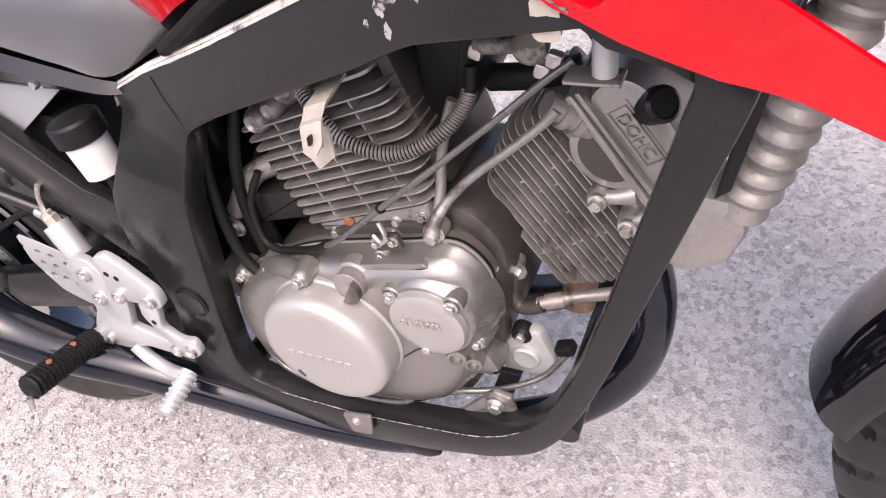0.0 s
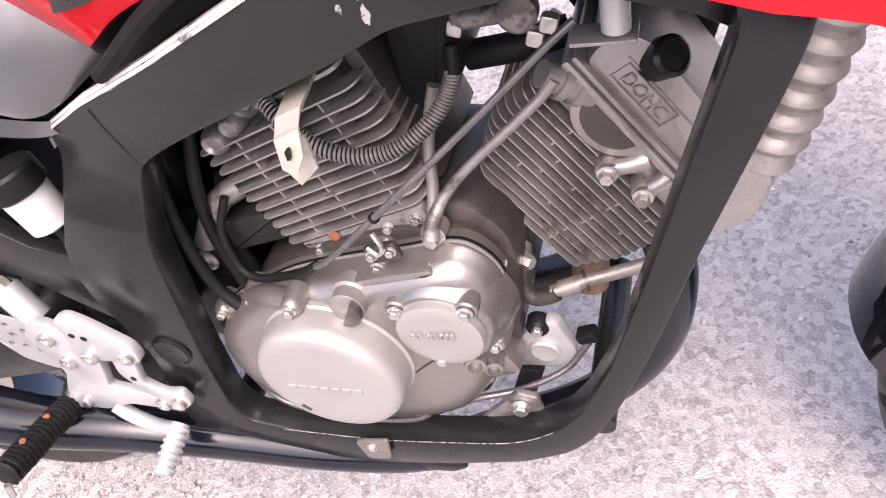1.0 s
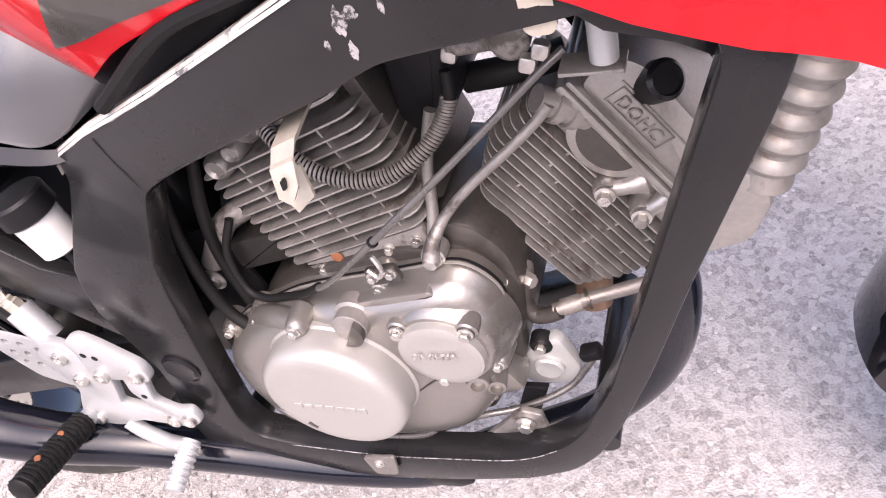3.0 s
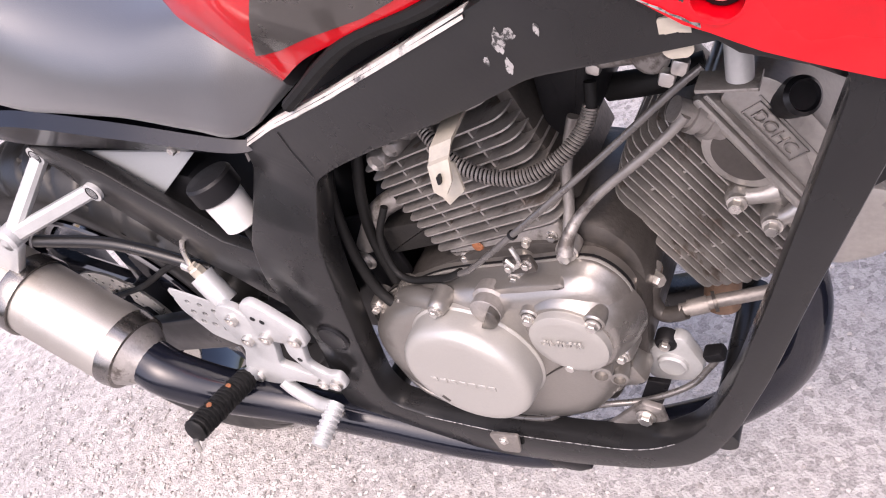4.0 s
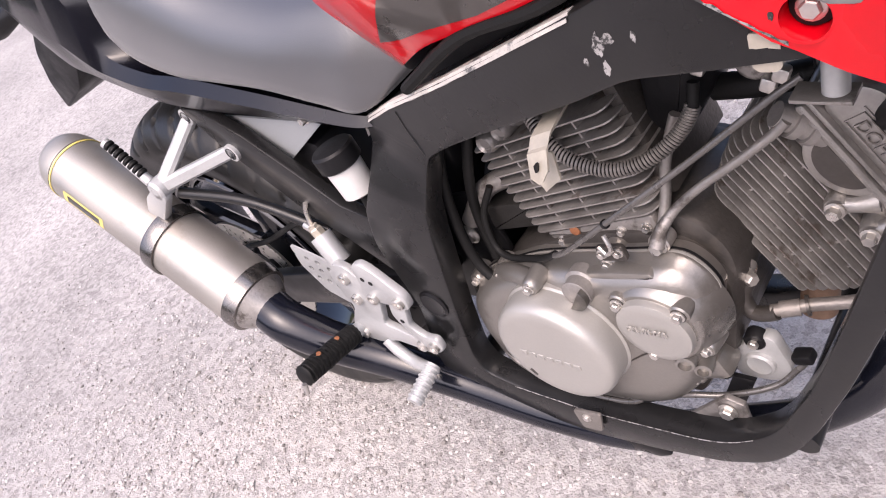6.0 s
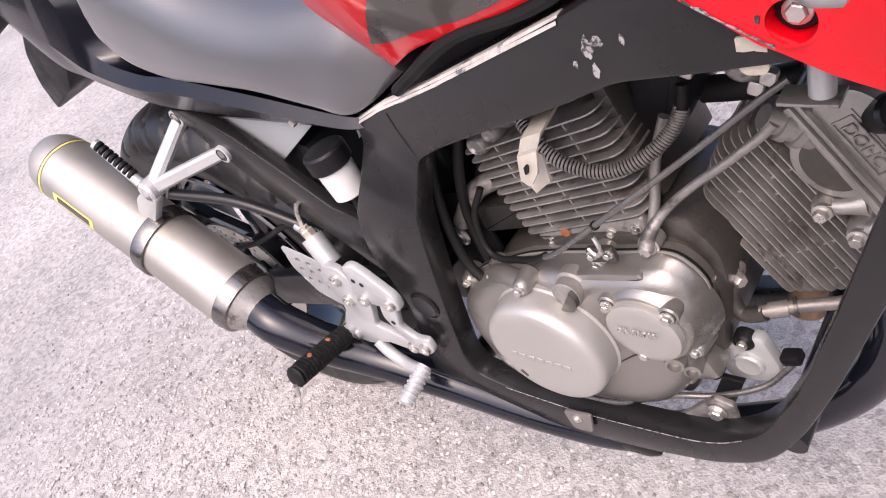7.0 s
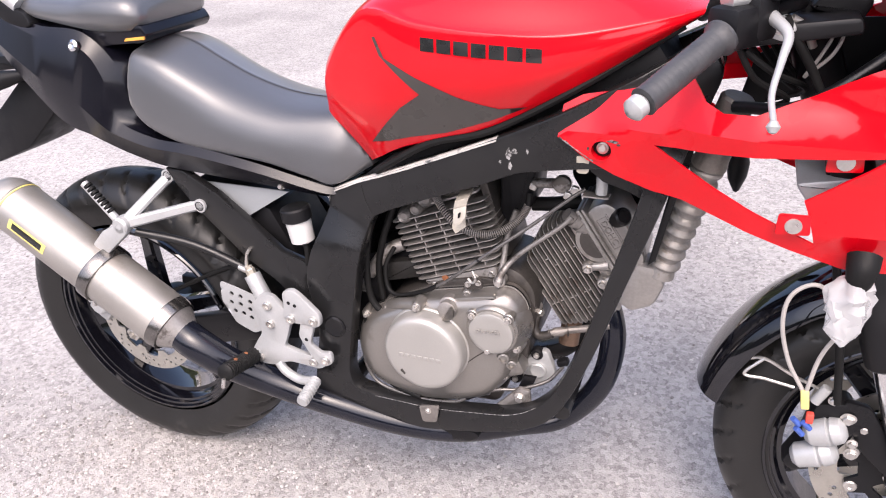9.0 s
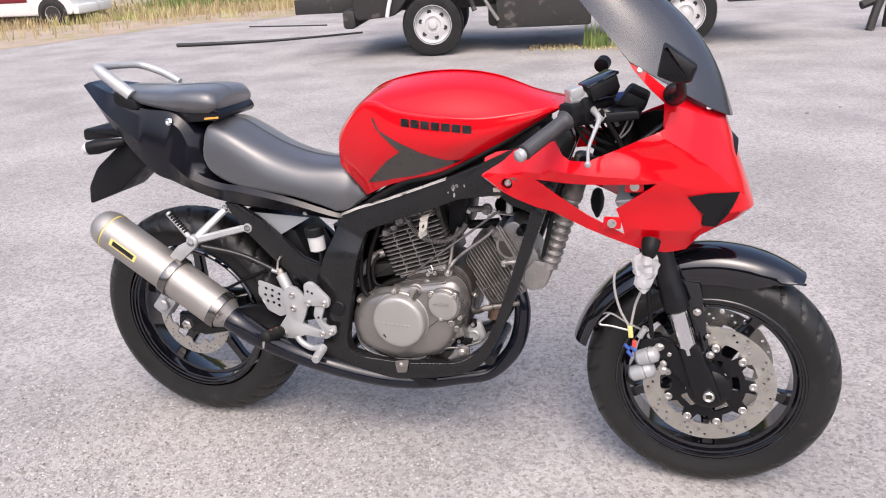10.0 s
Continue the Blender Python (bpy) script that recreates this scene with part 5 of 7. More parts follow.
def words(text, size, m, depth, material, parent):
    """Raised cast lettering."""
    c = bpy.data.curves.new("lettering", "FONT")
    c.body, c.size, c.extrude, c.align_x, c.align_y = text, size, depth, "CENTER", "CENTER"
    tmp = bpy.data.objects.new("lettering", c)
    me = bpy.data.meshes.new_from_object(tmp)
    bpy.data.objects.remove(tmp)
    me.transform(m)
    me.materials.append(material)
    ob = new("lettering", me)
    ob.parent = parent
    return ob


words("OIL FILTER", 0.0088, pose(0.782, -0.1216, 0.464, 90, -2, 0), 0.0012, ALU_COVER, flt)
cap = part("filler_cap", lathe([(-0.01, 0.0200), (0.003, 0.0195), (0.005, 0.0165), (0.0165, 0.0160), (0.0172, 0.0150), (0.0172, 0.0)], (0.7085, -0.096, 0.486), (0, -1, 0.06), 32), ALU_DULL, engine, "oil filler cap split by a deep slot")
for side in (1, -1):
    half = [(0.7085 + 0.0153 * math.cos(v), 0.487 + 0.0153 * math.sin(v)) for v in (radians(59 + 90 * (1 - side)) - side * 0.11 - side * (math.pi - 0.22) * k / 16 * 1.0 for k in range(17))]
    part("cap_half", slab(half if side < 0 else half[::-1], -0.1205, -0.1128, 0.0010), COVER_DARK, cap)
for x, z, y in ((0.584, 0.459, -0.079), (0.655, 0.4875, -0.114), (0.5385, 0.436, -0.079), (0.7356, 0.508, -0.080), (0.5330, 0.330, -0.076), (0.8225, 0.421, -0.092), (0.796, 0.354, -0.082), (0.760, 0.312, -0.080), (0.720, 0.292, -0.080)):
    part("bolt_boss", lathe([(-0.010, 0.0120), (0.008, 0.0105), (0.014, 0.0095), (0.016, 0.0080)], (x, y + 0.012, z), RIGHT, 18), COVER_DARK, clutch)
    hexbolt((x, y - 0.004, z), RIGHT, 0.0065, 0.006, parent=clutch)
# cast ledge along the top, a rib to the upper bolts, and the seam between the two chambers
part("cover_ledge", slab(rounded([(0.700, 0.482), (0.783, 0.505), (0.792, 0.514), (0.786, 0.5185), (0.745, 0.511), (0.703, 0.501)], 0.004), -0.098, -0.066, 0.004), COVER_DARK, clutch)
part("cover_rib", tube([(0.585, -0.078, 0.458), (0.615, -0.090, 0.474), (0.655, -0.104, 0.486)], 0.011, 14, 4), COVER_DARK, clutch)
part("casting_seam", tube([(0.737, -0.1055, 0.384), (0.756, -0.1065, 0.402), (0.774, -0.1065, 0.416)], 0.0010, 8, 2), CASE_DARK, clutch)
for x, y, z, r in ((0.801, -0.100, 0.406, 0.0095), (0.812, -0.090, 0.388, 0.0085)):
    part("plug_boss", lathe([(-0.02, r * 1.25), (0.004, r * 1.15), (0.010, r), (0.011, r * 0.7), (0.005, r * 0.6), (0.005, 0)], (x, y, z), (0.25, -1, 0.1), 22), COVER_DARK, clutch)
part("drain_block", box((0.806, -0.066, 0.366), (0.05, 0.036, 0.030), pose(0, 0, 0, 0, -24), 0.008), COVER_DARK, clutch)
part("sump", slab(rounded([(0.55, 0.285), (0.79, 0.300), (0.77, 0.262), (0.58, 0.255)], 0.012), -0.045, 0.10, 0.006), CASE_DARK, engine)
part("crankcase_shoulder", slab(rounded([(0.700, 0.505), (0.735, 0.542), (0.780, 0.552), (0.818, 0.542), (0.844, 0.510), (0.846, 0.465), (0.832, 0.420), (0.800, 0.400)], 0.02), -0.048, 0.090, 0.012), CASE_DARK, engine)


# finned cylinders
def cylinder(name, base, up, along, count, pitch, half, y0, y1, label, ends, webs, deep=0.045, t=0.0011):
    """A finned cylinder: base is the middle of its lowest fin in x and z; up and along are its axes."""
    up, along = Vector(up).normalized(), Vector(along).normalized()

    def at(a, f, y):
        v = Vector(base) + up * a + along * f
        return (v.x, y, v.y)
    bm = bmesh.new()
    # the core behind the fins, with the gaps' shade put into its colour
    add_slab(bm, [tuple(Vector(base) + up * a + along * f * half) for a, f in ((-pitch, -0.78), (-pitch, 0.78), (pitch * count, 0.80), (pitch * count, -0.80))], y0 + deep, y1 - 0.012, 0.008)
    body = part(name, fix(bm), CORE_SHADE, engine, label)
    for k in range(count):
        lo, hi = ends(k / (count - 1))
        plan = rounded([(lo, y0), (hi, y0), (hi, y1), (lo, y1)], 0.016, 4)
        b2 = bmesh.new()
        rings = []
        for a, inset in ((-t * 1.25, 0.003), (-t * 0.8, 0.0), (t * 0.8, 0.0), (t * 1.25, 0.003)):
            wav = 0.0004 * math.sin(k * 2.7)
            rings.append([at(k * pitch + a + wav, f - math.copysign(inset, f), y + (inset if y < (y0 + y1) / 2 else -inset)) for f, y in plan])
        add_rings(b2, rings)
        part("cooling_fin", fix(b2), FIN, body)
    for k in range(count - 1):
        for f in webs(k):
            b2 = bmesh.new()
            q = [at(k * pitch, f - 0.0011, 0), at(k * pitch, f + 0.0011, 0), at((k + 1) * pitch, f + 0.0011, 0), at((k + 1) * pitch, f - 0.0011, 0)]
            add_slab(b2, [(p[0], p[2]) for p in q], y0 + 0.0055, y0 + 0.02, 0)
            part("fin_web", fix(b2), FIN, body)
    return body, at


# the rear bank leans back, the front bank forward
rear_cyl, RA = cylinder("rear_cylinder", (0.7075, 0.530), (-0.322, 0.947), (0.947, 0.322), 11, 0.0112, 0.074, -0.056, 0.10, "finned grey rear cylinder", lambda t: (-0.0810 - 0.003 * t, 0.080 + 0.018 * min(1, t / 0.5)), lambda k: (-0.041 + 0.003 * (k % 2), 0.005 - 0.002 * (k % 2), 0.055))
for k in range(4):
    a = 0.1265 + 0.0118 * k
    plan = rounded([(-0.012 + 0.006 * k, -0.046 + 0.004 * k), (0.086, -0.046 + 0.004 * k), (0.086, 0.09), (-0.012 + 0.006 * k, 0.09)], 0.012, 4)
    b2 = bmesh.new()
    add_rings(b2, [[RA(a + h, f, y) for f, y in plan] for h in (-0.0016, 0.0016)])
    part("head_fin", fix(b2), FIN, rear_cyl)
part("chain_tunnel", slab([(p[0], p[2]) for p in (RA(0.0, 0.078, 0), RA(0.0, 0.092, 0), RA(0.160, 0.104, 0), RA(0.165, 0.088, 0))], -0.032, 0.09, 0.005), CASE_DARK, rear_cyl)
bm = bmesh.new()
add_slab(bm, rounded([(p[0], p[2]) for p in (RA(0.120, -0.070, 0), RA(0.120, 0.085, 0), RA(0.200, 0.085, 0), RA(0.200, -0.06, 0))], 0.01), -0.028, 0.09, 0.006)
rear_head = part("cylinder_head", fix(bm), ALU_DULL, rear_cyl, "cast rear cylinder head")
for a, f, r, y in ((0.118, -0.055, 0.012, -0.046), (0.124, -0.030, 0.010, -0.044), (0.135, -0.010, 0.015, -0.036), (0.150, 0.020, 0.013, -0.034), (0.142, 0.050, 0.011, -0.036), (0.165, 0.060, 0.014, -0.030)):
    part("head_boss", lathe([(-0.02, r * 1.25), (0.0, r * 1.1), (0.008, r), (0.012, r * 0.75), (0.009, r * 0.5), (0.009, 0)], RA(a, f, y), RIGHT, 18), ALU_DULL, rear_head)
part("rust_spot", lathe([(0, 0.0065), (0.0015, 0.005), (0.002, 0.0)], RA(-0.006, -0.025, -0.0545), RIGHT, 12), RUST, rear_cyl, "spot of orange rust")
part("cylinder_base", slab(rounded([(p[0], p[2]) for p in (RA(-0.026, -0.058, 0), RA(-0.026, 0.070, 0), RA(-0.004, 0.072, 0), RA(-0.004, -0.068, 0))], 0.006), -0.053, 0.09, 0.004), ALU_DULL, rear_cyl)
for f in (-0.050, 0.030, 0.060):
    hexbolt(RA(-0.016, f, -0.053), RIGHT, 0.0058, 0.006, parent=rear_cyl)
front_cyl, FA = cylinder("front_cylinder", (0.8557, 0.4700), (0.843, 0.537), (0.537, -0.843), 12, 0.0090, 0.074, -0.011, 0.11, "finned grey front cylinder", lambda t: (-0.076 - 0.046 * min(1, t / 0.6) ** 0.75, 0.056 + 0.012 * min(1, t / 0.4)), lambda k: ((-0.068 + 0.016 * (k % 2), 0.012) if k % 3 else (-0.022, 0.040)) if k > 2 else (0.010,), t=0.0009)
bm = bmesh.new()
add_slab(bm, rounded([(p[0], p[2]) for p in (FA(0.104, -0.105, 0), FA(0.106, 0.060, 0), FA(0.140, 0.050, 0), FA(0.140, -0.118, 0))], 0.012), -0.008, 0.10, 0.006)
front_head = part("cylinder_head", fix(bm), ALU_CAST, front_cyl, "cast front cylinder head")
part("cover_flange", slab(rounded([(p[0], p[2]) for p in (FA(0.132, -0.124, 0), FA(0.130, 0.040, 0), FA(0.138, 0.040, 0), FA(0.140, -0.124, 0))], 0.004), -0.019, 0.09, 0.003), ALU_CAST, front_head)
part("cover_flange", slab(rounded([(p[0], p[2]) for p in (FA(0.1405, -0.122, 0), FA(0.1395, 0.036, 0), FA(0.1445, 0.036, 0), FA(0.1455, -0.122, 0))], 0.003), -0.017, 0.09, 0.002), ALU_CAST, front_head)
HC = [FA(0.143, -0.112, 0), FA(0.143, 0.020, 0), FA(0.176, 0.014, 0), FA(0.189, -0.004, 0), FA(0.192, -0.096, 0), FA(0.182, -0.114, 0), FA(0.160, -0.118, 0)]
hc = part("head_cover", slab(rounded([(p[0], p[2]) for p in HC], 0.012), -0.013, 0.09, 0.008), ALU_CAST, front_cyl, "cast cam cover")
# cam end boss: a half moon cut off by the cover's flange
mc = [FA(0.131 - 0.030 * math.sin(a), -0.062 - 0.036 * math.cos(a), 0) for a in (math.pi * k / 18 for k in range(19))]
part("half_moon", slab([(p[0], p[2]) for p in mc], -0.0150, 0.0, 0.002), ALU_CAST, front_head)
# flat dark plate in place of a shaded hollow in the boss
mc = [FA(0.130 - 0.022 * math.sin(a), -0.062 - 0.027 * math.cos(a), 0) for a in (math.pi * k / 18 for k in range(19))]
part("half_moon_shade", slab([(p[0], p[2]) for p in mc], -0.0156, -0.010, 0), CASE_DARK, front_head)
tilt = math.degrees(math.atan2(0.843, 0.537))
c = FA(0.1605, -0.066, 0.0)
words("DOHC", 0.0150, pose(c[0], -0.0135, c[2], 90, tilt, 0), 0.0014, ALU_DULL, hc)
for a0, a1, f0, f1 in ((0.1690, 0.1700, -0.094, -0.038), (0.1525, 0.1535, -0.094, -0.038), (0.1525, 0.1700, -0.094, -0.093), (0.1525, 0.1700, -0.039, -0.038)):
    part("letter_border", slab([(p[0], p[2]) for p in (FA(a0, f0, 0), FA(a0, f1, 0), FA(a1, f1, 0), FA(a1, f0, 0))], -0.0145, -0.005, 0), ALU_DULL, hc)
part("cover_step", slab([(p[0], p[2]) for p in (FA(0.1715, -0.098, 0), FA(0.1715, -0.020, 0), FA(0.1730, -0.020, 0), FA(0.1730, -0.098, 0))], -0.0145, -0.005, 0.0004), ALU_DULL, hc)
# plug coloured black for the shadow that hides it
part("cam_plug", lathe([(-0.02, 0.0150), (0.003, 0.0145), (0.006, 0.0115), (0.003, 0.0100), (0.003, 0)], (0.975, -0.014, 0.643), (0.55, -0.6, 0.5), 28), SATIN_BLACK, front_cyl, "round cam plug, its shadow put into a black colour")
# two studs on cast arms that reach up to the cover
for (a, f), (b, g) in (((0.1005, -0.030), (0.128, -0.018)), ((0.1085, 0.004), (0.130, 0.006))):
    p, q = FA(a, f, -0.014), FA(b, g, -0.012)
    part("stud_arm", tube([p, ((p[0] + q[0]) / 2, -0.016, (p[2] + q[2]) / 2), q], 0.008, 14, 4, radii=[0.0085, 0.0070, 0.0095]), ALU_CAST, front_head)
    part("stud_boss", lathe([(-0.012, 0.0115), (0.004, 0.0105), (0.007, 0.0092)], p, RIGHT, 20), ALU_CAST, front_head)
    hexbolt((p[0], -0.0235, p[2]), RIGHT, 0.0085, 0.008, parent=front_head)
# coolant stub with a rubber boot at the head's upper corner
part("water_stub", tube([(0.918, -0.004, 0.612), (0.902, -0.012, 0.628), (0.888, -0.020, 0.642)], 0.0115, 18, 4, radii=[0.0125, 0.0115, 0.0105]), ALU_DULL, front_cyl)
for k in (0.30, 0.62):
    part("stub_ring", ring_lathe([(-0.0035, 0.011), (0.0035, 0.011), (0.0035, 0.0142), (-0.0035, 0.0142)], Vector((0.918, -0.004, 0.612)).lerp(Vector((0.888, -0.020, 0.642)), k), (-0.030, -0.016, 0.030), 22), ALU_DULL, front_cyl)
# hoses, cables and brackets over the engine
part("clutch_cable", tube([(0.925, -0.060, 0.703), (0.905, -0.068, 0.690), (0.850, -0.085, 0.648), (0.775, -0.108, 0.594), (0.715, -0.108, 0.545), (0.680, -0.095, 0.518)], 0.0029, 12, 7), CABLE, motorcycle, "thin grey clutch cable crossing the engine")
part("cable_boot", tube([(0.690, -0.098, 0.526), (0.668, -0.092, 0.510), (0.630, -0.080, 0.490), (0.600, -0.075, 0.482), (0.582, -0.070, 0.492), (0.578, -0.062, 0.530), (0.592, -0.05, 0.562)], 0.0040, 12, 7), RUBBER, motorcycle, "black lower run of the clutch cable")
part("cable_clip", ring_lathe([(-0.0015, 0.0029), (0.0015, 0.0029), (0.0015, 0.0044), (-0.0015, 0.0044)], (0.768, -0.108, 0.588), (0.75, 0, 0.62), 16), BLACK_PLASTIC, motorcycle)
spir = spline([(0.672, -0.040, 0.664), (0.688, -0.056, 0.652), (0.712, -0.066, 0.630), (0.742, -0.068, 0.616), (0.772, -0.062, 0.612), (0.798, -0.050, 0.620), (0.816, -0.036, 0.634), (0.826, -0.026, 0.652), (0.828, -0.020, 0.672)], 27)
bm = bmesh.new()
add_tube(bm, spir, 0.0052, 10, 1)
hose = part("breather_hose", fix(bm), RUBBER, motorcycle, "black breather hose wound with a steel spring")
bm = bmesh.new()
coil = []
total = len(spir)
u = None
for i in range(total - 26):
    d = (spir[min(i + 1, total - 1)] - spir[max(i - 1, 0)]).normalized()
    if u is None:
        u = d.orthogonal().normalized()
    u = (u - d * u.dot(d)).normalized()
    v = d.cross(u)
    for q in range(4):
        ang = 2 * math.pi * (i + q / 4) / 3.0
        pos = spir[i].lerp(spir[i + 1], q / 4)
        coil.append(pos + 0.0062 * (u * math.cos(ang) + v * math.sin(ang)))
add_tube(bm, coil, 0.0011, 5, 1)
part("spring_wire", fix(bm), ALU_DULL, hose, "dull steel spring coil")
part("oil_line", tube([(0.788, -0.074, 0.532), (0.792, -0.066, 0.546), (0.804, -0.054, 0.562), (0.828, -0.046, 0.584), (0.858, -0.038, 0.606), (0.884, -0.030, 0.626), (0.898, -0.026, 0.640)], 0.0050, 14, 6, radii=[0.0080, 0.0062, 0.0046, 0.0042, 0.0042, 0.0042, 0.0046]), ALU_DULL, motorcycle, "grey metal oil line")
part("banjo_fitting", lathe([(-0.012, 0.0105), (0.004, 0.0105), (0.006, 0.0085)], (0.788, -0.066, 0.531), RIGHT, 20), STEEL, motorcycle)
hexbolt((0.788, -0.072, 0.531), RIGHT, 0.0095, 0.008, parent=motorcycle, name="banjo_bolt")
part("water_pipe", tube([(0.785, -0.052, 0.536), (0.788, -0.040, 0.560), (0.790, -0.030, 0.590), (0.798, -0.024, 0.618), (0.806, -0.020, 0.640)], 0.0052, 12), ALU_DULL, motorcycle, "grey metal breather pipe")
bm = bmesh.new()
add_rings(bm, [[Vector(p) + Vector(o) for p, o in ((l, (0, 0, 0)), (r, (0, 0, 0)), (r, n), (l, n))] for l, r, n in (((0.7345, -0.088, 0.6905), (0.7590, -0.088, 0.7000), (0, 0, 0.003)), ((0.7400, -0.125, 0.6900), (0.7620, -0.125, 0.6975), (0, 0.001, 0.003)), ((0.7420, -0.138, 0.6858), (0.7630, -0.138, 0.6930), (0, 0.003, 0.001)), ((0.7450, -0.147, 0.6690), (0.7645, -0.147, 0.6790), (0, 0.003, 0)), ((0.7530, -0.149, 0.6655), (0.7570, -0.149, 0.6680), (0, 0.003, 0)))])
tab = part("steel_tab", fix(bm), CREAM, motorcycle, "bent zinc-plated steel tab", 25)
# black sliver on the uncut tab stands for the dark of its opening
part("slot", slab(rounded([(0.7520, 0.6760), (0.7552, 0.6772), (0.7562, 0.6850), (0.7530, 0.6838)], 0.0012), -0.1475, -0.1440, 0), BLACK_PLASTIC, tab)
part("tab_foot", sheet([(0.737, 0.680), (0.754, 0.677), (0.757, 0.654), (0.741, 0.642), (0.735, 0.650)], lambda x, z: (x, -0.122 - 0.25 * (0.68 - z), z), ([(0.745, 0.671), (0.749, 0.670), (0.748, 0.660), (0.744, 0.661)],), 0.006, 0.0025), CREAM, tab)
part("fairing_bracket", sheet(rounded([(0.9265, 0.7815), (0.9435, 0.7815), (0.9435, 0.760), (0.940, 0.7565), (0.930, 0.7565), (0.9265, 0.760)], 0.002), lambda x, z: (x, -0.1345, z), ([(0.935 + 0.0026 * math.cos(a), 0.768 + 0.0026 * math.sin(a)) for a in (2 * math.pi * k / 10 for k in range(10))],), 0.006, 0.003), CREAM, motorcycle, "cream zinc bracket with a bolt hole")
part("spacer", lathe([(0, 0.0085), (0.045, 0.0085), (0.046, 0.007)], (0.952, -0.080, 0.706), (0.05, 0.02, 1), 20), SILVER, motorcycle, "silver spacer sleeve under the fairing")
part("spacer_plate", slab([(0.926, 0.705), (0.945, 0.704), (0.964, 0.704), (0.964, 0.701), (0.926, 0.702)], -0.090, -0.068, 0.001), ALU_DULL, motorcycle)
part("throttle_body", tube([(0.834, -0.015, 0.688), (0.890, -0.02, 0.694)], 0.008, 16, 1), ALU_DULL, motorcycle, "grey carburettor body")
part("carburettor_cap", lathe([(0, 0.014), (0.010, 0.014), (0.013, 0.009), (0.013, 0)], (0.882, -0.020, 0.694), RIGHT, 24), ALU_DULL, motorcycle)
for p in ((0.834, -0.018, 0.684), (0.893, -0.035, 0.680), (0.905, -0.040, 0.692)):
    part("linkage_block", box(p, (0.012, 0.010, 0.013), pose(0, 0, 0, 0, 20), 0.003), STEEL, motorcycle)
part("airbox", slab(rounded([(0.783, 0.770), (0.845, 0.765), (0.834, 0.690), (0.826, 0.640), (0.800, 0.600), (0.775, 0.630)], 0.010), -0.016, 0.09, 0.006), BLACK_PLASTIC, motorcycle, "black rubber intake boot")
# added black sheet where only darkness lies beyond the front cylinder
part("front_shade_plate", slab(rounded([(0.865, 0.660), (0.900, 0.740), (1.060, 0.800), (1.065, 0.690), (1.000, 0.590), (0.950, 0.560), (0.900, 0.600)], 0.012), 0.114, 0.119, 0.002), BLACK_PLASTIC, motorcycle, "added black sheet standing for the dark behind the front cylinder")
part("rear_intake", tube([(0.82, 0.03, 0.632), (0.86, 0.03, 0.636), (0.90, 0.04, 0.640)], 0.012, 18, 4), RUBBER, motorcycle)
# lower front of the engine
union = part("coolant_union", tube([(0.822, -0.018, 0.466), (0.838, -0.026, 0.460)], 0.0135, 20, 1), CASE_DARK, motorcycle, "dark coolant union with a bolt")
part("washer", lathe([(0, 0.0155), (0.002, 0.0155), (0.003, 0.013)], (0.838, -0.026, 0.460), (0.85, -0.5, 0), 20), STEEL, union)
hexbolt((0.841, -0.028, 0.459), (0.85, -0.5, 0), 0.0095, 0.012, parent=union, name="union_bolt")
part("hose_elbow", tube([(0.842, -0.026, 0.452), (0.836, -0.030, 0.432), (0.843, -0.034, 0.415), (0.856, -0.035, 0.416), (0.868, -0.034, 0.421)], 0.0080, 14), CASE_DARK, motorcycle, "dark hose elbow below the cylinder")
part("lower_hose", tube([(0.862, -0.0345, 0.4215), (0.878, -0.029, 0.4235), (0.8945, -0.0227, 0.426), (0.925, -0.015, 0.430), (0.960, -0.006, 0.436)], 0.0064, 16), STAINED_GREY, motorcycle, "grey hose to the radiator side")
part("hose_clamp", ring_lathe([(-0.009, 0.0064), (0.009, 0.0064), (0.009, 0.0082), (-0.009, 0.0082)], (0.878, -0.029, 0.4235), (0.95, 0.35, 0.1), 24), STAINED_GREY, motorcycle)
part("hose_clamp", ring_lathe([(-0.0015, 0.0074), (0.0015, 0.0074), (0.0015, 0.0100), (-0.0015, 0.0100)], (0.8925, -0.0235, 0.4255), (0.95, 0.35, 0.1), 24), CASE_DARK, motorcycle)
fp = part("water_pump_plate", slab(rounded([(0.8154, 0.3493), (0.8268, 0.3690), (0.8400, 0.3820), (0.8550, 0.3900), (0.8640, 0.3860), (0.8691, 0.3703), (0.8773, 0.3462), (0.8693, 0.3243), (0.8488, 0.3170), (0.8219, 0.3160), (0.8107, 0.3340)], 0.008), -0.044, -0.028, 0.004), SILVER, motorcycle, "pale cast pump cover")
part("pump_boss", lathe([(0, 0.0155), (0.004, 0.0150), (0.006, 0.0125), (0.0045, 0.010), (0.0045, 0.0)], (0.8463, -0.0440, 0.349), RIGHT, 24), SILVER, fp)
for p in ((0.8440, -0.045, 0.381), (0.8080, -0.056, 0.3324)):
    part("bolt_sleeve", lathe([(-0.012, 0.0115), (0.0, 0.0110), (0.002, 0.0095)], p, RIGHT, 18), BLACK_PLASTIC, fp)
    hexbolt(p, RIGHT, 0.0075, 0.007, parent=fp)
em = part("engine_mount", slab(rounded([(0.7690, 0.2780), (0.8244, 0.3400), (0.8437, 0.3348), (0.8470, 0.2900), (0.7777, 0.2730)], 0.003), -0.092, -0.084, 0.002), ALU_DULL, motorcycle, "pale steel engine mount plate")
hexbolt((0.8259, -0.093, 0.3202), RIGHT, 0.0105, 0.008, parent=em, name="mount_bolt")
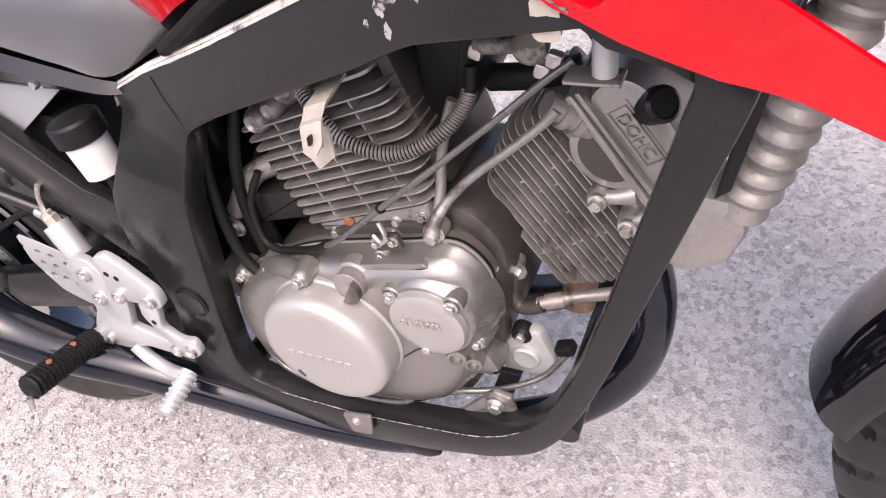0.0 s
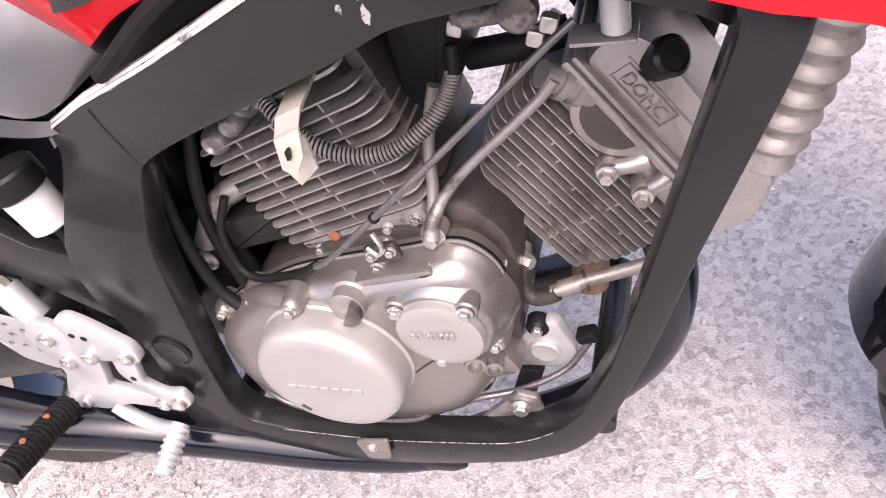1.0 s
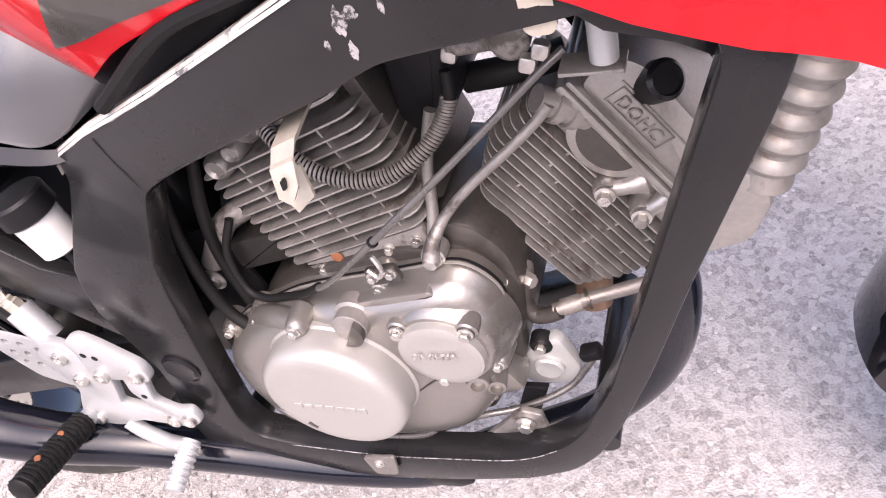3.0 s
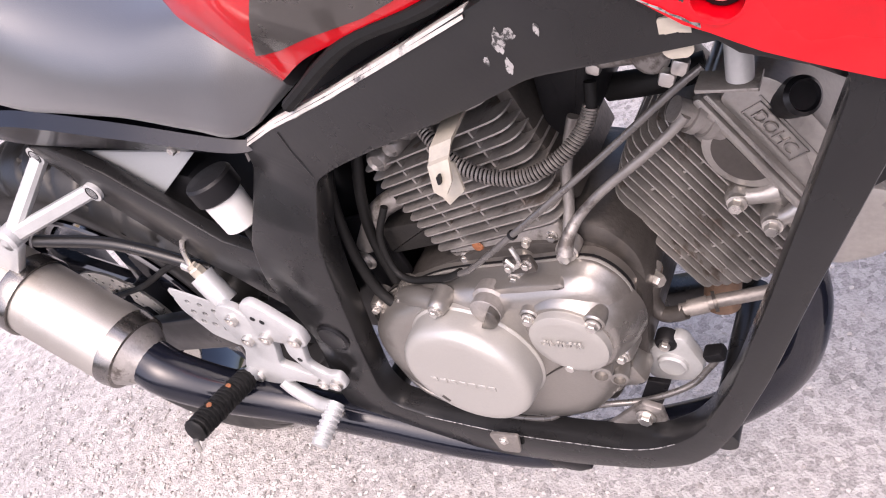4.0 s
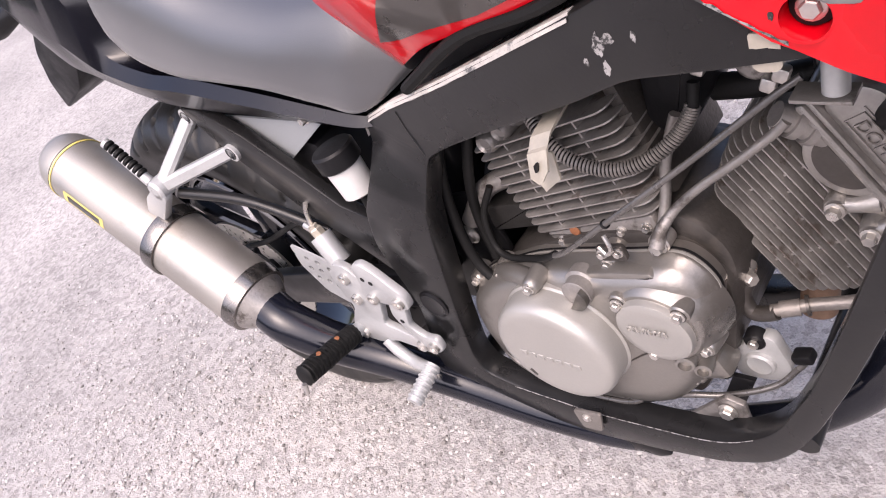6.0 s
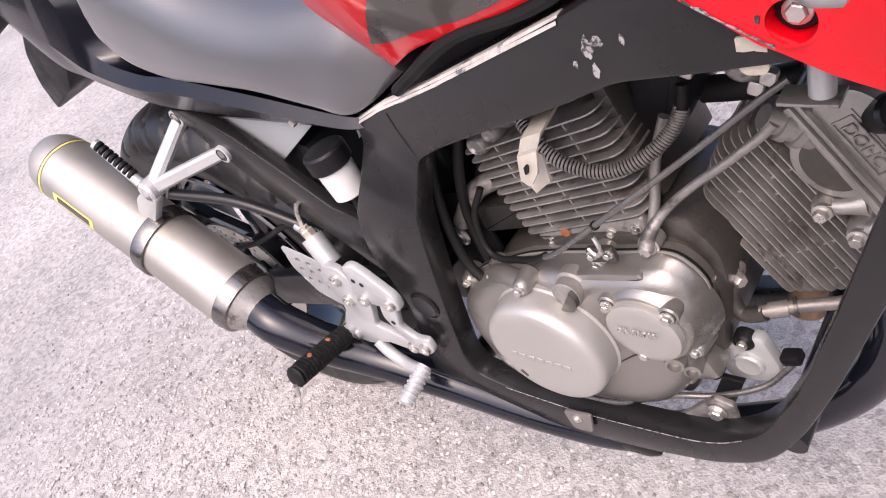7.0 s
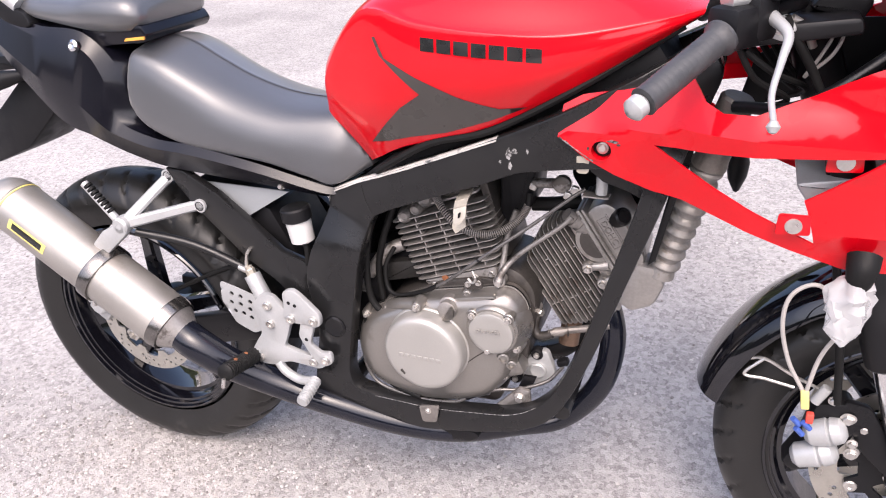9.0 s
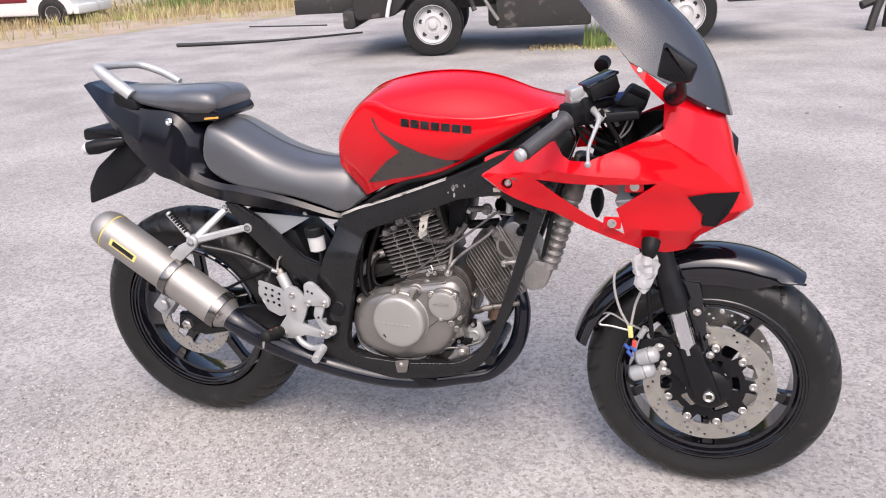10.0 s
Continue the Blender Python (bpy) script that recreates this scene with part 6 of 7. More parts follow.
part("mount_strap", slab([(0.8267, 0.3500), (0.8496, 0.3500), (0.8330, 0.3044), (0.8080, 0.3009)], -0.070, -0.064, 0.001), SATIN_BLACK, em, "black strap above the mount")
part("sensor_wire", tube([(0.528, -0.088, 0.370), (0.531, -0.090, 0.330), (0.552, -0.094, 0.298), (0.600, -0.098, 0.286), (0.655, -0.100, 0.283), (0.710, -0.098, 0.290), (0.739, -0.092, 0.306), (0.7826, -0.090, 0.3251), (0.8166, -0.080, 0.326), (0.8486, -0.070, 0.3344), (0.870, -0.060, 0.343), (0.883, -0.052, 0.357), (0.891, -0.048, 0.367)], 0.0034, 10), CABLE, motorcycle, "black wire run under the engine")
part("wire_connector", box((0.890, -0.044, 0.374), (0.020, 0.016, 0.012), pose(0, 0, 0, 0, -20), 0.003), BLACK_PLASTIC, motorcycle, "black wire connector")
part("wire_clip", tube([(0.728, -0.094, 0.300), (0.750, -0.092, 0.312)], 0.0055, 10, 1), BLACK_PLASTIC, motorcycle)
part("header_flange", lathe([(0, 0.018), (0.045, 0.018), (0.05, 0.014)], (0.885, 0.02, 0.372), (0.1, 0.2, 1), 24), STAINED, motorcycle, "brown stained header flange")
# behind the rear cylinder
part("rear_engine_bolt", lathe([(0, 0.014), (0.006, 0.014), (0.008, 0.010), (0.012, 0.009), (0.013, 0)], (0.520, -0.040, 0.474), RIGHT, 20), STEEL, motorcycle)
part("rear_hose", tube([(0.585, -0.07, 0.660), (0.560, -0.075, 0.600), (0.548, -0.078, 0.530), (0.552, -0.080, 0.470), (0.575, -0.085, 0.445)], 0.0062, 12), RUBBER, motorcycle, "black hose inside the frame")
part("rear_hose", tube([(0.600, -0.05, 0.645), (0.575, -0.055, 0.580), (0.560, -0.055, 0.520), (0.565, -0.060, 0.460)], 0.006, 12), RUBBER, motorcycle, "black hose inside the frame")
part("rear_hose", tube([(0.540, -0.085, 0.43), (0.545, -0.090, 0.36), (0.580, -0.095, 0.305), (0.640, -0.100, 0.286)], 0.006, 12), RUBBER, motorcycle, "black hose inside the frame")
part("starter_motor", tube([(0.555, 0.02, 0.525), (0.625, 0.0, 0.530)], 0.032, 24, 1), SATIN_BLACK, motorcycle, "black starter motor")
# grey ribs coloured near black for the shade they stand in
part("starter_ribs", slab(rounded([(0.560, 0.485), (0.635, 0.505), (0.640, 0.540), (0.565, 0.525)], 0.006), -0.045, 0.05, 0.004), CORE_SHADE, motorcycle)
part("shock_spring", tube([(0.50, 0.02, 0.40), (0.47, 0.02, 0.62)], 0.035, 20, 1), SATIN_BLACK, motorcycle, "black rear shock absorber")
# made-up black plate that fills the see-through gap with darkness
part("rear_shade_plate", slab([(0.475, 0.36), (0.475, 0.66), (0.56, 0.66), (0.56, 0.36)], 0.06, 0.068, 0.002), BLACK_PLASTIC, motorcycle, "added black plate standing for shade inside the rear of the frame")
part("link_arm", tube([(0.535, -0.045, 0.50), (0.570, -0.04, 0.545), (0.600, -0.03, 0.560)], 0.012, 12), ALU_DULL, motorcycle)

part("cable_hook", tube([(0.752, -0.096, 0.560), (0.758, -0.100, 0.548), (0.752, -0.100, 0.540), (0.744, -0.098, 0.546)], 0.0022, 8), STEEL, motorcycle, "small steel hook on the clutch cable")
part("cable_bracket", slab(rounded([(0.735, 0.540), (0.765, 0.546), (0.768, 0.528), (0.738, 0.522)], 0.004), -0.094, -0.088, 0.0015), CASE_DARK, engine)
for p in ((0.742, -0.094, 0.533), (0.760, -0.094, 0.538)):
    hexbolt(p, RIGHT, 0.0055, 0.005, parent=engine)

# added black plate closing the frame behind the engine, in place of deep shade
part("inner_shade_plate", slab(rounded([(0.500, 0.335), (0.505, 0.640), (0.640, 0.690), (0.660, 0.560), (0.620, 0.330)], 0.01), 0.045, 0.055, 0.003), BLACK_PLASTIC, motorcycle, "added black plate standing for the dark behind the engine")
part("engine_mount_plate", slab(rounded([(0.452, 0.350), (0.462, 0.520), (0.560, 0.545), (0.575, 0.460), (0.560, 0.345)], 0.01), -0.045, -0.037, 0.002), SATIN_BLACK, motorcycle, "black engine mount plate")
hexbolt((0.548, -0.0455, 0.505), RIGHT, 0.007, 0.006, parent=motorcycle, name="mount_bolt")

# ---- foot controls ----
HOLES = [(0.287, 0.468), (0.306, 0.464), (0.325, 0.455), (0.283, 0.449), (0.303, 0.447), (0.322, 0.439), (0.288, 0.431), (0.306, 0.428), (0.322, 0.421)]
ring = [[(x + 0.0048 * math.cos(a), z + 0.0048 * math.sin(a)) for a in (2 * math.pi * k / 10 for k in range(10))] for x, z in HOLES]
heel = part("heel_guard", sheet(rounded([(0.266, 0.491), (0.300, 0.482), (0.358, 0.463), (0.348, 0.400), (0.322, 0.388), (0.285, 0.405), (0.262, 0.450)], 0.006), lambda x, z: (x, -0.130, z), ring, 0.008, 0.003), SILVER, motorcycle, "pale drilled alloy heel guard")
PLATE = [(0.340, 0.462), (0.362, 0.486), (0.384, 0.484), (0.404, 0.462), (0.418, 0.440), (0.402, 0.398), (0.392, 0.378), (0.440, 0.366), (0.470, 0.372), (0.478, 0.352), (0.462, 0.340), (0.400, 0.346), (0.360, 0.330), (0.328, 0.330), (0.314, 0.350), (0.330, 0.375), (0.348, 0.400)]
rs = part("footrest_plate", slab(rounded(PLATE, 0.008), -0.142, -0.131, 0.002), SILVER, motorcycle, "silver alloy footrest hanger")
part("upper_arm", slab(rounded([(0.412, 0.500), (0.432, 0.508), (0.448, 0.498), (0.484, 0.462), (0.482, 0.440), (0.466, 0.434), (0.454, 0.440), (0.440, 0.438), (0.418, 0.438), (0.405, 0.448), (0.412, 0.470)], 0.009), -0.150, -0.138, 0.0025), SILVER, rs)
part("rear_arm", slab(rounded([(0.440, 0.446), (0.468, 0.440), (0.452, 0.396), (0.470, 0.380), (0.492, 0.384), (0.494, 0.362), (0.478, 0.350), (0.460, 0.356), (0.444, 0.380), (0.430, 0.410)], 0.008), -0.146, -0.136, 0.0025), SILVER, rs)
for p in ((0.372, -0.142, 0.462), (0.372, -0.142, 0.424), (0.424, -0.150, 0.447), (0.470, -0.150, 0.450), (0.452, -0.142, 0.356), (0.480, -0.146, 0.366), (0.336, -0.142, 0.345)):
    part("socket_bolt", lathe([(0, 0.0085), (0.005, 0.0085), (0.006, 0.007), (0.0055, 0.0045), (0.003, 0.004), (0.003, 0)], p, RIGHT, 18), STEEL, rs)
# black discs on the uncut arms stand for dark drillings
for x, z in ((0.424, 0.480), (0.436, 0.476), (0.446, 0.405)):
    part("hole_shade", lathe([(0, 0.0035), (0.0006, 0.0033), (0.0006, 0)], (x, -0.1502 if z > 0.44 else -0.1462, z), RIGHT, 12), BLACK_PLASTIC, rs)
P0, P1 = Vector((0.328, -0.140, 0.350)), Vector((0.345, -0.262, 0.390))
P1 = P0 + (P1 - P0) * 0.98
peg = part("footpeg", tube([P0, P0.lerp(P1, 0.25)], 0.011, 14, 1), SILVER, motorcycle, "rider footpeg with knurled black rubber")
pd = (P1 - P0).normalized()
prof = [(0.018, 0.010)]
for k in range(16):
    prof += [(0.019 + 0.0062 * k, 0.0162), (0.0225 + 0.0062 * k, 0.0162), (0.0235 + 0.0062 * k, 0.0142), (0.0248 + 0.0062 * k, 0.0142)]
prof += [(0.121, 0.0158), (0.123, 0.012), (0.123, 0)]
bm = lathe(prof, P0, pd, 28)
u, v = basis(pd)
for vert in bm.verts:
    q = vert.co - P0
    a = math.atan2(q.dot(v), q.dot(u))
    r = q - pd * q.dot(pd)
    if r.length > 0.013:
        vert.co -= r.normalized() * (0.0014 if int((a + math.pi) / (2 * math.pi) * 28) % 2 else 0.0)
part("peg_rubber", bm, RUBBER, peg, "knurled black rubber peg cover")
for k in (0.25, 0.62):
    part("rust_rivet", lathe([(0, 0.004), (0.001, 0.0035), (0.0015, 0)], P0.lerp(P1, 0.18 + k * 0.8) + Vector((0.004, 0.0, 0.0158)), (0.2, 0, 1), 10), RUST, peg)
part("peg_feeler", tube([P1 + Vector((0, -0.002, -0.010)), P1 + Vector((-0.002, -0.006, -0.026))], 0.0035, 10, 1), STEEL, peg)
ped = part("brake_pedal", tube([(0.372, -0.140, 0.338), (0.386, -0.142, 0.322), (0.415, -0.146, 0.312), (0.448, -0.152, 0.318)], 0.0085, 14, 5), SILVER, motorcycle, "silver brake pedal")
bm = bmesh.new()
Q0, Q1 = Vector((0.452, -0.146, 0.318)), Vector((0.452, -0.200, 0.306))
add_tube(bm, [Q0, Q1], 0.0105, 14, 1)
toe = part("pedal_tip", fix(bm), SILVER, ped, "ribbed pedal toe piece")
for k in range(7):
    part("toe_rib", lathe([(-0.0015, 0.0105), (-0.001, 0.0122), (0.001, 0.0122), (0.0015, 0.0105)], Q0.lerp(Q1, (k + 0.7) / 7.6), Q1 - Q0, 14), SILVER, ped)
# rear brake master cylinder
mcy = part("rear_master_cylinder", tube([(0.352, -0.122, 0.468), (0.338, -0.118, 0.492), (0.330, -0.115, 0.506)], 0.015, 16, 3), SILVER, motorcycle, "silver rear brake master cylinder")
part("banjo", lathe([(0, 0.009), (0.012, 0.009), (0.014, 0.007), (0.018, 0.007)], (0.330, -0.115, 0.505), (-0.3, 0, 1), 6), CREAM, mcy)
part("hose_union", tube([(0.332, -0.113, 0.510), (0.315, -0.112, 0.512), (0.302, -0.110, 0.515)], 0.006, 12, 3), STEEL, mcy)
part("brake_line", tube([(0.302, -0.110, 0.515), (0.270, -0.100, 0.505), (0.20, -0.085, 0.47), (0.10, -0.08, 0.42), (0.0, -0.085, 0.39)], 0.0045, 10), RUBBER, mcy)
part("hose_clamp", tube([(0.318, -0.113, 0.512), (0.322, -0.110, 0.540), (0.330, -0.108, 0.555)], 0.0032, 8), STEEL, mcy)
res = part("brake_reservoir", lathe([(0, 0.0), (0.001, 0.012), (0.006, 0.021), (0.045, 0.0225), (0.046, 0.0)], (0.440, -0.096, 0.574), (-0.12, 0, 1), 28), WHITE_PLASTIC, motorcycle, "white translucent brake fluid pot with a black cap")
part("reservoir_cap", lathe([(0.045, 0.024), (0.047, 0.0265), (0.066, 0.0265), (0.069, 0.024), (0.069, 0.0)], (0.440, -0.096, 0.574), (-0.12, 0, 1), 28), BLACK_PLASTIC, res, "black screw cap")
part("reservoir_spout", tube([(0.446, -0.100, 0.576), (0.448, -0.102, 0.556), (0.440, -0.100, 0.530), (0.40, -0.09, 0.50)], 0.0055, 10), RUBBER, res)
# passenger footrest
H = Vector((0.104, -0.165, 0.604))
pf = part("passenger_footrest", lathe([(-0.014, 0.013), (-0.012, 0.0165), (0.006, 0.0165), (0.010, 0.013), (0.010, 0.006), (0.004, 0.006), (0.004, 0)], H, RIGHT, 24), SILVER, motorcycle, "silver V-shaped passenger footrest bracket")
for end in (Vector((0.241, -0.102, 0.631)), Vector((0.178, -0.096, 0.682))):
    d = (end - H).normalized()
    side = d.cross(RIGHT).normalized()
    dep = side.cross(d).normalized()
    rings = []
    for t in (0.0, 0.5, 1.0):
        c = H.lerp(end, t) + Vector((0, 0.004, 0))
        w = 0.0100 - 0.001 * t
        rings.append([c + side * a * w + dep * b * 0.0085 for a, b in ((-1, -0.5), (-0.6, -1), (0.6, -1), (1, -0.5), (1, 0.5), (0.6, 1), (-0.6, 1), (-1, 0.5))])
    bm = bmesh.new()
    add_rings(bm, rings)
    add_lathe(bm, [(-0.009, 0.0125), (0.009, 0.0125), (0.0095, 0.011)], end, RIGHT, 20)
    part("arm", fix(bm), SILVER, pf)
    part("arm_bolt", lathe([(0.0095, 0.009), (0.0105, 0.0085), (0.008, 0.006), (0.008, 0.0)], end, RIGHT, 18), BLACK_PLASTIC, pf)
T = Vector((0.038, -0.163, 0.679))
bm = bmesh.new()
add_tube(bm, [H + Vector((-0.008, -0.002, 0.012)), T], 0.0075, 12, 1)
pg = part("passenger_peg", fix(bm), SILVER, pf, "folded passenger footpeg")
for k in range(8):
    c = H.lerp(T, 0.30 + 0.085 * k) + Vector((0.003, -0.001, 0.004))
    part("rubber_rib", lathe([(-0.0035, 0.006), (-0.002, 0.0082), (0.002, 0.0082), (0.0035, 0.006)], c, T - H, 14), RUBBER, pg)
part("clamp_bracket", slab(rounded([(0.028, 0.560), (0.060, 0.590), (0.112, 0.615), (0.118, 0.590), (0.080, 0.560), (0.050, 0.535)], 0.006), -0.175, -0.160, 0.003), SILVER, pf)
part("hanger_strap", tube([(0.118, -0.150, 0.585), (0.22, -0.12, 0.555), (0.33, -0.10, 0.50)], 0.008, 10), FRAME_BLACK, pf)
# muffler decal plate
q = []
bm = bmesh.new()
rows = []
for i in range(9):
    a = radians(-11 + 22 * i / 8)
    nrm = Vector((0.10, -0.97, 0.16)).normalized()
    nrm = (nrm - MA * nrm.dot(MA)).normalized()
    tng = MA.cross(nrm)
    rows.append([M0 + MA * h + (nrm * math.cos(a) + tng * math.sin(a)) * 0.0612 * 0.87 for h in (0.262, 0.31, 0.352)])
add_rings(bm, rows, closed=False)
part("muffler_decal", bm, YELLOW, muffler, "faded yellow and black decal")
bm = bmesh.new()
rows = []
for i in range(5):
    a = radians(-7 + 14 * i / 4)
    rows.append([M0 + MA * h + (nrm * math.cos(a) + tng * math.sin(a)) * 0.0616 * 0.87 for h in (0.270, 0.31, 0.343)])
add_rings(bm, rows, closed=False)
part("decal_bar", bm, BLACK_INK, muffler, "black bar across the decal")

# ---- the yard behind ----
WHITE_PAINT = surf("white_vehicle_paint", (0.78, 0.78, 0.77), 0.35, 0, 0.05, 3, 60, 0.02, 0.4, spots=(0.6, 0.57, 0.52), spot_scale=3, spot_at=0.64)
CHASSIS = surf("dirty_black_chassis", (0.025, 0.024, 0.023), 0.7, 0, 0.3, 6, 60, 0.2, spots=(0.09, 0.08, 0.07), spot_scale=5, spot_at=0.58)
DRY_GRASS = surf("dry_grass", (0.392, 0.315, 0.168), 0.8, 0, 0.3, 2, 20, 0.0, spots=(0.36, 0.38, 0.14), spot_scale=0.5, spot_at=0.55)
DIRT = surf("dry_dirt", (0.336, 0.272, 0.208), 0.95, 0, 0.2, 2, 40, 0.3, spots=(0.28, 0.25, 0.14), spot_scale=1.2, spot_at=0.52)
GREEN = surf("shrub_leaves", (0.17, 0.24, 0.07), 0.7, 0, 0.4, 4, 30, 0.0, spots=(0.20, 0.22, 0.06), spot_scale=2.0, spot_at=0.55)
MAROON = surf("maroon_paint", (0.16, 0.02, 0.03), 0.4, 0, 0.2, 4, 40, 0.02)
RIM_PAINT = surf("dull_rim_paint", (0.50, 0.50, 0.50), 0.5, 0, 0.12, 8, 60, 0.05, spots=(0.30, 0.28, 0.26), spot_scale=10, spot_at=0.62)
HOSE_BLACK = surf("black_pipe_plastic", (0.02, 0.02, 0.02), 0.5, 0, 0.2, 10, 80, 0.1)


def road_wheel(name, parent, c, axis, R, w):
    """A truck wheel with a pressed steel rim."""
    t = part(name, ring_lathe([(-w, R * 0.58), (-w * 1.05, R * 0.80), (-w * 0.95, R * 0.95), (-w * 0.6, R), (w * 0.6, R), (w * 0.95, R * 0.95), (w * 1.05, R * 0.80), (w, R * 0.58)], c, axis, 48), TYRE, parent, "black truck tyre")
    part("rim", lathe([(-w * 0.5, R * 0.585), (w * 0.98, R * 0.63), (w * 1.04, R * 0.62), (w * 0.95, R * 0.57), (w * 0.50, R * 0.54), (w * 0.40, R * 0.50), (w * 0.62, R * 0.32), (w * 0.66, R * 0.26), (w * 0.50, R * 0.24), (w * 0.50, 0)], c, axis, 40), RIM_PAINT, t, "pale grey steel rim with round holes")
    u, v = basis(axis)
    a = Vector(axis).normalized()
    # dark discs on the solid rim stand for the shade in its holes
    for k in range(6):
        ang = 2 * math.pi * k / 6
        p = Vector(c) + a * w * 0.515 + (u * math.cos(ang) + v * math.sin(ang)) * R * 0.41
        part("rim_hole_shade", lathe([(-0.012, R * 0.075), (0.006, R * 0.072), (0.003, R * 0.05), (0.003, 0)], p, a, 14), CHASSIS, t)
    part("hub", lathe([(w * 0.5, R * 0.15), (w * 0.85, R * 0.13), (w * 0.90, R * 0.09), (w * 0.90, 0)], c, axis, 20), RIM_PAINT, t)
    return t


truck = new("flatbed_truck")
truck.matrix_world = pose(-1.67, 7.34, 0, 0, 0, 13.0)
tagged(truck, "dark flatbed truck with white steel wheels parked in the yard", "truck")
for x in (0.0, 3.02):
    for y, s in ((0.10, -1), (1.65, 1)):
        road_wheel("wheel", truck, (x, y, 0.375), (0, s, 0), 0.375, 0.10)
part("chassis_rail", box((1.3, 0.45, 0.62), (6.2, 0.08, 0.18), None, 0.01), CHASSIS, truck)
part("chassis_rail", box((1.3, 1.30, 0.62), (6.2, 0.08, 0.18), None, 0.01), CHASSIS, truck)
part("tool_box", box((1.35, 0.30, 0.50), (1.15, 0.45, 0.42), None, 0.03), CHASSIS, truck, "black side tool box")
part("fuel_tank", box((0.85, 0.45, 0.44), (0.35, 0.4, 0.28), None, 0.05), CHASSIS, truck)
part("bed", box((2.0, 0.88, 0.98), (4.4, 2.0, 0.12), None, 0.02), CHASSIS, truck, "dark flat bed")
part("bed_side", box((2.0, -0.13, 1.18), (4.4, 0.04, 0.32), None, 0.01), CHASSIS, truck)
part("cab", slab(rounded([(-0.95, 0.46), (-1.0, 1.15), (-0.75, 1.75), (-0.40, 2.05), (-0.30, 2.05), (-0.28, 0.70), (0.0, 0.95), (0.30, 0.70), (-0.42, 0.50)][:6] + [(-0.44, 0.50)], 0.08), -0.05, 1.80, 0.04), CHASSIS, truck, "dark truck cab")
part("cab_back", slab(rounded([(-0.30, 0.85), (-0.30, 2.05), (0.40, 2.02), (0.45, 0.85)], 0.08), -0.05, 1.80, 0.04), CHASSIS, truck)
part("front_bumper", box((-1.02, 0.88, 0.48), (0.16, 1.85, 0.22), None, 0.04), CHASSIS, truck)
part("mudguard", tube([(0.52, 0.0, 0.52), (0.39, 0.0, 0.80), (0, 0.0, 0.86)], 0.03, 10, 5), CHASSIS, truck)
part("step_bar", tube([(-0.54, -0.09, 0.50), (-0.50, -0.09, 0.66), (-0.42, -0.08, 0.90)], 0.024, 10, 4), WHITE_PAINT, truck, "white tubular step bar")
part("wheel_guard_bar", tube([(0.50, -0.02, 0.92), (0.66, -0.02, 0.62), (0.80, 0.05, 0.40)], 0.022, 10, 4), STEEL, truck, "pale steel step bar")
part("rear_panel", box((4.05, -0.06, 0.72), (0.75, 0.05, 0.24), None, 0.01), WHITE_PAINT, truck, "white number panel without marking")
part("under_run_bar", box((4.05, -0.04, 0.54), (1.15, 0.08, 0.09), None, 0.02), CHASSIS, truck)
part("axle", tube([(0, 0.1, 0.375), (0, 1.65, 0.375)], 0.05, 12, 1), CHASSIS, truck)
part("axle", tube([(3.02, 0.1, 0.375), (3.02, 1.65, 0.375)], 0.06, 12, 1), CHASSIS, truck)

van = new("white_van")
van.matrix_world = pose(-13.22, 11.74, 0, 0, 0, 13)
tagged(van, "white work van with a red side marking on the verge", "van")
part("body", slab(rounded([(-2.6, 0.26), (-2.7, 1.1), (-2.2, 1.8), (1.75, 1.85), (1.82, 0.24)], 0.10), 0.0, 1.5, 0.05), WHITE_PAINT, van, "white sheet-metal body")
part("bumper", box((1.88, 0.75, 0.34), (0.14, 1.50, 0.20), None, 0.04), WHITE_PAINT, van)
part("tailgate", box((1.815, 0.75, 1.0), (0.03, 1.20, 0.90), None, 0.01), WHITE_PAINT, van)
part("side_window", box((-0.2, -0.004, 1.35), (2.2, 0.02, 0.45), None, 0.004), SMOKE, van)
part("side_marking", box((0.35, -0.003, 0.66), (0.95, 0.016, 0.26), None, 0.006), MAROON, van, "dark red side marking")
part("tail_light", box((1.80, 0.06, 0.85), (0.06, 0.10, 0.34), None, 0.008), RED, van, "red tail light")
part("underside", box((-0.4, 0.75, 0.26), (4.0, 1.3, 0.12), None, 0.03), CHASSIS, van)
for x in (-1.0, 1.35):
    # flat dark disc on the closed body side, painting the arch's shade
    part("wheel_arch_shade", lathe([(-0.004, 0.33), (0.004, 0.33), (0.004, 0.0)], (x, 0.0, 0.28), (0, -1, 0), 24), CHASSIS, van)
    road_wheel("wheel", van, (x, 0.08, 0.27), (0, -1, 0), 0.27, 0.09)
    road_wheel("wheel", van, (x, 1.42, 0.27), (0, 1, 0), 0.27, 0.09)

pipe = part("black_pipe", tube([(-6.22, 8.46, 0.03), (-5.46, 8.66, 0.03), (-4.70, 9.04, 0.02), (-3.70, 9.86, 0.02)], 0.025, 10, 5, radii=[0.030, 0.026, 0.020, 0.014]), HOSE_BLACK, None)
tagged(pipe, "long black plastic pipe lying on the ground", "pipe")
rod = part("thin_rod", tube([(-6.55, 11.15, 0.012), (-5.8, 11.13, 0.012), (-4.95, 11.16, 0.012)], 0.012, 8, 2), HOSE_BLACK, None)
tagged(rod, "thin dark rod lying on the ground", "rod")
scrap = new("scrap_frame")
scrap.matrix_world = pose(3.5, 9.3, 0, 0, 0, 15)
tagged(scrap, "dark rusty scrap metal frame standing on the yard", "scrap metal")
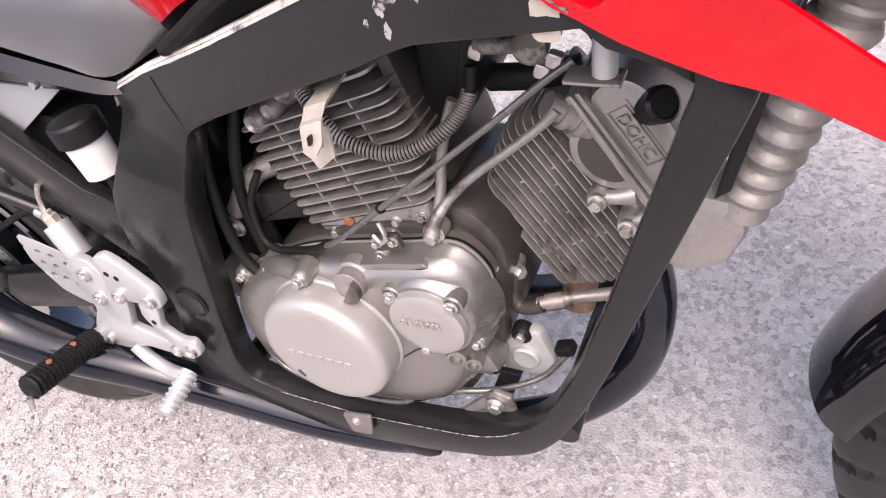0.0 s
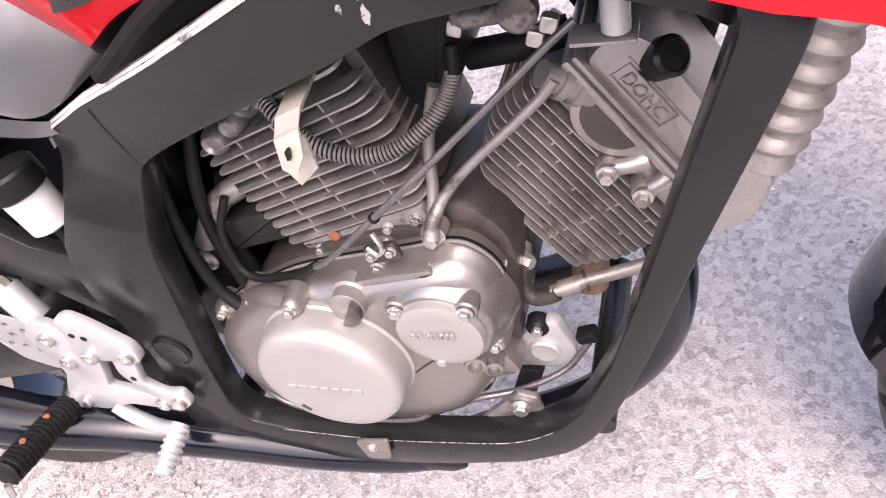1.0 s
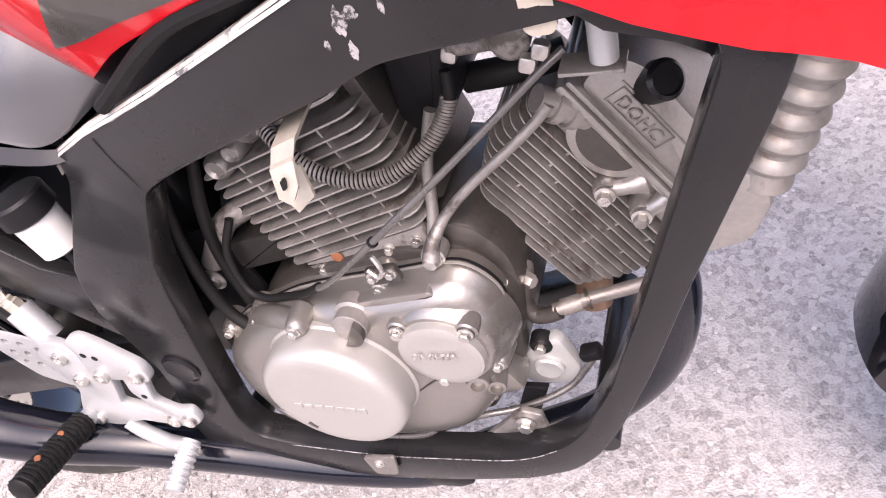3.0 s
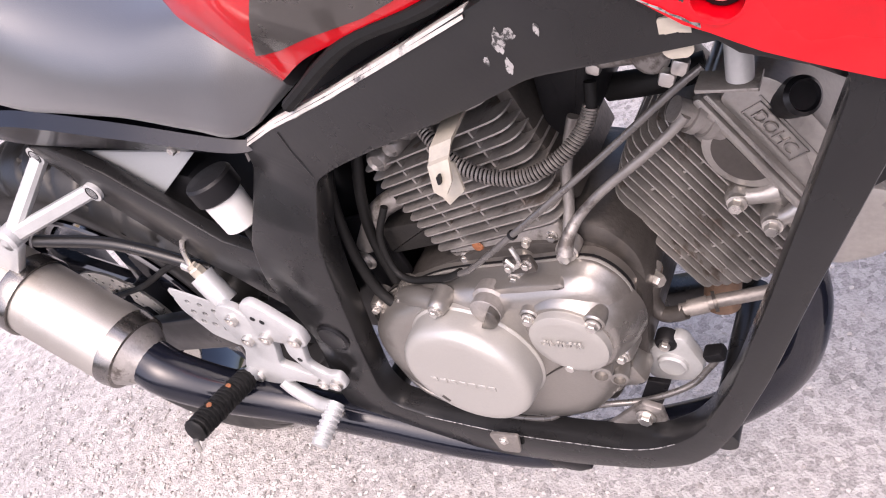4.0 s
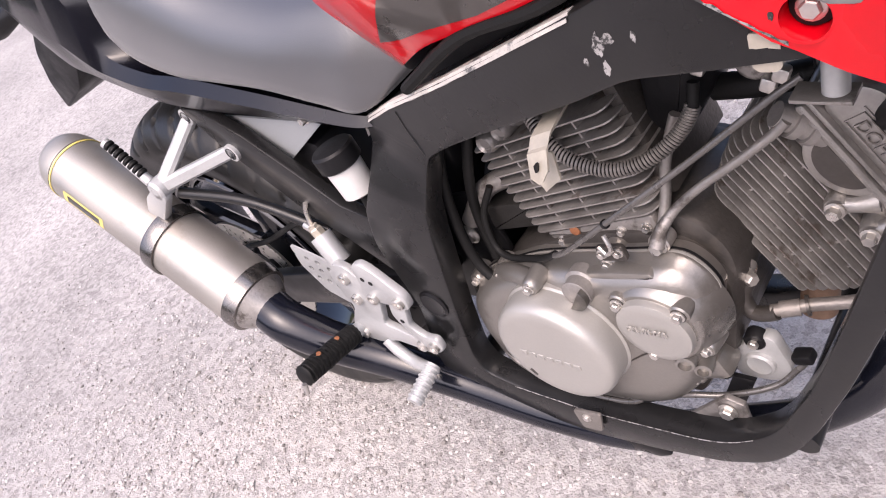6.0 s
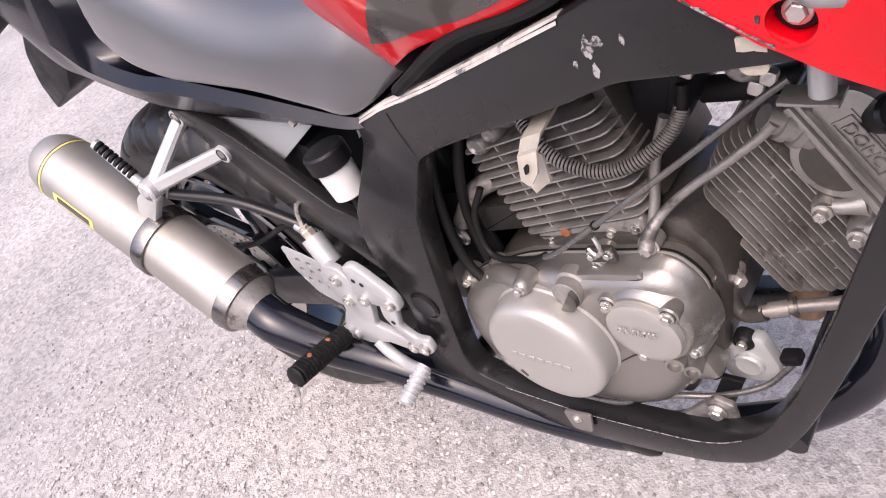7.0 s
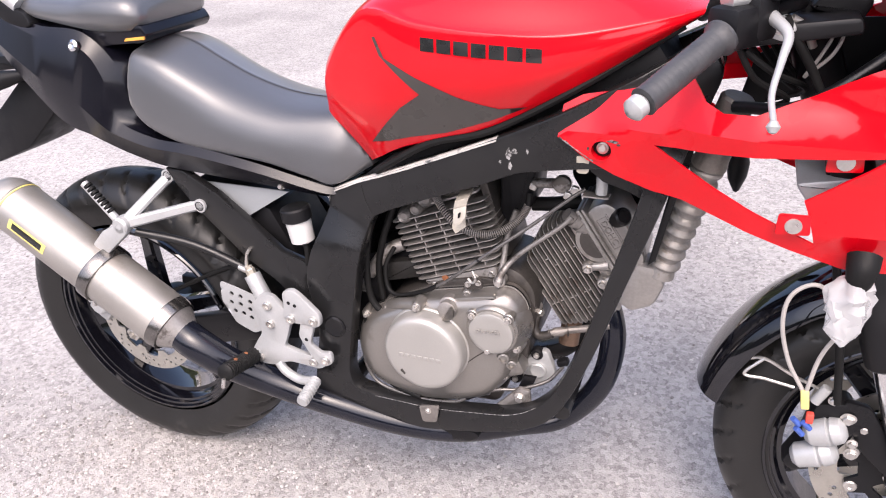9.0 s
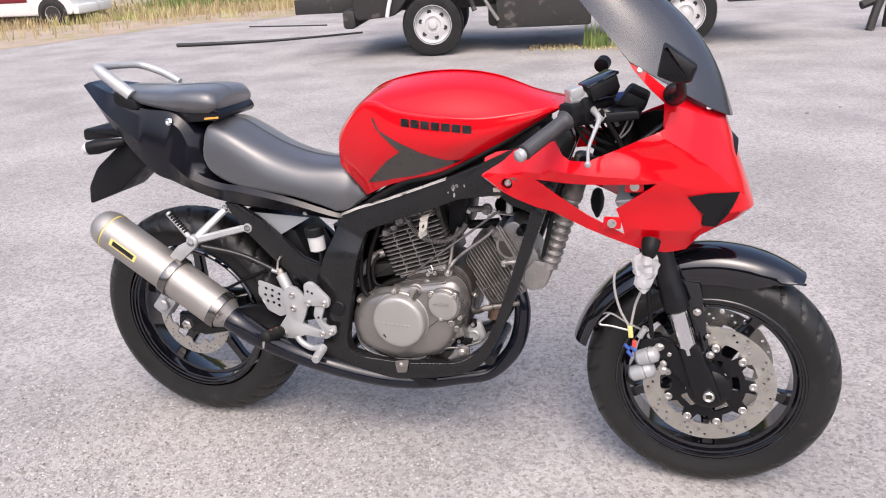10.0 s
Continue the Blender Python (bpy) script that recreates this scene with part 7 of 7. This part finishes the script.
for k, pts in enumerate((((0, 0, 0), (0.1, 0.05, 0.35), (0.3, 0.1, 0.75)), ((0.35, 0.3, 0), (0.3, 0.2, 0.4), (0.15, 0.1, 0.8)), ((-0.1, 0.1, 0.3), (0.3, 0.12, 0.42), (0.8, 0.2, 0.38)), ((0.8, 0.2, 0), (0.75, 0.2, 0.5), (0.9, 0.3, 0.9)), ((0.1, 0.0, 0.65), (0.5, 0.1, 0.72), (1.0, 0.2, 0.7)))):
    part("bent_bar", tube(pts, 0.055, 8, 4), CHASSIS, scrap)

# dirt verge, dry grass and shrubs beyond the yard
EDGE = [(-22.0, 2.5), (-10.4, 7.2), (-9.4, 8.9), (-8.85, 10.65), (-8.4, 11.8), (-7.4, 12.4), (-6.6, 13.1), (-6.0, 15.4), (-2.0, 18.0), (4.0, 21.0), (14.0, 25.0)]
GRASS = [(-22.0, 6.0), (-11.8, 10.9), (-10.6, 12.6), (-9.2, 13.2), (-8.4, 14.2), (-7.7, 15.0), (-5.0, 18.0), (4.0, 23.0)]


def edge_y(x, line=EDGE):
    for (x0, y0), (x1, y1) in zip(line, line[1:]):
        if x <= x1:
            return y0 + (y1 - y0) * (x - x0) / (x1 - x0)
    return line[-1][1]


bm = bmesh.new()
rows = []
for i in range(121):
    x = -22 + 36 * i / 120
    e = edge_y(x) + 0.35 * noise.noise((x * 1.3, 0, 7))
    rows.append([Vector((x, e + d, 0.006 + h)) for d, h in ((0, -0.003), (0.4, 0.006), (1.2, 0.015), (4, 0.03), (20, 0.06))])
add_rings(bm, rows, closed=False)
verge = part("dirt_verge", fix(bm), DIRT, None)
tagged(verge, "dry brown dirt verge beside the yard", "ground", kind="structure")


# unseen dark belt added to shape reflections, taller where they should be darker
bm = bmesh.new()
rings = []
for i in range(160):
    a = 2 * math.pi * i / 160
    r = 38 + 2.5 * noise.noise((math.cos(a) * 5, math.sin(a) * 5, 1))
    h = 3.0 + 9.0 * max(0.0, math.cos(a - radians(107))) ** 6 + 8.0 * max(0.0, math.cos(a + radians(80))) ** 2 + 2.2 * noise.noise((math.cos(a) * 14, math.sin(a) * 14, 3)) + 0.8 * noise.noise((math.cos(a) * 60, math.sin(a) * 60, 9))
    rings.append([Vector((r * math.cos(a), r * math.sin(a), 0)), Vector(((r + 1.0) * math.cos(a), (r + 1.0) * math.sin(a), h * 0.6)), Vector(((r + 3.0) * math.cos(a), (r + 3.0) * math.sin(a), h))])
add_rings(bm, rings + rings[:1], closed=False)
UNSEEN_WOODS = surf("unseen_woods", (0.05, 0.062, 0.035), 0.9, 0, 0.5, 0.8, 6, 0.0, spots=(0.028, 0.034, 0.02), spot_scale=0.5, spot_at=0.5, spec=0.1)
tagged(part("backdrop", fix(bm), UNSEEN_WOODS, None), "unseen dark green belt added round the yard to darken reflections", "backdrop", kind="structure")


def blades(name, count, place, height, material, label, category, seed):
    rng = random.Random(seed)
    verts, faces = [], []
    for _ in range(count):
        x, y, z = place(rng)
        h = height * rng.uniform(0.45, 1.15)
        a = rng.uniform(0, 2 * math.pi)
        lean = rng.uniform(0.05, 0.45) * h
        w = 0.008 + 0.01 * rng.random()
        dx, dy = math.cos(a), math.sin(a)
        s = len(verts)
        verts += [(x - dy * w, y + dx * w, z), (x + dy * w, y - dx * w, z), (x + dx * lean * 0.35 + dy * w * 0.7, y + dy * lean * 0.35 - dx * w * 0.7, z + h * 0.6), (x + dx * lean * 0.35 - dy * w * 0.7, y + dy * lean * 0.35 + dx * w * 0.7, z + h * 0.6), (x + dx * lean, y + dy * lean, z + h)]
        faces += [(s, s + 1, s + 2, s + 3), (s + 3, s + 2, s + 4)]
    me = bpy.data.meshes.new(name)
    me.from_pydata(verts, [], faces)
    me.materials.append(material)
    return tagged(new(name, me), label, category, kind="stuff")


def verge_spot(rng):
    """Thick behind the grass line, a few loose blades on the dirt before it."""
    x = rng.uniform(-16, 1)
    g, e = edge_y(x, GRASS), edge_y(x)
    if rng.random() < 0.10:
        return x, e + 0.3 + max(0.2, g - e) * rng.random() ** 0.6, 0.0
    clump = 0.8 * noise.noise((x * 0.9, 3.0, 0.5))
    return x, g + clump + 7.0 * rng.random() ** 1.5, 0.01


blades("dry_grass", 15000, verge_spot, 0.26, DRY_GRASS, "pale dry yellow grass along the dirt verge", "grass", 3)
blades("grass_tuft", 70, lambda r: (0.22 + r.gauss(0, 0.10), 8.05 + r.gauss(0, 0.08), 0.0), 0.30, GREEN, "sparse green weed tuft beside the truck", "grass", 5)
blades("low_weeds", 420, lambda r: (r.uniform(-0.6, 0.9), 8.0 + r.gauss(0, 0.14), 0.0), 0.035, DRY_GRASS, "low dry weeds under the truck", "grass", 6)


def shrub_spot(rng):
    k = rng.randrange(9)
    cx = -11.0 + 1.3 * k
    cy = edge_y(cx, GRASS) + 3.2
    return cx + rng.gauss(0, 0.55), cy + rng.gauss(0, 0.5), abs(rng.gauss(0.3, 0.35))


blades("shrubs", 6000, shrub_spot, 0.35, GREEN, "green shrubs behind the dry grass", "shrub", 8)

# loose stones on the gravel
rng = np.random.RandomState(4)
ico = bmesh.new()
bmesh.ops.create_icosphere(ico, subdivisions=1, radius=1.0)
iv = np.array([v.co[:] for v in ico.verts])
it = [[v.index for v in f.verts] for f in ico.faces]
ico.free()
def scatter(name, cx, cy, size, material, label):
    """Small stones, all in one mesh."""
    n = len(cx)
    j = iv[None] * (size[:, None, None] * (0.7 + 0.6 * rng.rand(n, 12, 1))) * np.array([1.2, 1.0, 0.7])
    a = rng.rand(n, 1) * 6.28
    vx = cx[:, None] + j[:, :, 0] * np.cos(a) - j[:, :, 1] * np.sin(a)
    vy = cy[:, None] + j[:, :, 0] * np.sin(a) + j[:, :, 1] * np.cos(a)
    z0 = np.array([ground_height(x, y) for x, y in zip(cx, cy)]) + size * 0.2
    vz = z0[:, None] + j[:, :, 2]
    verts = np.stack([vx, vy, vz], 2).reshape(-1, 3)
    faces = (np.array(it)[None] + 12 * np.arange(n)[:, None, None]).reshape(-1, 3)
    me = bpy.data.meshes.new(name)
    me.from_pydata(verts.tolist(), [], faces.tolist())
    me.materials.append(material)
    return tagged(new(name, me), label, "stones", kind="stuff")


def stone_material():
    m = surf("loose_stone", (0.46, 0.44, 0.42), 0.9, 0, 0.2, 40, 400, 0.3)
    n, l = m.node_tree.nodes, m.node_tree.links
    geo, ramp = n.new("ShaderNodeNewGeometry"), n.new("ShaderNodeValToRGB")
    e = ramp.color_ramp.elements
    e[0].position, e[0].color = 0.0, (0.16, 0.148, 0.138, 1)
    e[1].position, e[1].color = 1.0, (0.52, 0.50, 0.48, 1)
    e.new(0.35).color = (0.36, 0.335, 0.315, 1)
    e.new(0.80).color = (0.46, 0.44, 0.42, 1)
    l.new(geo.outputs["Random Per Island"], ramp.inputs[0])
    hsv = [q for q in n if q.type == "HUE_SAT"][0]
    l.new(ramp.outputs[0], hsv.inputs["Color"])
    return m


STONE = stone_material()
N = 13000
cx, cy = rng.uniform(-1.6, 2.6, N), rng.uniform(-1.2, 2.2, N)
keep = (np.hypot(cx, cy) > 0.06) & (np.hypot(cx - 1.435, cy) > 0.06)
cx, cy = cx[keep], cy[keep]
scatter("loose_stones", cx, cy, 0.0011 + 0.0034 * rng.rand(len(cx)) ** 3, STONE, "small loose grey stones scattered on the gravel")
# a coarser patch beside the rear wheel
N = 14000
cx, cy = 0.10 + 0.50 * rng.randn(N), -0.42 + 0.26 * rng.randn(N)
keep = (np.hypot(cx, cy) > 0.06) & (cy < 0.05)
cx, cy = cx[keep], cy[keep]
scatter("coarse_grit", cx, cy, 0.0015 + 0.0030 * rng.rand(len(cx)) ** 2, STONE, "coarser loose grit beside the rear wheel")

# litter of dark chips and clods over the open yard
N = 170
cx, cy = rng.uniform(1.0, 8.0, N), rng.uniform(2.5, 9.0, N)
LITTER = surf("dark_litter", (0.20, 0.18, 0.16), 0.9, 0, 0.4, 20, 200, 0.2)
scatter("yard_litter", cx, cy, 0.005 + 0.012 * rng.rand(N) ** 3, LITTER, "dark chips and clods scattered over the yard")
